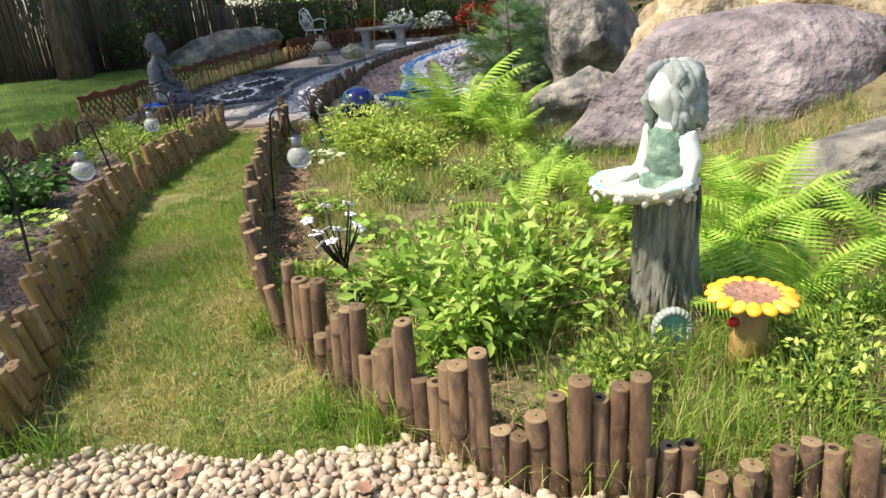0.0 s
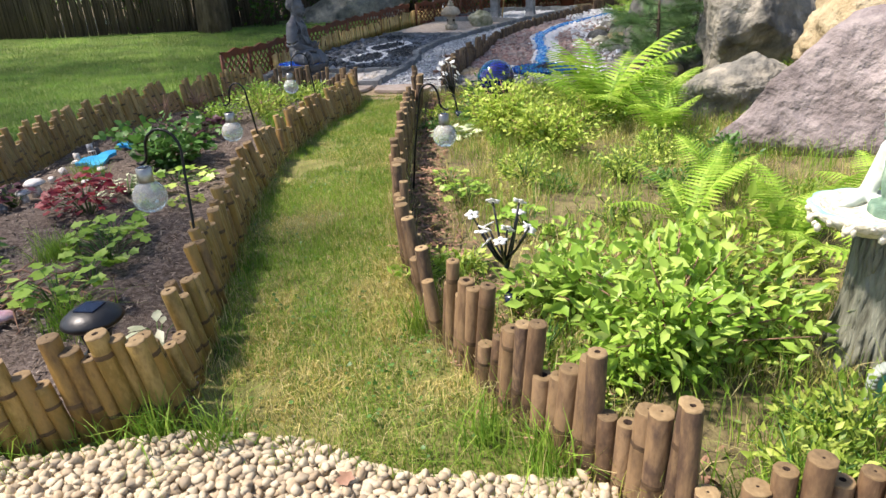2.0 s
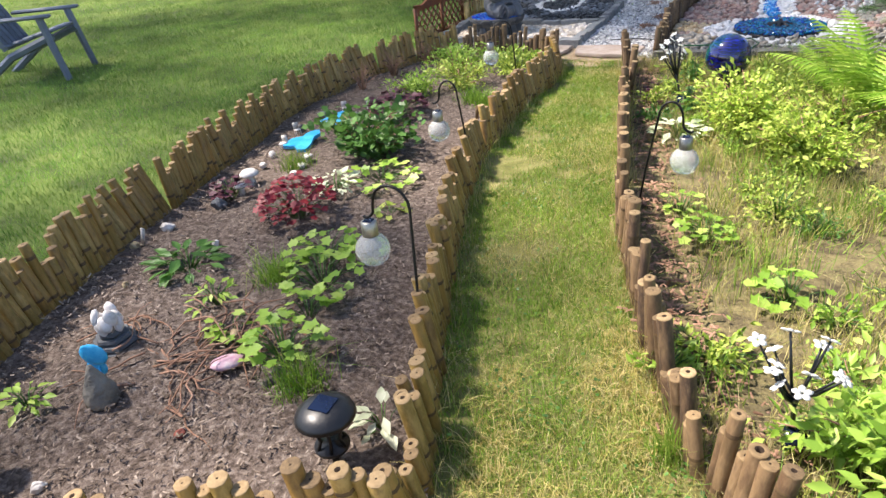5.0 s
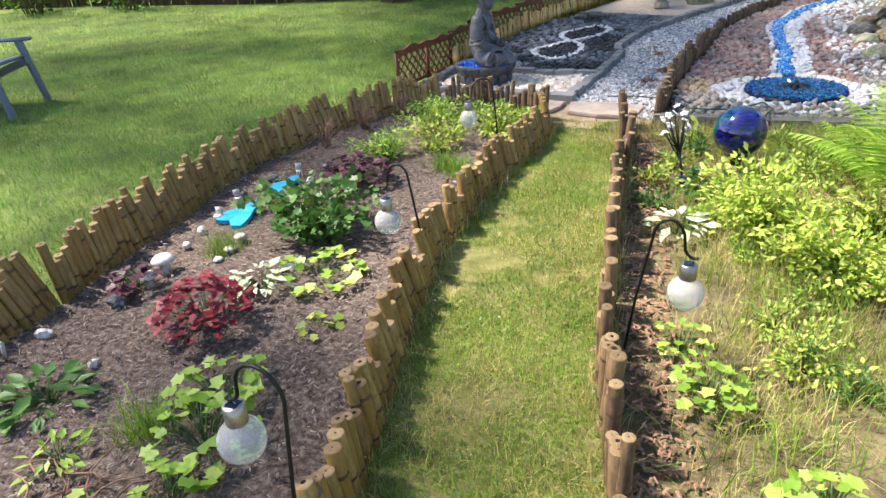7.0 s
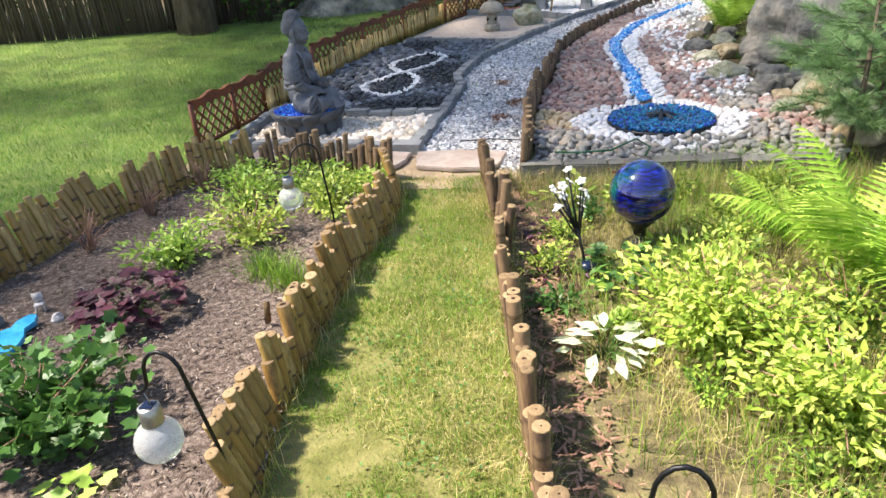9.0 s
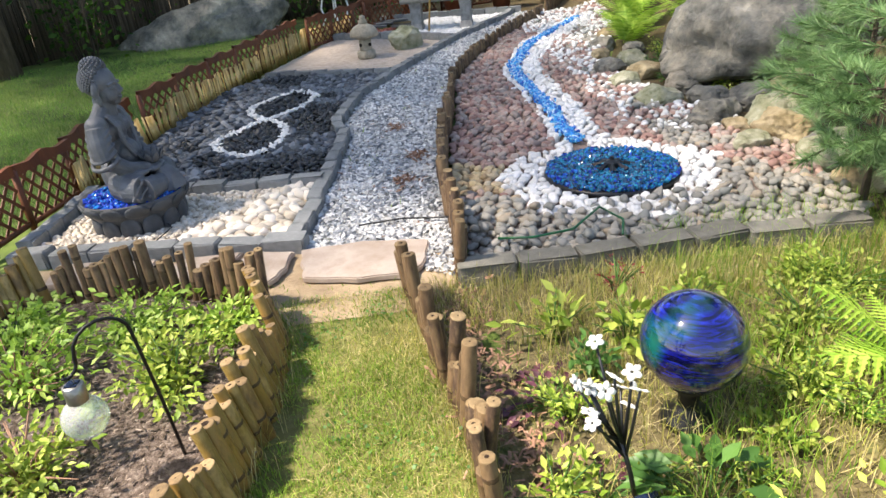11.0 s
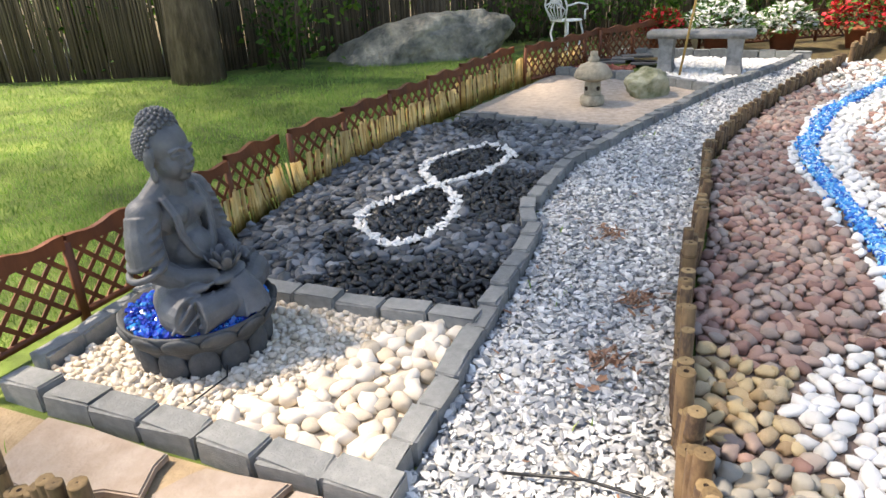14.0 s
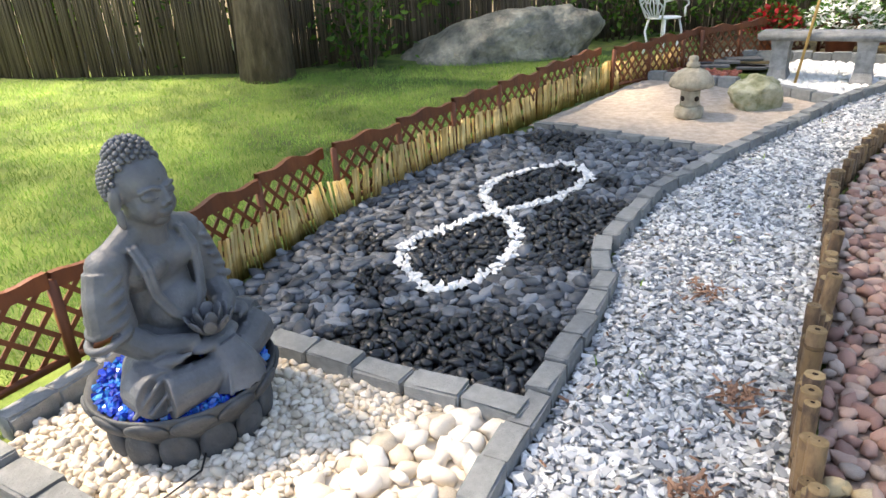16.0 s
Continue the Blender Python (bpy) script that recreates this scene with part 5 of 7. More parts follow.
# ---- gazing ball ----
gb = thing("gazing_ball", -0.573, 5.32, 0.0, 0, "cobalt blue swirled glass gazing ball on stand", "gazing ball")
bm = bmesh.new()
bmesh.ops.create_uvsphere(bm, u_segments=48, v_segments=32, radius=0.145, matrix=Matrix.Translation((0, 0, 0.275)))
part("globe", bm, M["ball"], gb)
bm = bmesh.new()
lathe(bm, [(0.08, 0.0), (0.075, 0.02), (0.03, 0.05), (0.03, 0.1), (0.07, 0.14), (0.072, 0.15)], 20)
part("stand", bm, M["plastic"], gb)


# ---- solar flower stakes ----
def flower_stake(base, tip, spread_r, n, label, seed):
    rr = random.Random(seed)
    t = thing("solar_flower", *base, 0, label, "solar flower light", "solar flower lights")
    T = Vector(tip) - Vector(base)
    bm = bmesh.new()
    limb(bm, [(0, 0, -0.05), T * 0.3, T * 0.55], [0.007, 0.0065, 0.006], 7)
    ends = []
    for k in range(n):
        a = 2 * math.pi * k / n + rr.uniform(-0.2, 0.2)
        s = T * rr.uniform(0.42, 0.55)
        rad = spread_r * (0.35 + 0.65 * rr.random())
        e = T * rr.uniform(0.72, 1.05) + Vector((math.cos(a) * rad, math.sin(a) * rad, 0))
        limb(bm, [s, s.lerp(e, 0.5) + Vector((0, 0, -0.012)), e], [0.0045, 0.004, 0.003], 6)
        ends.append(e)
    part("stem", bm, M["plastic"], t)
    for e in ends:
        bm = bmesh.new()
        tilt = rot(rr.uniform(-50, 50), rr.uniform(-50, 50), rr.uniform(0, 90))
        for k in range(5):
            u = 2 * math.pi * k / 5
            blob(bm, e + (tilt @ Vector((0.013 * math.cos(u), 0.013 * math.sin(u), 0.004))), (0.012, 0.0095, 0.003), tilt @ rot(0, 0, math.degrees(u)), 1)
        part("blossom", bm, M["flower"], t)
    bm = bmesh.new()
    box(bm, (0.0, 0.0, 0), (0.07, 0.05, 0.012), Matrix.Translation((0.0, -0.04, 0.08)) @ rot(40, 10, 20), 0.003)
    part("solar_panel", bm, M["solar"], t)


flower_stake((-0.30, 2.04, 0.0), (-0.36, 1.93, 0.42), 0.11, 12, "white-flowered solar stake light beside leafy shrub", 1)
flower_stake((-0.82, 5.0, 0.0), (-0.92, 5.02, 0.44), 0.10, 13, "white-flowered solar stake light near the gazing ball", 2)


# ---- solar path lamps in the mulch ----
def path_lamp(x, y, label):
    t = thing("path_lamp", x, y, 0.0, 0, label, "solar lamp", "black solar path lamps")
    bm = bmesh.new()
    lathe(bm, [(0.012, 0.185), (0.075, 0.19), (0.085, 0.2), (0.08, 0.212), (0.05, 0.235), (0.001, 0.238)], 28)
    cap = part("cap", bm, M["plastic"], t)
    bm = bmesh.new()
    box(bm, (0, 0, 0.2385), (0.06, 0.06, 0.004))
    part("solar_cell", bm, M["solar"], cap, smooth=False)
    for k in range(6):
        a = 2 * math.pi * k / 6
        bm = bmesh.new()
        limb(bm, [(0.045 * math.cos(a), 0.045 * math.sin(a), 0.19), (0.03 * math.cos(a), 0.03 * math.sin(a), 0.12), (0.045 * math.cos(a), 0.045 * math.sin(a), 0.09)], 0.005, 6)
        part("cage_bar", bm, M["plastic"], t)
    bm = bmesh.new()
    lathe(bm, [(0.05, 0.085), (0.05, 0.095), (0.012, 0.1), (0.012, 0.105)], 20)
    limb(bm, [(0, 0, -0.08), (0, 0, 0.09)], 0.01, 8)
    part("spike", bm, M["plastic"], t)


path_lamp(-1.47, 1.60, "black plastic solar lamp behind bamboo edging")
path_lamp(-2.5, 1.2, "black plastic solar lamp standing in mulch")

# ---- miniatures in the mulch bed ----
heap = thing("fairy_house", -2.58, 1.85, 0.01, 25, "tiny slate fairy house with pale stone top", "miniature house")
for k in range(4):
    bm = bmesh.new()
    lathe(bm, [(0.10 - 0.018 * k, 0.0 + 0.022 * k), (0.105 - 0.018 * k, 0.008 + 0.022 * k), (0.10 - 0.018 * k, 0.02 + 0.022 * k)], 6)
    part("tier", bm, M["slate"], heap, smooth=False)
for k in range(9):
    bm = bmesh.new()
    a = 2 * math.pi * k / 9
    blob(bm, (0.035 * math.cos(a), 0.035 * math.sin(a), 0.105 + 0.02 * (k % 3)), (0.016, 0.024, 0.035), rot(random.uniform(-30, 30), random.uniform(-30, 30), k * 40), 2)
    part("shell", bm, M["ceramic"], heap)
drop = thing("fairy_figurine", -2.38, 1.60, 0.0, 0, "dark glazed drop-shaped ornament with hollow", "ornament")
bm = bmesh.new()
lathe(bm, [(0.04, 0.0), (0.055, 0.02), (0.052, 0.06), (0.03, 0.11), (0.008, 0.16), (0.001, 0.165)], 20)
part("body", bm, M["rock_grey"], drop)
bm = bmesh.new()
blob(bm, (-0.05, 0.06, 0.15), (0.05, 0.006, 0.045), rot(0, 20, 20), 2)
blob(bm, (-0.065, 0.065, 0.09), (0.036, 0.006, 0.038), rot(0, -20, 20), 2)
limb(bm, [(-0.05, 0.06, -0.02), (-0.05, 0.06, 0.1)], 0.003, 6)
part("wing", bm, M["blueglue"], drop, "bright blue butterfly wings")
for x, y, s in ((-3.1, 3.93, 0.11), (-3.13, 4.38, 0.09)):
    pool = []
    bm = bmesh.new()
    n = 18
    ring = [(s * (1 + 0.35 * math.sin(3 * t + x * 9) + 0.12 * math.sin(7 * t)) * math.cos(t) * 0.75, s * (1 + 0.35 * math.sin(3 * t + x * 9)) * math.sin(t) * 1.25, 0) for t in [2 * math.pi * k / n for k in range(n)]]
    f = bm.faces.new([bm.verts.new(p) for p in ring])
    ex = bmesh.ops.extrude_face_region(bm, geom=[f])
    for v in ex["geom"]:
        if isinstance(v, bmesh.types.BMVert):
            v.co.z += 0.022
    bmesh.ops.recalc_face_normals(bm, faces=bm.faces)
    ob = new("blue_pool", bm_mesh("blue_pool", bm, M["blueglue"], False))
    ob.matrix_basis = pose(x, y, 0.035, 4, 3, 0)
    tagged(ob, "bright turquoise glass pool ornament in mulch", "ornament", "turquoise pools")


def mushroom(x, y, s, label):
    t = thing("toadstool", x, y, 0.012, 0, label, "ornament", "pale toadstool ornaments", scale=s)
    bm = bmesh.new()
    limb(bm, [(0, 0, -0.01), (0, 0, 0.06)], [0.03, 0.022], 10)
    part("stalk", bm, M["ceramic"], t)
    bm = bmesh.new()
    lathe(bm, [(0.02, 0.055), (0.055, 0.06), (0.058, 0.066), (0.04, 0.085), (0.001, 0.095)], 18)
    part("cap", bm, M["ceramic"], t)


for x, y, s in ((-3.06, 3.31, 1.0), (-3.03, 3.18, 0.75), (-2.86, 3.55, 0.55), (-2.9, 3.68, 0.6), (-2.85, 3.45, 0.45)):
    mushroom(x, y, s, "small pale ceramic toadstool in mulch")
for i, (x, y, s, mt) in enumerate(((-3.02, 2.98, 0.09, "slate"), (-3.12, 2.7, 0.07, "ceramic"), (-3.15, 2.5, 0.05, "rock_tan"), (-2.75, 2.62, 0.04, "ceramic"), (-3.2, 3.72, 0.06, "ceramic"), (-3.25, 3.9, 0.05, "ceramic"), (-3.3, 4.2, 0.07, "slate"), (-3.3, 4.5, 0.08, "slate"), (-3.22, 4.05, 0.04, "rock_tan"), (-3.05, 4.55, 0.06, "ceramic"), (-2.9, 2.2, 0.04, "rock_tan"), (-2.15, 2.02, 0.06, "rock_tan"), (-3.15, 3.55, 0.05, "ceramic"), (-2.25, 1.25, 0.05, "ceramic"), (-2.0, 1.55, 0.035, "redchip"))):
    boulder("ornament_stone", (x, y, 0.012 + s * 0.3), (s, s * 0.8, s * 0.8), i * 31, 70 + i, mt, "small pale stone or miniature lying in mulch", 5)
for x, y, r in ((-3.2, 3.86, 10), (-3.27, 4.12, 60), (-3.18, 4.62, 35), (-2.98, 4.66, 80)):
    seat = thing("miniature_chair", x, y, 0.022, r, "tiny pale wooden doll chair in mulch", "ornament", "tiny doll chairs")
    bm = bmesh.new()
    box(bm, (0, 0, 0.035), (0.04, 0.04, 0.006), None, 0.001)
    part("seat", bm, M["ceramic"], seat)
    bm = bmesh.new()
    box(bm, (0, 0.018, 0.06), (0.04, 0.005, 0.045), None, 0.001)
    part("backrest", bm, M["ceramic"], seat)
    for u in (-0.016, 0.016):
        for v in (-0.016, 0.016):
            bm = bmesh.new()
            limb(bm, [(u, v, -0.01), (u, v, 0.034)], 0.003, 5)
            part("leg", bm, M["ceramic"], seat)
bm = bmesh.new()
blob(bm, (0, 0, 0), (0.06, 0.035, 0.016), rot(10, 8, 35), 3)
shell = new("shell", bm_mesh("shell", bm, M["pinkshell"]))
shell.matrix_basis = pose(-2.06, 1.86, 0.045, 0, 0, 20)
tagged(shell, "pink and white seashell lying on mulch", "seashell")
bm = bmesh.new()
box(bm, (0, 0, 0), (0.02, 0.006, 0.13), None, 0.002)
tag = new("plant_label", bm_mesh("plant_label", bm, M["ceramic"]))
tag.matrix_basis = pose(-3.1, 2.52, 0.07, 18, 25, 20)
tagged(tag, "white plastic plant label leaning on edging", "plant label")
bm = bmesh.new()
box(bm, (0, 0, 0.03), (0.025, 0.008, 0.1), None, 0.002)
tag = new("plant_label", bm_mesh("plant_label", bm, M["pith"]))
tag.matrix_basis = pose(-2.1, 4.55, 0.05, 5, 4, 40)
tagged(tag, "pale wooden plant label stuck in mulch", "plant label")
# heap of dry vine on the mulch
vine = thing("dry_vine", -2.25, 1.9, 0.02, 0, "tangle of dry reddish vine on mulch", "dead vine")
for k in range(52):
    bm = bmesh.new()
    a = random.uniform(0, 2 * math.pi)
    p = Vector((random.gauss(0, 0.2), random.gauss(0, 0.14), random.uniform(0, 0.04)))
    pts = [p.copy()]
    for j in range(6):
        a += random.gauss(0, 0.55)
        p = p + Vector((math.cos(a) * 0.05, math.sin(a) * 0.05, random.gauss(0, 0.008)))
        p.z = max(0.0, p.z)
        pts.append(p.copy())
    limb(bm, pts, [0.004, 0.004, 0.0035, 0.003, 0.003, 0.002, 0.0015], 5)
    part("twig", bm, M["twig"], vine)

# ---- stone lantern, bench, chair, pots ----
zl = float(gz(-1.72, 11.5)) + 0.02
lan = thing("stone_lantern", -1.72, 11.5, zl, 20, "small cast-stone pagoda lantern on raked sand", "stone lantern")
bm = bmesh.new()
lathe(bm, [(0.095, 0.0), (0.105, 0.02), (0.105, 0.075), (0.09, 0.09), (0.06, 0.092)], 28)
part("base", bm, M["gardenstone"], lan)
bm = bmesh.new()
lathe(bm, [(0.07, 0.09), (0.072, 0.1), (0.07, 0.21), (0.065, 0.215)], 20)
light_box = part("light_box", bm, M["gardenstone"], lan)
# Windows are solid dark discs; the shade of the openings is painted on.
for a in (0, 90, 180, 270):
    bm = bmesh.new()
    lathe(bm, [(0.02, 0), (0.02, 0.004)], 14)
    bm.transform(rot(0, 0, a - 65) @ Matrix.Translation((0.0695, 0, 0.15)) @ rot(0, 90, 0))
    part("window", bm, M["hollow"], light_box, "round window, its shaded opening painted as a dark disc")
bm = bmesh.new()
lathe(bm, [(0.08, 0.212), (0.155, 0.235), (0.165, 0.255), (0.15, 0.3), (0.11, 0.345), (0.05, 0.372), (0.001, 0.376)], 32)
part("roof", bm, M["gardenstone"], lan)
bm = bmesh.new()
lathe(bm, [(0.04, 0.365), (0.05, 0.39), (0.045, 0.41), (0.03, 0.415), (0.035, 0.43), (0.03, 0.455), (0.001, 0.462)], 20)
part("finial", bm, M["gardenstone"], lan)

zb = float(gz(-0.75, 12.9))
bench = thing("stone_bench", -0.76, 12.95, zb, -10, "grey cast-stone bench with two carved legs", "bench")
bm = bmesh.new()
box(bm, (0, 0, 0.415), (1.02, 0.34, 0.07), None, 0.012)
part("seat", bm, M["bench"], bench)
for s in (-0.32, 0.34):
    bm = bmesh.new()
    prof = [(0.0, 0.11), (0.05, 0.105), (0.12, 0.085), (0.3, 0.085), (0.38, 0.1)]
    prev = None
    for z, w in prof:
        q = [bm.verts.new(p) for p in ((s - w * 0.8, -w * 1.3, z), (s + w * 0.8, -w * 1.3, z), (s + w * 0.8, w * 1.3, z), (s - w * 0.8, w * 1.3, z))]
        if prev:
            for k in range(4):
                bm.faces.new((prev[k], prev[(k + 1) % 4], q[(k + 1) % 4], q[k]))
        prev = q
    part("leg", bm, M["bench"], bench, smooth=False)

pond = thing("slate_pile", -1.55, 13.6, float(gz(-1.5, 13.6)), 0, "low stack of dark slates round a red stone patch", "slate")
for k in range(10):
    bm = bmesh.new()
    box(bm, (random.uniform(-0.4, 0.4), random.uniform(-0.15, 0.3), 0.03 + 0.022 * (k % 3)), (random.uniform(0.2, 0.36), random.uniform(0.14, 0.24), 0.022), rot(0, 0, random.uniform(-25, 25)), 0.004)
    part("slate", bm, M["slate"], pond, smooth=False)
P = spread([(-2.05, 13.2), (-1.5, 13.0), (-1.35, 13.25), (-1.9, 13.4)], 0.05)
stones("lava_chip", at_ground(P, 0.02), (0.02, 0.03), 0.7, "redchip", sand, None, tilt=0.5)
P = spread([(-1.25, 12.6), (-0.65, 12.2), (0.05, 13.2), (0.2, 13.7), (-0.9, 13.9)], 0.045)
stones("white_pebble", at_ground(P, 0.012), (0.02, 0.032), 0.7, "white", sand, None, tilt=0.5)

# white cast-iron chair beyond the lattice
zc = float(gz(-2.3, 14.6))
ch = thing("garden_chair", -2.3, 14.7, zc + 0.0, 55, "white ornate cast-iron garden chair behind the lattice", "chair")
bm = bmesh.new()
lathe(bm, [(0.19, 0.40), (0.2, 0.41), (0.19, 0.42), (0.001, 0.42)], 24)
part("seat", bm, M["whitemetal"], ch)
for k in range(4):
    a = math.pi / 4 + k * math.pi / 2
    bm = bmesh.new()
    limb(bm, [(0.17 * math.cos(a), 0.17 * math.sin(a), 0.4), (0.21 * math.cos(a), 0.21 * math.sin(a), 0.25), (0.17 * math.cos(a), 0.17 * math.sin(a), 0.1), (0.22 * math.cos(a), 0.22 * math.sin(a), 0.0)], 0.014, 7)
    part("leg", bm, M["whitemetal"], ch)
bm = bmesh.new()
limb(bm, [(-0.17, -0.12, 0.41), (-0.22, -0.19, 0.6), (-0.25, -0.12, 0.8), (-0.26, 0, 0.86), (-0.25, 0.12, 0.8), (-0.22, 0.19, 0.6), (-0.17, 0.12, 0.41)], 0.012, 7)
for k in range(6):
    y = -0.12 + 0.048 * k
    limb(bm, [(-0.18, y * 0.5, 0.42), (-0.22, y * 1.3, 0.55), (-0.23, y * 0.4, 0.66), (-0.25, y, 0.8)], 0.009, 6)
for s in (-0.06, 0.06):
    limb(bm, [Vector((-0.225, s, 0.62)) + Vector((0, 0.045 * math.cos(t), 0.045 * math.sin(t))) for t in np.linspace(0, 6.28, 13)], 0.008, 6, cap=False)
part("backrest", bm, M["whitemetal"], ch)
for s in (1, -1):
    bm = bmesh.new()
    limb(bm, [(-0.22, s * 0.19, 0.6), (-0.05, s * 0.23, 0.63), (0.12, s * 0.23, 0.6), (0.15, s * 0.22, 0.55), (0.11, s * 0.21, 0.53), (0.12, s * 0.2, 0.42)], 0.012, 7)
    part("armrest", bm, M["whitemetal"], ch)

# blue-grey slatted chair on the lawn
zc = float(gz(-6.95, 5.25))
ad = thing("lawn_chair", -7.1, 5.2, zc, 28, "blue-grey plastic slatted lawn armchair on grass", "chair", scale=1.12)
for k in range(5):
    bm = bmesh.new()
    box(bm, (-0.02 + 0.095 * k - 0.1, 0, 0.33 + 0.022 * k - 0.02), (0.085, 0.48, 0.02), rot(0, -12, 0) if False else None, 0.005)
    part("seat_slat", bm, M["chair"], ad)
for k in range(6):
    bm = bmesh.new()
    y = -0.22 + 0.088 * k
    limb(bm, [(-0.14, y * 0.9, 0.28), (-0.3, y, 0.6), (-0.38, y * 1.1, 0.9 - abs(y) * 0.5)], [0.036, 0.038, 0.03], 4)
    part("back_slat", bm, M["chair"], ad, smooth=False)
for s in (1, -1):
    bm = bmesh.new()
    box(bm, (0.06, s * 0.3, 0.53), (0.6, 0.1, 0.028), None, 0.01)
    part("armrest", bm, M["chair"], ad)
    bm = bmesh.new()
    limb(bm, [(0.26, s * 0.29, 0.52), (0.3, s * 0.3, 0.25), (0.34, s * 0.31, -0.01)], [0.035, 0.032, 0.03], 6)
    part("front_leg", bm, M["chair"], ad, smooth=False)
    bm = bmesh.new()
    limb(bm, [(0.3, s * 0.26, 0.36), (-0.1, s * 0.27, 0.22), (-0.42, s * 0.28, 0.0)], [0.035, 0.035, 0.03], 6)
    part("back_leg", bm, M["chair"], ad, smooth=False)

# green garden hose among the river stones
bm = bmesh.new()
limb(bm, [(-0.95, 6.55, 0.075), (-0.8, 6.5, 0.085), (-0.6, 6.55, 0.08), (-0.42, 6.75, 0.09), (-0.35, 6.6, 0.08), (-0.4, 6.45, 0.075)], 0.006, 7)
tagged(new("hose", bm_mesh("hose", bm, M["hose"])), "thin green hose lying over river stones", "hose")
bm = bmesh.new()
limb(bm, [(-1.62, 6.98, 0.035), (-1.4, 7.0, 0.04), (-1.2, 6.96, 0.04), (-1.12, 6.9, 0.06)], 0.005, 6)
tagged(new("cable", bm_mesh("cable", bm, M["plastic"])), "thin dark cable across the marble path", "cable")
bm = bmesh.new()
limb(bm, [(-0.95, 12.75, 0.2), (-0.78, 12.85, 1.5)], 0.012, 8)
tagged(new("rake_pole", bm_mesh("rake_pole", bm, M["stemwood"])), "thin wooden rake handle leaning by the bench", "rake")


# ---- plants ----
LEAF = (np.array([(0, 0, 0), (0.42, 0.24, 0.05), (0.42, -0.24, 0.05), (0.45, 0, -0.03), (1, 0, -0.08), (0.75, 0.14, 0.02), (0.75, -0.14, 0.02)]), np.array([(0, 3, 1), (0, 2, 3), (1, 3, 5), (3, 2, 6), (3, 4, 5), (3, 6, 4)]))
LOBED = (np.array([(0, 0, 0), (0.1, 0.42, 0.04), (0.45, 0.32, 0.0), (0.62, 0.55, 0.05), (0.8, 0.2, 0.02), (1.0, 0.0, -0.04), (0.8, -0.2, 0.02), (0.62, -0.55, 0.05), (0.45, -0.32, 0.0), (0.1, -0.42, 0.04), (0.4, 0, -0.04)]),
         np.array([(10, i + 1, i) for i in range(9)] + [(10, 0, 9)]))


def leafage(shape, P, D, size, width=1.0, roll=0.5):
    """Leaves of one shape at points P, along D."""
    V, F = shape
    n = len(P)
    D = D / np.linalg.norm(D, axis=1)[:, None]
    up = np.array([0, 0, 1.0]) + rng.normal(0, roll, (n, 3))
    S = np.cross(up, D)
    S /= np.linalg.norm(S, axis=1)[:, None] + 1e-9
    N = np.cross(D, S)
    W = P[:, None] + np.asarray(size)[:, None, None] * (V[None, :, :1] * D[:, None] + width * V[None, :, 1:2] * S[:, None] + V[None, :, 2:] * N[:, None])
    return W.reshape(-1, 3), (F[None] + (np.arange(n) * len(V))[:, None, None]).reshape(-1, 3)


def bush(name, x, y, r, h, n, size, mat, label, cat="shrub", shape=LEAF, width=1.0, stems=14, low=0.15, z=None, group=""):
    """Branching stems from one foot, with leaves along the outer part."""
    z = float(gz(x, y)) if z is None else z
    t = thing(name, x, y, z, 0, label, cat, group)
    bm = bmesh.new()
    ends = []
    for k in range(stems):
        a, q = random.uniform(0, 2 * math.pi), math.sqrt(random.uniform(0.02, 1))
        e = Vector((r * q * math.cos(a), r * q * math.sin(a), h * random.uniform(0.65, 1.0) * math.sqrt(max(0.12, 1 - 0.75 * q * q))))
        mid = Vector((e.x * 0.35, e.y * 0.35, e.z * 0.6))
        limb(bm, [(e.x * 0.03, e.y * 0.03, -0.02), mid, e], [0.004, 0.003, 0.0015], 5)
        ends.append((mid, e))
    tagged(part("stem", bm, M["leaf_dark"] if h < 0.25 else M["twig"], t), kind="stuff")
    k = rng.integers(0, stems, n)
    u = rng.uniform(low, 1.05, n)
    Mi, E = np.array([m[:] for m, _ in ends])[k], np.array([e[:] for _, e in ends])[k]
    P = 2 * u[:, None] * (1 - u[:, None]) * Mi + (u ** 2)[:, None] * E + rng.normal(0, 0.14 * r, (n, 3)) * np.array([1, 1, 0.5])
    P[:, 2] = np.maximum(P[:, 2], 0.01)
    D = P * np.array([1, 1, 0.5]) + rng.normal(0, 0.5 * r, (n, 3))
    V, F = leafage(shape, P, D, rng.uniform(0.6, 1.25, n) * size, width)
    tagged(child("foliage", mesh_np("foliage", V, F, M[mat]), t), kind="stuff")
    return t


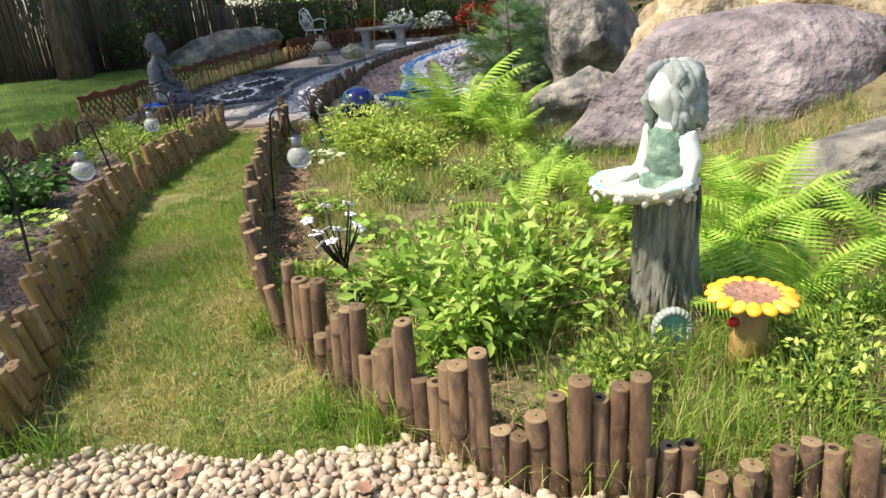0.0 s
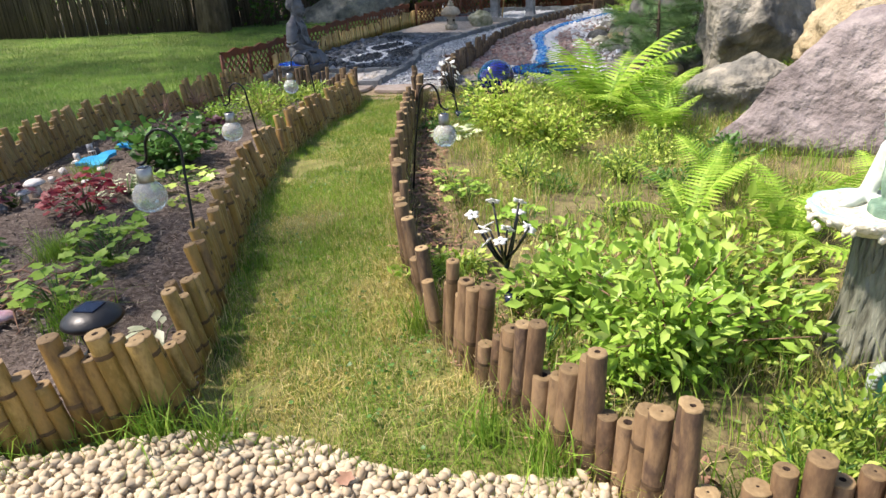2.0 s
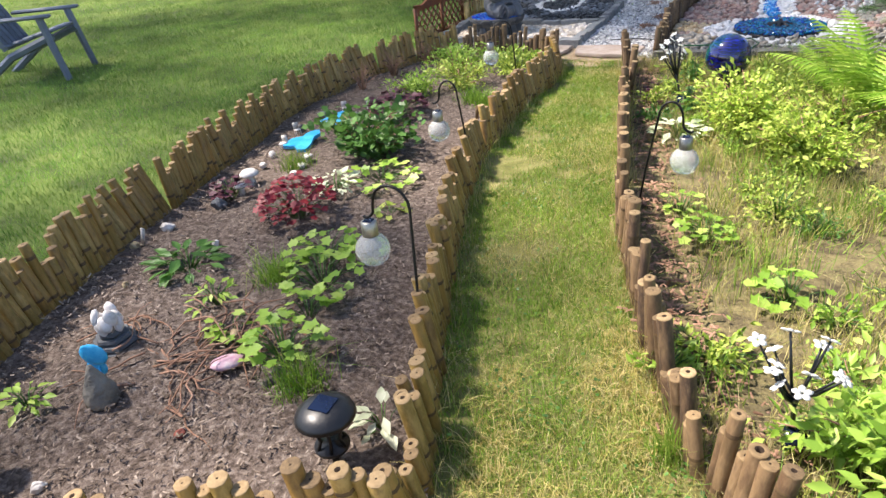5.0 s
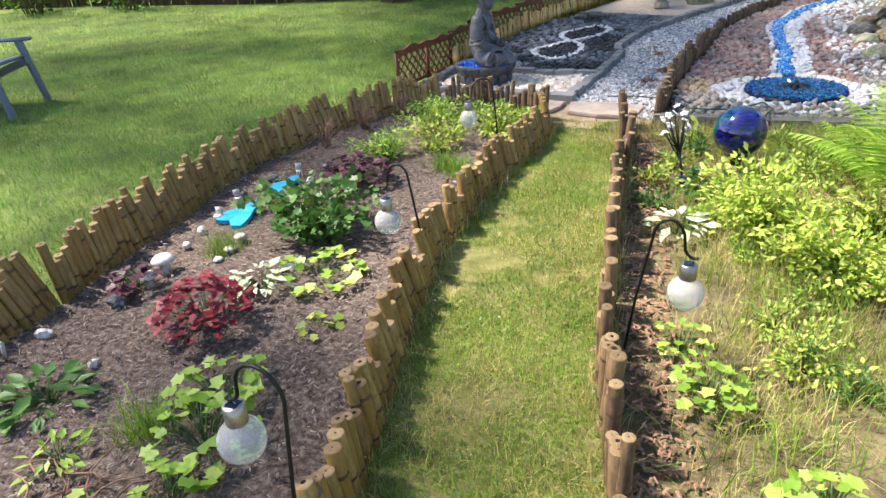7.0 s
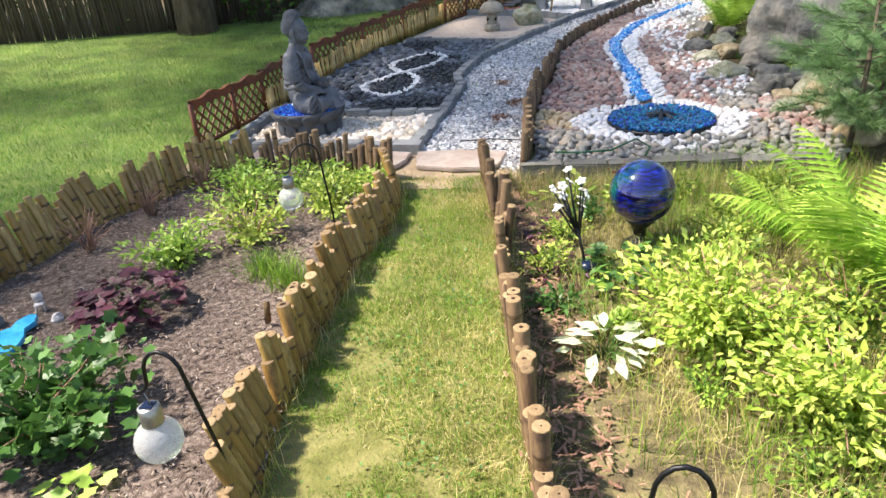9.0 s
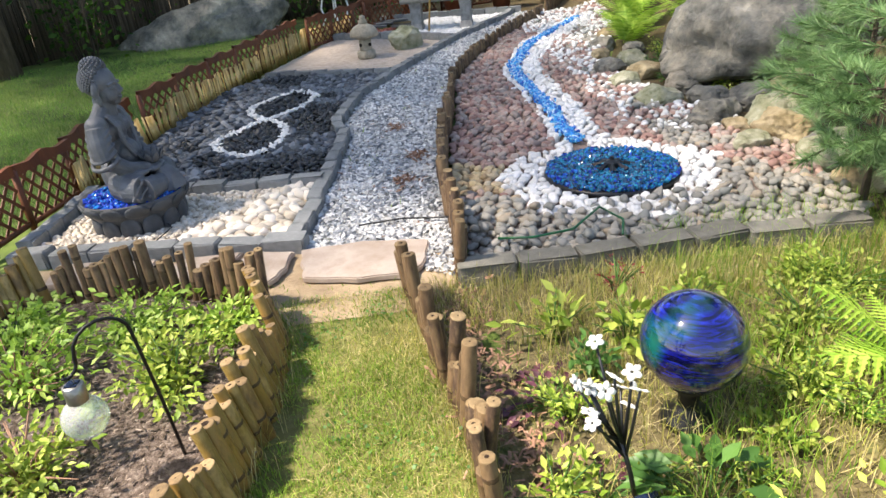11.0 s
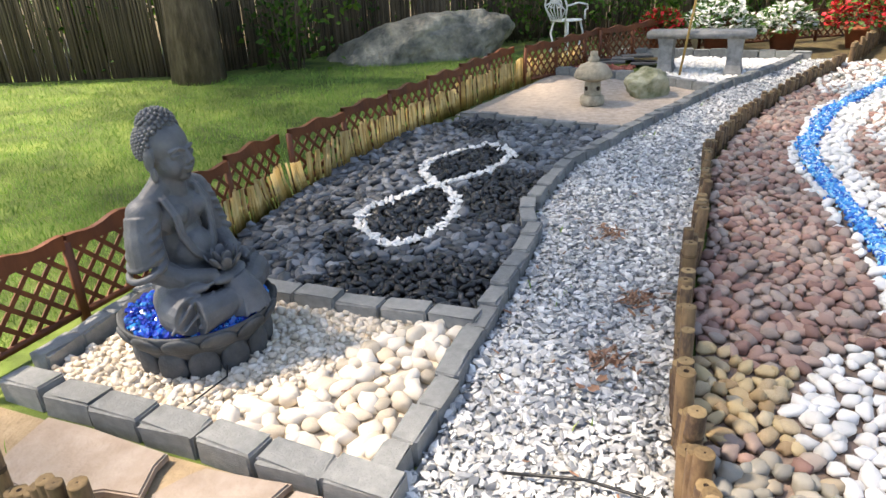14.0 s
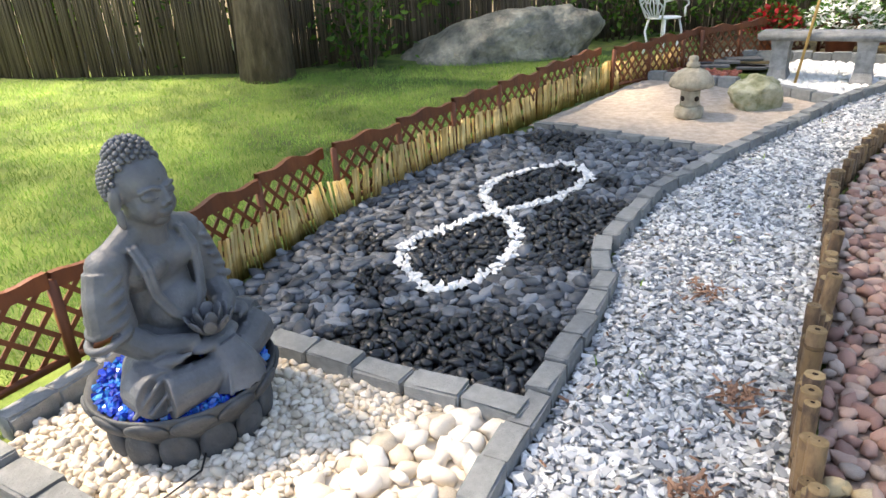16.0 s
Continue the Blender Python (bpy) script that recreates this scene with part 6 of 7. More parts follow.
def rosette(name, x, y, r, h, n, size, mat, label, shape=LOBED, cat="plant"):
    """Stalked broad leaves from one crown."""
    z = float(gz(x, y)) + 0.01
    t = thing(name, x, y, z, 0, label, cat)
    a, q = rng.uniform(0, 2 * np.pi, n), np.sqrt(rng.uniform(0.03, 1, n))
    P = np.column_stack([r * q * np.cos(a), r * q * np.sin(a), h * (1 - 0.55 * q ** 2) * rng.uniform(0.6, 1.05, n)])
    bm = bmesh.new()
    for p in P[:40]:
        limb(bm, [(p[0] * 0.1, p[1] * 0.1, -0.01), (p[0] * 0.6, p[1] * 0.6, p[2] * 0.8), p], 0.0016, 4)
    tagged(part("stalk", bm, M["leaf_dark"], t), kind="stuff")
    D = np.column_stack([np.cos(a), np.sin(a), rng.uniform(-0.4, 0.3, n)])
    if size > 0.03 and n <= 60:
        V0, F0 = shape
        for i in range(n):
            V, F = leafage(shape, P[i:i + 1], D[i:i + 1], rng.uniform(0.7, 1.2, 1) * size, 1.0, 0.3)
            child("leaf", mesh_np("leaf", V, F, M[mat]), t)
    else:
        V, F = leafage(shape, P, D, rng.uniform(0.7, 1.2, n) * size, 1.0, 0.3)
        tagged(child("foliage", mesh_np("foliage", V, F, M[mat]), t), kind="stuff")
    return t


def frond_mesh(seed):
    """A fern frond one metre long, arching, with leaflets on both sides that are toothed themselves."""
    rr = random.Random(seed)
    V, F = [], []
    def spine(u):
        return np.array([u * 0.92, 0.03 * math.sin(u * 3 + seed), 0.62 * u - 0.58 * u * u])
    prev = None
    for i in range(15):
        p = spine(i / 14)
        w = 0.006 * (1 - 0.8 * i / 14)
        b = len(V)
        V += [p + (0, w, 0), p - (0, w, 0)]
        if i:
            F += [(b - 2, b - 1, b + 1), (b - 2, b + 1, b)]
    n = 20
    for i in range(n):
        u = 0.12 + 0.88 * i / n
        L = 0.24 * math.sin(math.pi * min(1, 0.14 + u * 0.9)) ** 0.8 * rr.uniform(0.9, 1.1) + 0.01
        p, d = spine(u), spine(min(1, u + 0.03)) - spine(u)
        d = d / np.linalg.norm(d)
        for s in (1, -1):
            dr = np.array([0.35 * d[0], s * 0.93, 0.35 * d[2] - 0.12 - 0.1 * rr.random()])
            dr /= np.linalg.norm(dr)
            m, b = 9, len(V)
            for j in range(m + 1):
                ww = 0.024 * (1 - 0.85 * j / m) * (1.0 if j % 2 else 0.5)
                c = p + dr * L * (j / m) - np.array([0, 0, 0.12]) * L * (j / m) ** 2
                V += [c + d * ww, c - np.array([0, 0, 0.004]), c - d * ww]
                if j:
                    q = b + 3 * j
                    F += [(q - 3, q - 2, q), (q - 2, q + 1, q), (q - 2, q - 1, q + 1), (q - 1, q + 2, q + 1)]
    return mesh_np("frond", np.array(V), np.array(F), M["fern"], smooth=False)


FRONDS = [frond_mesh(s) for s in range(4)]


def fern(x, y, n, L, label, z=None, lo=18, hi=58, face=None):
    z = float(gz(x, y)) if z is None else z
    t = thing("fern", x, y, z, 0, label, "fern", "ferns")
    for k in range(n):
        s = L * random.uniform(0.75, 1.15)
        a = 360 * k / n + random.uniform(-15, 15) if face is None else face + random.uniform(-75, 75)
        child("frond", random.choice(FRONDS), t, pose(0, 0, 0.01, 0, 0, a) @ pose(0.02, 0, 0, random.gauss(0, 12), -random.uniform(lo, hi), 0) @ Matrix.Diagonal((s, s, s, 1)))


random.seed(11)
bush("shrub", 0.13, 1.78, 0.38, 0.38, 1700, 0.05, "leaf", "leafy light-green shrub spilling behind bamboo edging", stems=30)
bush("shrub", -0.12, 2.05, 0.28, 0.3, 800, 0.048, "leaf", "leafy light-green shrub beside the solar flower", stems=18)
bush("shrub", 0.38, 2.2, 0.32, 0.32, 850, 0.05, "leaf_yellow", "yellow-green leafy shrub before the boulder", stems=18)
bush("shrub", -0.42, 4.5, 0.36, 0.42, 3300, 0.036, "leaf_yellow", "bushy yellow-green spirea in the fern bed", stems=30)
bush("shrub", -0.15, 4.1, 0.3, 0.34, 2000, 0.038, "leaf_yellow", "yellow-green spirea with pointed leaves", stems=22)
bush("shrub", 0.05, 4.6, 0.32, 0.32, 900, 0.034, "leaf_yellow", "loose yellow-green shrub by the large fern", stems=18)
for x, y, n, L in ((0.22, 4.95, 12, 0.8), (0.55, 4.5, 8, 0.5), (0.12, 5.35, 7, 0.42), (0.65, 5.2, 7, 0.5)):
    fern(x, y, n, L, "large bright green fern in dry grass")
for x, y, n, L in ((0.98, 2.15, 8, 0.46), (1.3, 2.4, 8, 0.5), (1.05, 1.75, 6, 0.42), (1.5, 1.95, 7, 0.42), (1.42, 1.35, 6, 0.38), (0.72, 2.6, 7, 0.42), (0.4, 2.8, 7, 0.38), (1.25, 2.95, 7, 0.42), (1.2, 1.0, 6, 0.32), (0.6, 3.25, 6, 0.36)):
    fern(x, y, n, L, "bright green lady fern round the stone maiden")
for x, y, n, L in ((1.05, 10.8, 12, 0.55), (1.3, 11.4, 12, 0.6), (1.5, 12.1, 12, 0.6), (1.7, 10.6, 11, 0.6), (1.9, 11.4, 11, 0.6)):
    fern(x, y, n, L, "dense green fern beside the dry stream")
for x, y in ((1.8, 9.9), (2.3, 9.5), (2.2, 8.7)):
    fern(x, y, 10, 0.5, "green fern growing above the grey boulder", z=0.95)
for x, y, r, h in ((1.1, 8.7, 0.16, 0.1), (1.2, 9.0, 0.2, 0.14), (0.95, 9.35, 0.15, 0.1), (1.35, 8.2, 0.18, 0.14), (1.5, 7.8, 0.22, 0.2), (1.1, 9.8, 0.2, 0.16), (1.2, 10.2, 0.2, 0.2), (1.4, 7.2, 0.2, 0.2)):
    bush("bank_weed", x, y, r, h, 420, 0.024, random.choice(("leaf_dark", "leaf_yellow")), "low mossy green weed between bank rocks", "plant", stems=16, low=0.1)
fern(0.93, 1.74, 7, 0.36, "bright green lady fern against the stone trunk", lo=8, hi=40)
fern(2.9, 3.5, 8, 0.4, "green fern under the mauve boulder")

# left bed
rosette("coral_bells", -2.72, 4.6, 0.2, 0.2, 190, 0.055, "leaf_purple", "dark purple-leaved coral bells in mulch")
rosette("coral_bells", -2.5, 2.98, 0.19, 0.22, 190, 0.042, "leaf_red", "crimson-leaved coral bells in mulch")
rosette("coral_bells", -3.05, 3.12, 0.1, 0.12, 40, 0.05, "leaf_purple", "small purple coral bells beside toadstools")
bush("peony", -2.58, 3.86, 0.33, 0.34, 950, 0.046, "leaf_dark", "dark green leafy peony clump in mulch", "plant", LOBED, stems=30)
rosette("bramble", -2.3, 3.5, 0.2, 0.08, 34, 0.06, "leaf", "low light-green trailing leaves in mulch")
rosette("hosta", -2.5, 3.33, 0.13, 0.1, 60, 0.06, "leaf_pale", "small variegated hosta with cream leaves", LEAF)
rosette("primrose", -2.72, 2.4, 0.14, 0.09, 50, 0.08, "leaf_dark", "dark green rosette plant in mulch", LEAF)
for x, y, r, h, n in ((-1.88, 1.95, 0.13, 0.2, 34), (-2.02, 2.42, 0.16, 0.16, 40), (-2.12, 2.62, 0.16, 0.14, 34), (-1.95, 2.2, 0.1, 0.1, 16), (-2.2, 2.05, 0.08, 0.08, 12)):
    rosette("columbine", x, y, r, h, n, 0.055, "leaf", "light-green scalloped columbine leaves above mulch")
rosette("seedling", -1.4, 1.76, 0.07, 0.1, 14, 0.06, "leaf_pale", "pale green seedling behind bamboo edging", LEAF)
rosette("seedling", -2.62, 1.5, 0.09, 0.07, 26, 0.05, "leaf", "small green seedling in mulch", LEAF)
rosette("seedling", -2.4, 2.2, 0.09, 0.09, 24, 0.05, "leaf", "small green seedling in mulch", LEAF)
rosette("seedling", -2.05, 3.1, 0.08, 0.06, 12, 0.045, "leaf_yellow", "small yellow-green seedling in mulch")
for x, y, r, h, mt in ((-2.78, 5.1, 0.24, 0.24, "leaf"), (-2.5, 5.35, 0.28, 0.26, "leaf_yellow"), (-2.2, 5.75, 0.26, 0.22, "leaf_yellow"), (-2.75, 5.8, 0.28, 0.26, "leaf"), (-2.45, 6.12, 0.3, 0.18, "leaf"), (-2.95, 6.15, 0.24, 0.2, "leaf"), (-2.1, 6.1, 0.18, 0.14, "leaf")):
    bush("ground_cover", x, y, r, h, 700, 0.038, mt, "feathery yellow-green ground cover in mulch", "plant", stems=20)
for x, y in ((-3.3, 5.7), (-3.35, 5.2), (-3.15, 6.1)):
    bush("dry_weed", x, y, 0.16, 0.3, 240, 0.014, "twig", "reddish-brown dry weed beside the edging", "plant", stems=16)

# right bed, small plants
rosette("hosta", -0.66, 4.98, 0.16, 0.14, 56, 0.085, "leaf_dark", "green hosta below the gazing ball", LEAF)
rosette("hosta", -0.8, 4.42, 0.13, 0.1, 40, 0.08, "leaf_pale", "cream variegated hosta by bamboo edging", LEAF)
rosette("columbine", -0.58, 3.16, 0.12, 0.12, 36, 0.045, "leaf", "light-green columbine in dry soil")
rosette("columbine", -0.7, 3.42, 0.1, 0.1, 26, 0.04, "leaf", "light-green columbine in dry soil")
rosette("columbine", -0.28, 2.75, 0.12, 0.12, 30, 0.05, "leaf", "light-green columbine in dry soil")
bush("sapling", -0.86, 5.8, 0.16, 0.2, 60, 0.06, "leaf_yellow", "yellow-green seedling shrub by path end", "plant", stems=9)
bush("sapling", -0.62, 5.72, 0.14, 0.22, 50, 0.06, "leaf_yellow", "yellow-green seedling shrub behind gazing ball", "plant", stems=9)
rosette("bugleweed", -0.95, 5.45, 0.16, 0.05, 60, 0.04, "leaf_purple", "low dark purple bugleweed on soil", LEAF)
rosette("bugleweed", -0.9, 5.05, 0.14, 0.05, 50, 0.04, "leaf_purple", "low dark purple bugleweed on soil", LEAF)
bush("astilbe", -0.55, 6.05, 0.1, 0.2, 120, 0.018, "leaf_red", "dark red feathery astilbe by concrete blocks", "plant", stems=12)
for x, y, r in ((0.0, 5.7, 0.24), (0.25, 5.9, 0.22), (-0.2, 5.35, 0.2), (0.2, 3.5, 0.24), (0.45, 3.9, 0.24), (-0.3, 3.4, 0.2), (0.85, 1.25, 0.18), (1.0, 1.45, 0.18), (0.45, 1.4, 0.14), (0.3, 1.25, 0.12)):
    bush("weed", x, y, r, 0.2, 520, 0.026, "leaf_yellow", "fine-leaved yellow-green weed in dry grass", "plant", stems=18)

spots = spread([(-0.75, 2.4), (-0.3, 1.6), (0.1, 1.25), (0.9, 1.1), (1.5, 1.6), (1.3, 3.1), (0.8, 3.6), (0.85, 6.1), (-1.0, 6.1), (-1.05, 5.0), (-0.8, 3.6)], 0.34, 0.5)
for i, (x, y) in enumerate(spots.tolist()):
    if math.hypot(x - 0.66, y - 1.7) < 0.22 or math.hypot(x + 0.57, y - 5.32) < 0.25 or math.hypot(x - 0.77, y - 1.42) < 0.2:
        continue
    if x < 0.35 and 2.5 < y < 4.1 and random.random() < 0.7:
        continue
    bush("weed", x, y, random.uniform(0.09, 0.17), random.uniform(0.08, 0.2), random.randint(120, 260), random.choice((0.018, 0.026, 0.034)), random.choice(("leaf_yellow", "leaf", "leaf_yellow", "leaf_dark")), "small leafy weed growing in dry grass", "plant", stems=12, low=0.3)

# potted flowers behind the bench
for x, y, r, mt, lab in ((-0.45, 14.55, 0.42, "flower", "white"), (0.3, 14.6, 0.34, "flower", "white"), (1.15, 14.75, 0.42, "redflower", "red"), (1.75, 15.0, 0.4, "redflower", "red"), (-1.1, 14.6, 0.3, "redflower", "red")):
    z = float(gz(x, y))
    pot = thing("flower_pot", x, y, z, 0, "terracotta pot full of %s bedding flowers" % lab, "potted plant", "pots of bedding flowers")
    bm = bmesh.new()
    lathe(bm, [(0.12, 0.0), (0.16, 0.2), (0.175, 0.2), (0.175, 0.24), (0.15, 0.24), (0.14, 0.2), (0.001, 0.2)], 24)
    part("pot", bm, M["terracotta"], pot)
    n = 420
    d = rng.normal(0, 1, (n, 3))
    d[:, 2] = np.abs(d[:, 2])
    d /= np.linalg.norm(d, axis=1)[:, None]
    P = np.array([0, 0, 0.25]) + d * np.array([r, r, r * 0.95]) * rng.uniform(0.7, 1.05, n)[:, None]
    V, F = leafage(LEAF, P * 0.93, d + rng.normal(0, 0.6, (n, 3)), rng.uniform(0.06, 0.1, n))
    child("foliage", mesh_np("foliage", V, F, M["leaf_dark"]), pot)
    disc = (np.array([(0, 0, 0.15)] + [(math.cos(2 * math.pi * k / 10) * (1 if k % 2 else 0.7), math.sin(2 * math.pi * k / 10) * (1 if k % 2 else 0.7), 0) for k in range(10)]), np.array([(0, k + 1, (k + 1) % 10 + 1) for k in range(10)]))
    V, F = strew([disc], P, rng.uniform(0.025, 0.042, n), 0.7)
    tagged(child("blossom", mesh_np("blossom", V, F, M[mt], smooth=False), pot), kind="stuff")


# ---- pine sapling with soft needles ----
def pine(x, y, h, label):
    z = float(gz(x, y))
    t = thing("white_pine", x, y, z, 0, label, "pine")
    bm = bmesh.new()
    limb(bm, [(0, 0, -0.05), (0.02, 0.01, h * 0.5), (0, 0, h)], [0.02, 0.015, 0.006], 8)
    tips = []
    for k in range(30):
        a, zz = random.uniform(0, 6.283), h * random.uniform(0.15, 0.95)
        L = 0.52 * (1 - 0.45 * zz / h) * random.uniform(0.7, 1.1)
        p0 = Vector((0, 0, zz))
        for j in range(4):
            aa = a + random.uniform(-0.5, 0.5)
            s = p0 + Vector((math.cos(a), math.sin(a), 0.25)) * L * 0.25 * j
            e = s + Vector((math.cos(aa), math.sin(aa), random.uniform(0.0, 0.4))) * L * 0.5
            limb(bm, [s, e], [0.005, 0.002], 4)
            tips.append((s, e))
    part("trunk", bm, M["bark"], t)
    P, D = [], []
    for s, e in tips:
        for _ in range(150):
            P.append(s.lerp(e, random.uniform(0.3, 1.0))[:])
            D.append(((e - s).normalized() + Vector([random.gauss(0, 0.55) for _ in range(3)]))[:])
    needle = (np.array([(0, 0.018, 0), (0, -0.018, 0), (1, 0, -0.1)]), np.array([(0, 1, 2)]))
    V, F = leafage(needle, np.array(P), np.array(D), rng.uniform(0.07, 0.12, len(P)), 1.0, 1.0)
    tagged(child("needle", mesh_np("needle", V, F, M["needle"], smooth=False), t), kind="stuff")


pine(0.82, 6.62, 0.95, "soft blue-green young white pine beside the stream")
pine(1.35, 7.5, 1.1, "young white pine on the bank")


# ---- grass ----
def blades(name, P, h, w, lean, mat, label, bend=True, dz=0.0):
    n = len(P)
    B = at_ground(P, dz - 0.004)
    a, b = rng.uniform(0, 2 * np.pi, n), rng.uniform(0, 2 * np.pi, n)
    H = rng.uniform(h[0], h[1], n)
    L = np.abs(rng.normal(0, lean, n)) * H
    S = np.column_stack([np.cos(a), np.sin(a), np.zeros(n)]) * (w * rng.uniform(0.6, 1.2, n))[:, None]
    T = np.column_stack([np.cos(b), np.sin(b), np.zeros(n)])
    if bend:
        mid = B + T * (L * 0.35)[:, None] + np.array([0, 0, 1]) * (H * 0.6)[:, None]
        tip = B + T * L[:, None] + np.array([0, 0, 1]) * (H * np.sqrt(np.maximum(0.15, 1 - 0.35 * (L / H) ** 2)))[:, None]
        V = np.stack([B - S, B + S, mid + S * 0.7, mid - S * 0.7, tip], 1).reshape(-1, 3)
        F = np.array([(0, 1, 2), (0, 2, 3), (3, 2, 4)])
        k = 5
    else:
        tip = B + T * L[:, None] + np.array([0, 0, 1]) * H[:, None]
        V = np.stack([B - S, B + S, tip], 1).reshape(-1, 3)
        F = np.array([(0, 1, 2)])
        k = 3
    F = (F[None] + (np.arange(n) * k)[:, None, None]).reshape(-1, 3)
    tagged(new(name, mesh_np(name, V, F, M[mat], smooth=False)), label, "grass", kind="stuff")


def thin(P, scale, cut, seed):
    """Keeps the points where a patchy field is high."""
    f = np.array([noise.fractal(Vector((p[0] * scale, p[1] * scale, seed)), 0.8, 2.0, 3) for p in P])
    return P[f + rng.normal(0, 0.18, len(P)) > cut]


P = thin(rain(PATH_GRASS, 220000), 1.6, -0.1, 3)
blades("path_grass", P, (0.012, 0.042), 0.0013, 0.9, "blade", "short green grass on the path")
P = thin(rain(PATH_GRASS, 130000), 2.0, -0.05, 8)
blades("dry_path_grass", P, (0.012, 0.04), 0.0014, 1.2, "dryblade", "straw-coloured dry grass on the path")
P = thin(rain(PATH_GRASS, 12000), 2.4, 0.18, 41)
V, F = leafage(LOBED, at_ground(P, 0.012) + np.column_stack([np.zeros((len(P), 2)), rng.uniform(0, 0.022, len(P))]), np.column_stack([rng.normal(0, 1, (len(P), 2)), rng.uniform(-0.2, 0.3, len(P))]), rng.uniform(0.007, 0.015, len(P)), 1.0, 0.4)
tagged(new("clover", mesh_np("clover", V, F, M["leaf_dark"])), "patches of low green clover in the path grass", "clover", kind="stuff")
P = thin(rain([(-1.1, 1.4), (-0.3, 1.5), (-0.6, 2.1), (-0.8, 2.5), (-1.2, 2.3)], 16000), 2.6, -0.05, 52)
blades("dry_path_grass", P, (0.012, 0.05), 0.0016, 1.4, "straw", "trampled straw where the path meets the gravel")
edge = np.array([(x, y) for x, y, _ in along(INNER, 0.004)] + [(x, y) for x, y, _ in along(RIGHT[3:], 0.004)] * 2)
blades("edge_grass", edge + rng.normal(0, 0.035, edge.shape), (0.04, 0.13), 0.0014, 0.6, "dryblade", "long pale grass at the foot of the edging")
edge = np.array([(x, y - 0.04) for x, y, _ in along([(-2.2, 0.9), (-1.2, 1.4), (-0.5, 1.34), (-0.15, 1.34)], 0.0035)])
blades("edge_grass", edge + rng.normal(0, 0.035, edge.shape), (0.03, 0.11), 0.0017, 0.7, "blade", "green grass tufts between gravel and edging")
LAWN = [(-9.8, -1), (-5.2, -0.3), (-2.75, 0.75), (-2.95, 1.3), (-3.07, 1.75), (-3.24, 2.3), (-3.39, 3.0), (-3.52, 3.67), (-3.67, 4.6), (-3.62, 5.5), (-3.35, 6.25), (-3.0, 6.6), (-3.65, 6.9), (-3.66, 7.7), (-3.62, 8.9), (-3.46, 9.5), (-3.13, 10.85), (-2.85, 12.0), (-1.9, 13.7), (-2.6, 14.6), (-4.8, 13.6), (-6.3, 12.3), (-9.3, 11.3), (-14, 10.6), (-14, 3)]
P = rain(LAWN, 620000)
d = np.hypot(P[:, 0] + 2, P[:, 1] - 5)
P = P[rng.random(len(P)) < np.clip(4.5 / d, 0.35, 1)]
blades("lawn_grass", P, (0.02, 0.05), 0.0026, 0.7, "lawnblade", "thick green mown lawn", False)
P = thin(rain(BED_RIGHT, 130000), 1.5, -0.12, 21)
P = P[P[:, 0] < 2.2]
EDGE = np.array([(x, y) for x, y, _ in along(RIGHT, 0.05)])


def clear_strip(P):
    """Thins the grass over the bare, littered soil just inside the edging."""
    d = np.array([np.min(np.hypot(EDGE[:, 0] - p[0], EDGE[:, 1] - p[1])) for p in P])
    return P[(P[:, 1] < 2.3) | (d > 0.16 + 0.3 * rng.random(len(P)))]


P = clear_strip(P)
blades("wild_grass", P, (0.04, 0.13), 0.0015, 0.8, "dryblade", "dry yellow-green wild grass of the fern bed")
P = thin(rain(BED_RIGHT, 60000), 1.9, 0.05, 33)
P = clear_strip(P[P[:, 0] < 2.2])
blades("wild_grass", P, (0.06, 0.2), 0.0018, 0.7, "blade", "long green wild grass of the fern bed")
P = thin(rain([(0.15, 1.2), (0.5, 1.06), (1.4, 0.98), (1.7, 1.7), (0.95, 1.65), (0.5, 1.62)], 6500), 2.5, -0.1, 12)
blades("wild_grass", P, (0.07, 0.2), 0.0018, 0.9, "blade", "long green grass behind the short edging")
P = rain([(-1.3, 5.9), (0.9, 5.9), (0.9, 6.3), (-1.3, 6.3)], 5000)
blades("wild_grass", P, (0.03, 0.12), 0.0016, 0.7, "dryblade", "grass tufts before the concrete blocks")
P = rain([(-0.4, 6.4), (0.9, 6.4), (0.9, 6.75), (-0.1, 6.6)], 900)
blades("wild_grass", P, (0.05, 0.16), 0.0016, 0.9, "blade", "grass tufts between river stones")
for x, y in ((-2.25, 2.4), (-1.75, 1.85), (-2.3, 5.0), (-2.15, 4.9), (-2.9, 3.55)):
    P = rng.normal(0, 0.045, (260, 2)) + (x, y)
    blades("grass_tuft", P, (0.08, 0.18), 0.0018, 0.6, "blade", "green grass tuft growing in mulch")
P = rng.uniform((-3.2, 6.15), (-1.3, 6.75), (900, 2))
blades("weed_tuft", thin(P, 3, 0.1, 4), (0.015, 0.05), 0.002, 0.8, "blade", "small weeds on bare earth")
P = thin(rain(PATH_GRAVEL, 900), 3.5, 0.3, 9)
blades("weed_tuft", P, (0.02, 0.06), 0.004, 0.7, "leaf", "small weeds sprouting in marble chips", dz=0.01)
# wood chips on the mulch
P = rain(LEFT_BED, 26000)
CH = [(np.array([(-1, -0.3, 0), (1, -0.22, 0), (0.9, 0.28, 0.05), (-0.9, 0.25, 0.05), (0, 0, 0.16)]), np.array([(0, 1, 4), (1, 2, 4), (2, 3, 4), (3, 0, 4)]))]
V, F = strew(CH, at_ground(P, 0.018) + np.column_stack([np.zeros((len(P), 2)), rng.uniform(0, 0.022, len(P))]), rng.uniform(0.004, 0.013, len(P)), 0.5)
tagged(new("wood_chips", mesh_np("wood_chips", V, F, M["chip"], smooth=False)), "shredded brown bark chips over the bed", "mulch", kind="stuff")
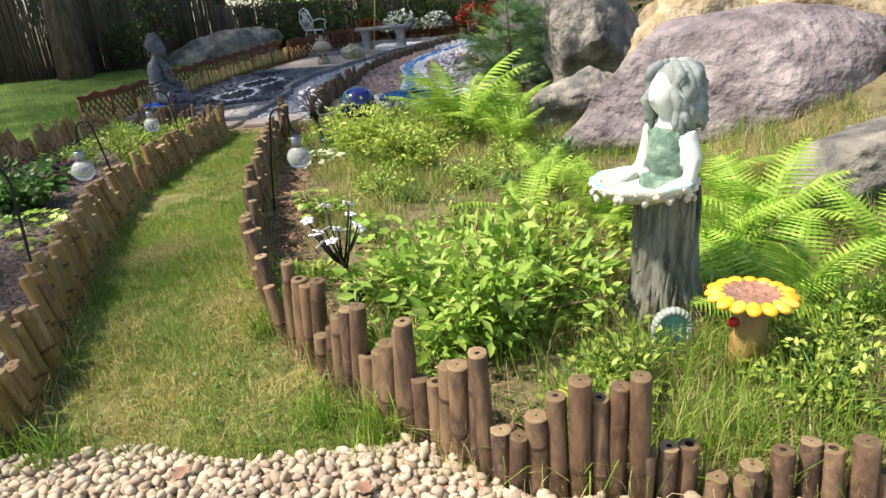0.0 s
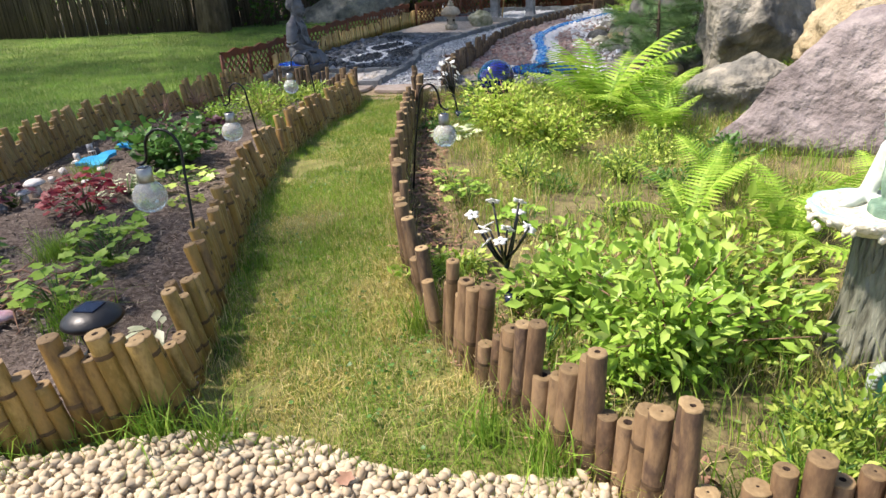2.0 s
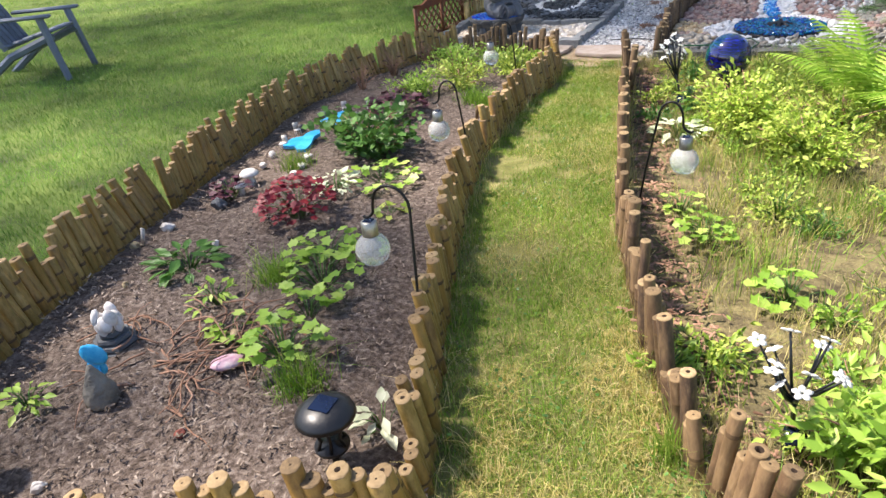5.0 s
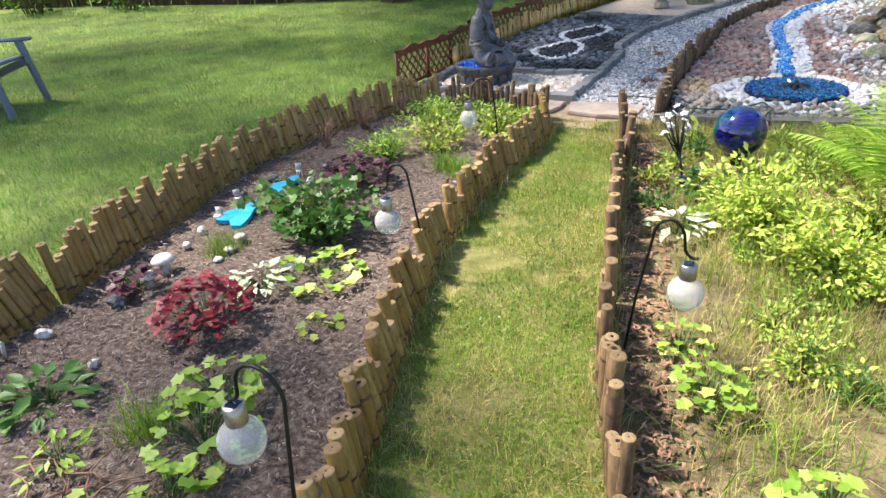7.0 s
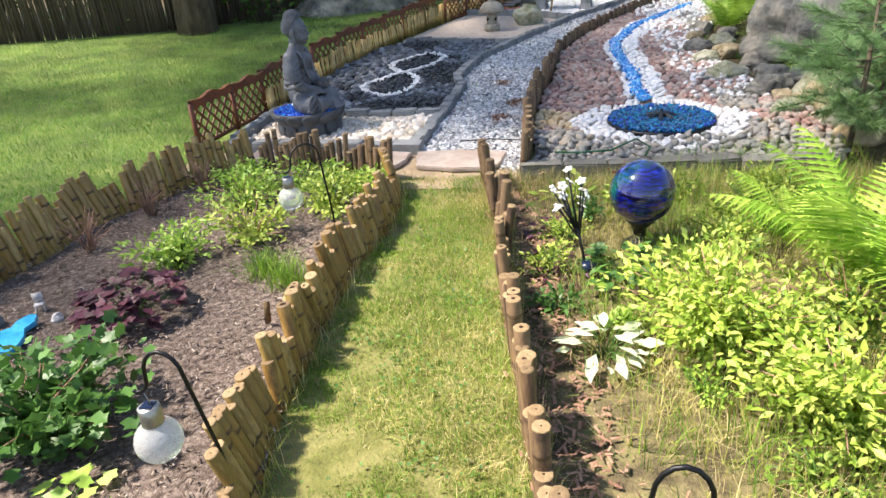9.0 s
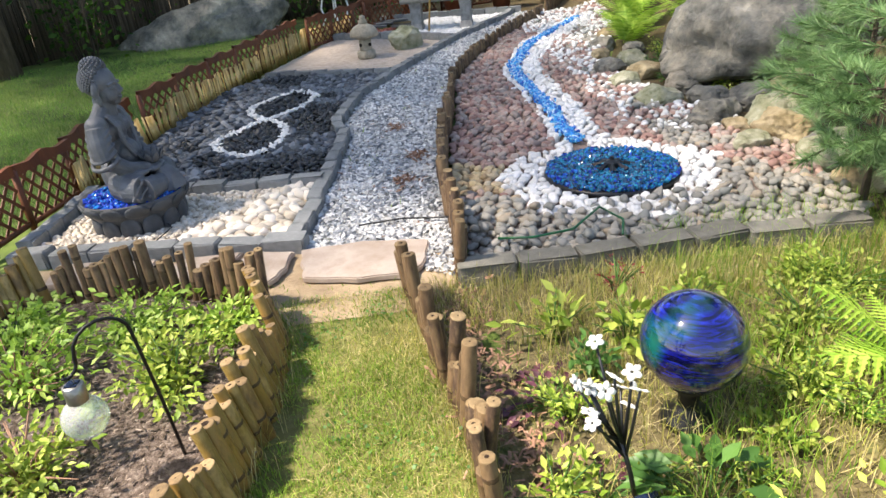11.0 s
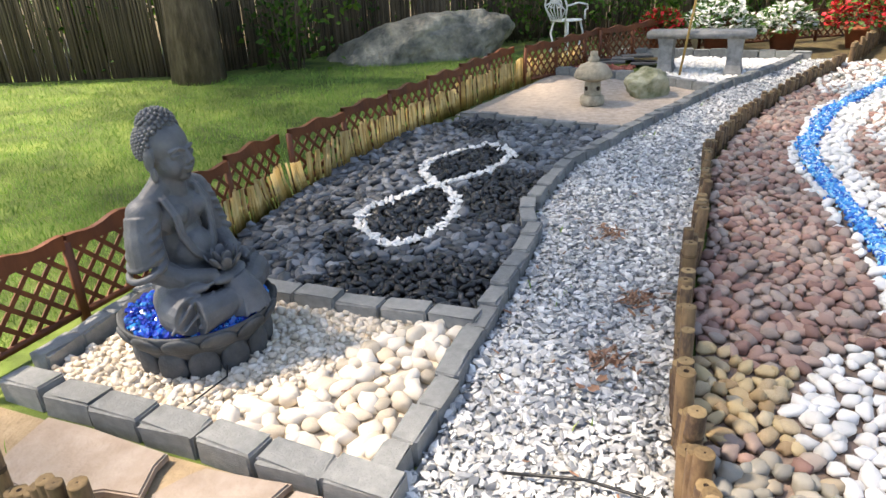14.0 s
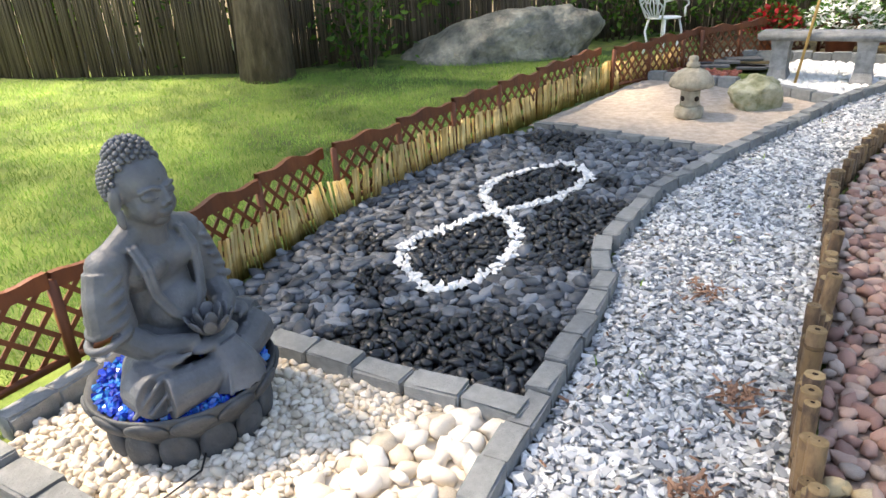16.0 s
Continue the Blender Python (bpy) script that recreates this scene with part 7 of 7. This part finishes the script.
# leaf litter on the marble chips and under the edging of the fern bed
P = thin(rain(PATH_GRAVEL, 1500), 2.6, 0.12, 15)
Q = np.array([(x + 0.14, y) for x, y, _ in along(RIGHT[5:], 0.002)])
P = np.concatenate([P, Q + rng.normal(0, 0.07, Q.shape)])
V, F = strew(CH, at_ground(P, 0.024), rng.uniform(0.006, 0.02, len(P)), 0.5)
tagged(new("leaf_litter", mesh_np("leaf_litter", V, F, M["twig"], smooth=False)), "small brown scraps of leaf and bark", "leaf litter", kind="stuff")
for x, y in ((-1.38, 7.62), (-1.28, 8.1), (-1.42, 8.75)):
    P = rng.normal(0, 0.045, (60, 2)) + (x, y)
    V, F = strew(CH, at_ground(P, 0.03) + np.column_stack([np.zeros((60, 2)), rng.uniform(0, 0.015, 60)]), rng.uniform(0.01, 0.026, 60), 0.8)
    tagged(new("leaf_heap", mesh_np("leaf_heap", V, F, M["twig"], smooth=False)), "small heap of dry brown leaves on marble chips", "leaf litter", kind="stuff")
for x, y in ((-1.18, 1.36), (-1.0, 1.33), (-2.1, 0.9), (-1.75, 1.1), (-0.35, 1.4), (-0.2, 1.32), (-0.6, 1.9), (-1.55, 1.2)):
    P = rng.normal(0, 0.025, (90, 2)) + (x, y)
    blades("grass_tuft", P, (0.06, 0.17), 0.0022, 0.9, "blade", "long green grass tuft at the bamboo's foot")
# fallen leaves
for i, (x, y) in enumerate(((-0.75, 1.12), (-0.65, 1.2), (-0.2, 1.1), (-1.9, 6.95), (-1.45, 7.45), (-1.4, 7.5), (-1.42, 7.42), (-1.3, 9.3), (-2.2, 7.25), (-2.85, 8.2), (-1.75, 2.05), (-1.05, 6.25))):
    V, F = leafage(LOBED, np.zeros((1, 3)), np.array([[1.0, 0, 0.1]]), np.array([0.042]), 1.0, 0.3)
    ob = new("fallen_leaf", mesh_np("fallen_leaf", V, F, M["twig"]))
    ob.matrix_basis = pose(x, y, float(gz(x, y)) + 0.035, random.uniform(-12, 12), random.uniform(-12, 12), i * 67)
    tagged(ob, "brown curled fallen leaf", "leaf", "fallen leaves")


# ---- trees ----
def tree(x, y, r, H, crowns, n, size, label, lean=(0, 0), mat="wood_leaf", seed=0):
    """Tapered trunk, limbs to each crown lump, and crowns of many leaves with gaps. crowns: (x, y, z, radius)."""
    rr = random.Random(seed)
    z = float(gz(x, y))
    t = thing("tree", x, y, z, 0, label, "tree")
    bm = bmesh.new()
    pts = [Vector((lean[0] * u * u + 0.05 * math.sin(u * 7 + seed), lean[1] * u * u, H * u - 0.1)) for u in np.linspace(0, 1, 9)]
    limb(bm, pts, [r * 1.35, r * 1.05] + [r * (1 - 0.8 * k / 8) for k in range(2, 9)], 14)
    for v in bm.verts:
        v.co += Vector((1, 1, 0)) * 0.02 * noise.noise(v.co * 4)
    part("trunk", bm, M["bark"], t)
    PP, DD = [], []
    for cx, cy, cz, cr in crowns:
        c = Vector((cx - x, cy - y, cz - z))
        s = pts[min(8, max(3, int(8 * min(1, (cz - cr * 0.5) / H))))]
        bm = bmesh.new()
        limb(bm, [s, s.lerp(c, 0.5) + Vector((0, 0, 0.3)), c], [r * 0.35, r * 0.22, r * 0.06], 8)
        for k in range(7):
            e = c + Vector((rr.gauss(0, 1), rr.gauss(0, 1), rr.gauss(0, 0.6))).normalized() * cr * 0.85
            b = s.lerp(c, rr.uniform(0.5, 1))
            limb(bm, [b, b.lerp(e, 0.5) + Vector((0, 0, 0.1 * cr)), e], [r * 0.1, r * 0.07, 0.008], 6)
        part("limb", bm, M["bark"], t)
        k = max(6, int(cr * 9))
        cl = rng.normal(0, 1, (k, 3))
        cl = cl / np.linalg.norm(cl, axis=1)[:, None] * rng.uniform(0.3, 1.0, k)[:, None] * cr * np.array([1, 1, 0.6]) + np.array(c)
        m = int(n * cr * cr / sum(q[3] ** 2 for q in crowns))
        P = cl[rng.integers(0, k, m)] + rng.normal(0, cr * 0.17, (m, 3))
        PP.append(P)
        DD.append(P - np.array(c) + rng.normal(0, cr * 0.5, (m, 3)) + np.array([0, 0, -0.3 * cr]))
    P, D = np.concatenate(PP), np.concatenate(DD)
    V, F = leafage(LEAF, P, D, rng.uniform(0.6, 1.2, len(P)) * size, 1.3, 0.6)
    child("crown", mesh_np("crown", V, F, M[mat]), t)


# Crowns of these two hang above the view, added to shade the stone garden.
tree(-6.35, 12.3, 0.24, 11, [(-7.2, 11.2, 8.5, 2.6), (-6.0, 9.0, 8.5, 2.4), (-8.2, 8.2, 9.0, 2.4), (-5.2, 13.2, 8, 2.4), (-6.6, 7.2, 8.5, 1.6), (-5.3, 6.6, 8.5, 1.7), (-4.4, 8.4, 9.0, 1.8), (-4.6, 10.6, 9.0, 1.9), (-6.2, 5.3, 8.5, 1.0)], 6800, 0.2, "tall broad tree with dark bark before the reed fence, crowns added for shade", seed=1)
tree(-10.6, 12.9, 0.3, 12, [(-10.2, 10.6, 9.0, 2.6), (-9.2, 8.4, 9.0, 2.3), (-11.5, 12.5, 9.5, 2.6), (-8.3, 6.6, 8.6, 1.4)], 5200, 0.2, "tall woodland tree behind the reed fence, crowns added for shade", seed=2)
# The next two trees stay out of view, added only to cast dappled shade.
tree(-9.5, -1.5, 0.28, 9, [(-7.2, 2.0, 7.2, 0.9), (-6.2, 1.5, 7.4, 0.6), (-6.3, 2.1, 7.5, 0.4), (-8.6, 4.6, 7.5, 1.5), (-9.8, 0.5, 7.5, 1.8)], 2200, 0.17, "unseen tree added at the lawn's side to dapple the beds", seed=3)
tree(-15.5, 4.6, 0.3, 11, [(-13.6, 7.4, 8.5, 2.2), (-12.2, 4.4, 8.5, 1.8), (-15, 4, 8.5, 2.0), (-9.6, 4.9, 8.6, 1.0)], 2800, 0.2, "unseen tree added beyond the lawn to shade the grass", seed=4)
for i, (x, y, r) in enumerate(((-3.6, 19.5, 0.2), (-8.3, 13.6, 0.2), (-4.8, 16.6, 0.16), (-1.6, 19.6, 0.22), (0.6, 20.5, 0.2), (2.6, 20.2, 0.18), (4.6, 20, 0.25), (-12.8, 13.2, 0.22), (-6.9, 15.5, 0.2), (6.2, 12.5, 0.2), (5.4, 9.5, 0.18), (-15.2, 12.5, 0.25))):
    tree(x, y, r, 10, [(x + 0.6, y, 7.5, 2.0), (x - 0.8, y + 0.5, 6.0, 1.8)], 2200, 0.2, "slender woodland tree with dark bark", seed=10 + i)


def thicket(x, y, w, d, h, n, size, mat, label, z0=0.0, foot=True):
    """A loose bush of many leaves on thin stems, uneven in outline."""
    z = float(gz(x, y))
    t = thing("woodland_shrub", x, y, z, 0, label, "shrub", "woodland shrubs")
    bm = bmesh.new()
    k = 14
    ends = []
    for _ in range(k):
        e = Vector((random.uniform(-w, w), random.uniform(-d, d), h * random.uniform(0.5, 1.1)))
        limb(bm, [(e.x * 0.4, e.y * 0.4, -0.05), (e.x * 0.7, e.y * 0.7, e.z * 0.5), e], [0.014, 0.01, 0.004], 5)
        ends.append(e[:])
    tagged(part("stem", bm, M["bark"], t), kind="stuff")
    E = np.array(ends)[rng.integers(0, k, n)]
    P = E * np.column_stack([np.ones((n, 2)), rng.uniform(0.25, 1, n)]) + rng.normal(0, 0.17, (n, 3))
    P[:, 2] = np.abs(P[:, 2])
    V, F = leafage(LEAF, P, rng.normal(0, 1, (n, 3)) + np.array([0, 0, -0.3]), rng.uniform(0.6, 1.2, n) * size, 1.2, 0.6)
    tagged(child("foliage", mesh_np("foliage", V, F, M[mat]), t), kind="stuff")


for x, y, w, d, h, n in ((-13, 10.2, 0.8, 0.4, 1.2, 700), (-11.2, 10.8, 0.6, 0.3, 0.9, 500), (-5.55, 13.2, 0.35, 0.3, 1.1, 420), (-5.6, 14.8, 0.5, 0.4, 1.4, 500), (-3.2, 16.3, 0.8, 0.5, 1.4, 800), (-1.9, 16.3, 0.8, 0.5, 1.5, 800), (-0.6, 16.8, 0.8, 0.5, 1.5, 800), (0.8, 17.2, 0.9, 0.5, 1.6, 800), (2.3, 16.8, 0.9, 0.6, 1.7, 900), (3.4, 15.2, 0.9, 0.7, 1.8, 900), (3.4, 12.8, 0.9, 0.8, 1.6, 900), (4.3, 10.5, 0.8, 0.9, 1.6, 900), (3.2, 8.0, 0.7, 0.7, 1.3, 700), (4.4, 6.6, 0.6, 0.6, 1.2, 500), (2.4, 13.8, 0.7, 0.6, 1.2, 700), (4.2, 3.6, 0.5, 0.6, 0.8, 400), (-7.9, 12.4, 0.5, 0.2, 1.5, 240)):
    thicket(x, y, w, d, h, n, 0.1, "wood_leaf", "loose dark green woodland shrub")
# Shrubs behind the fence take the leaf colour with sunlight painted in.
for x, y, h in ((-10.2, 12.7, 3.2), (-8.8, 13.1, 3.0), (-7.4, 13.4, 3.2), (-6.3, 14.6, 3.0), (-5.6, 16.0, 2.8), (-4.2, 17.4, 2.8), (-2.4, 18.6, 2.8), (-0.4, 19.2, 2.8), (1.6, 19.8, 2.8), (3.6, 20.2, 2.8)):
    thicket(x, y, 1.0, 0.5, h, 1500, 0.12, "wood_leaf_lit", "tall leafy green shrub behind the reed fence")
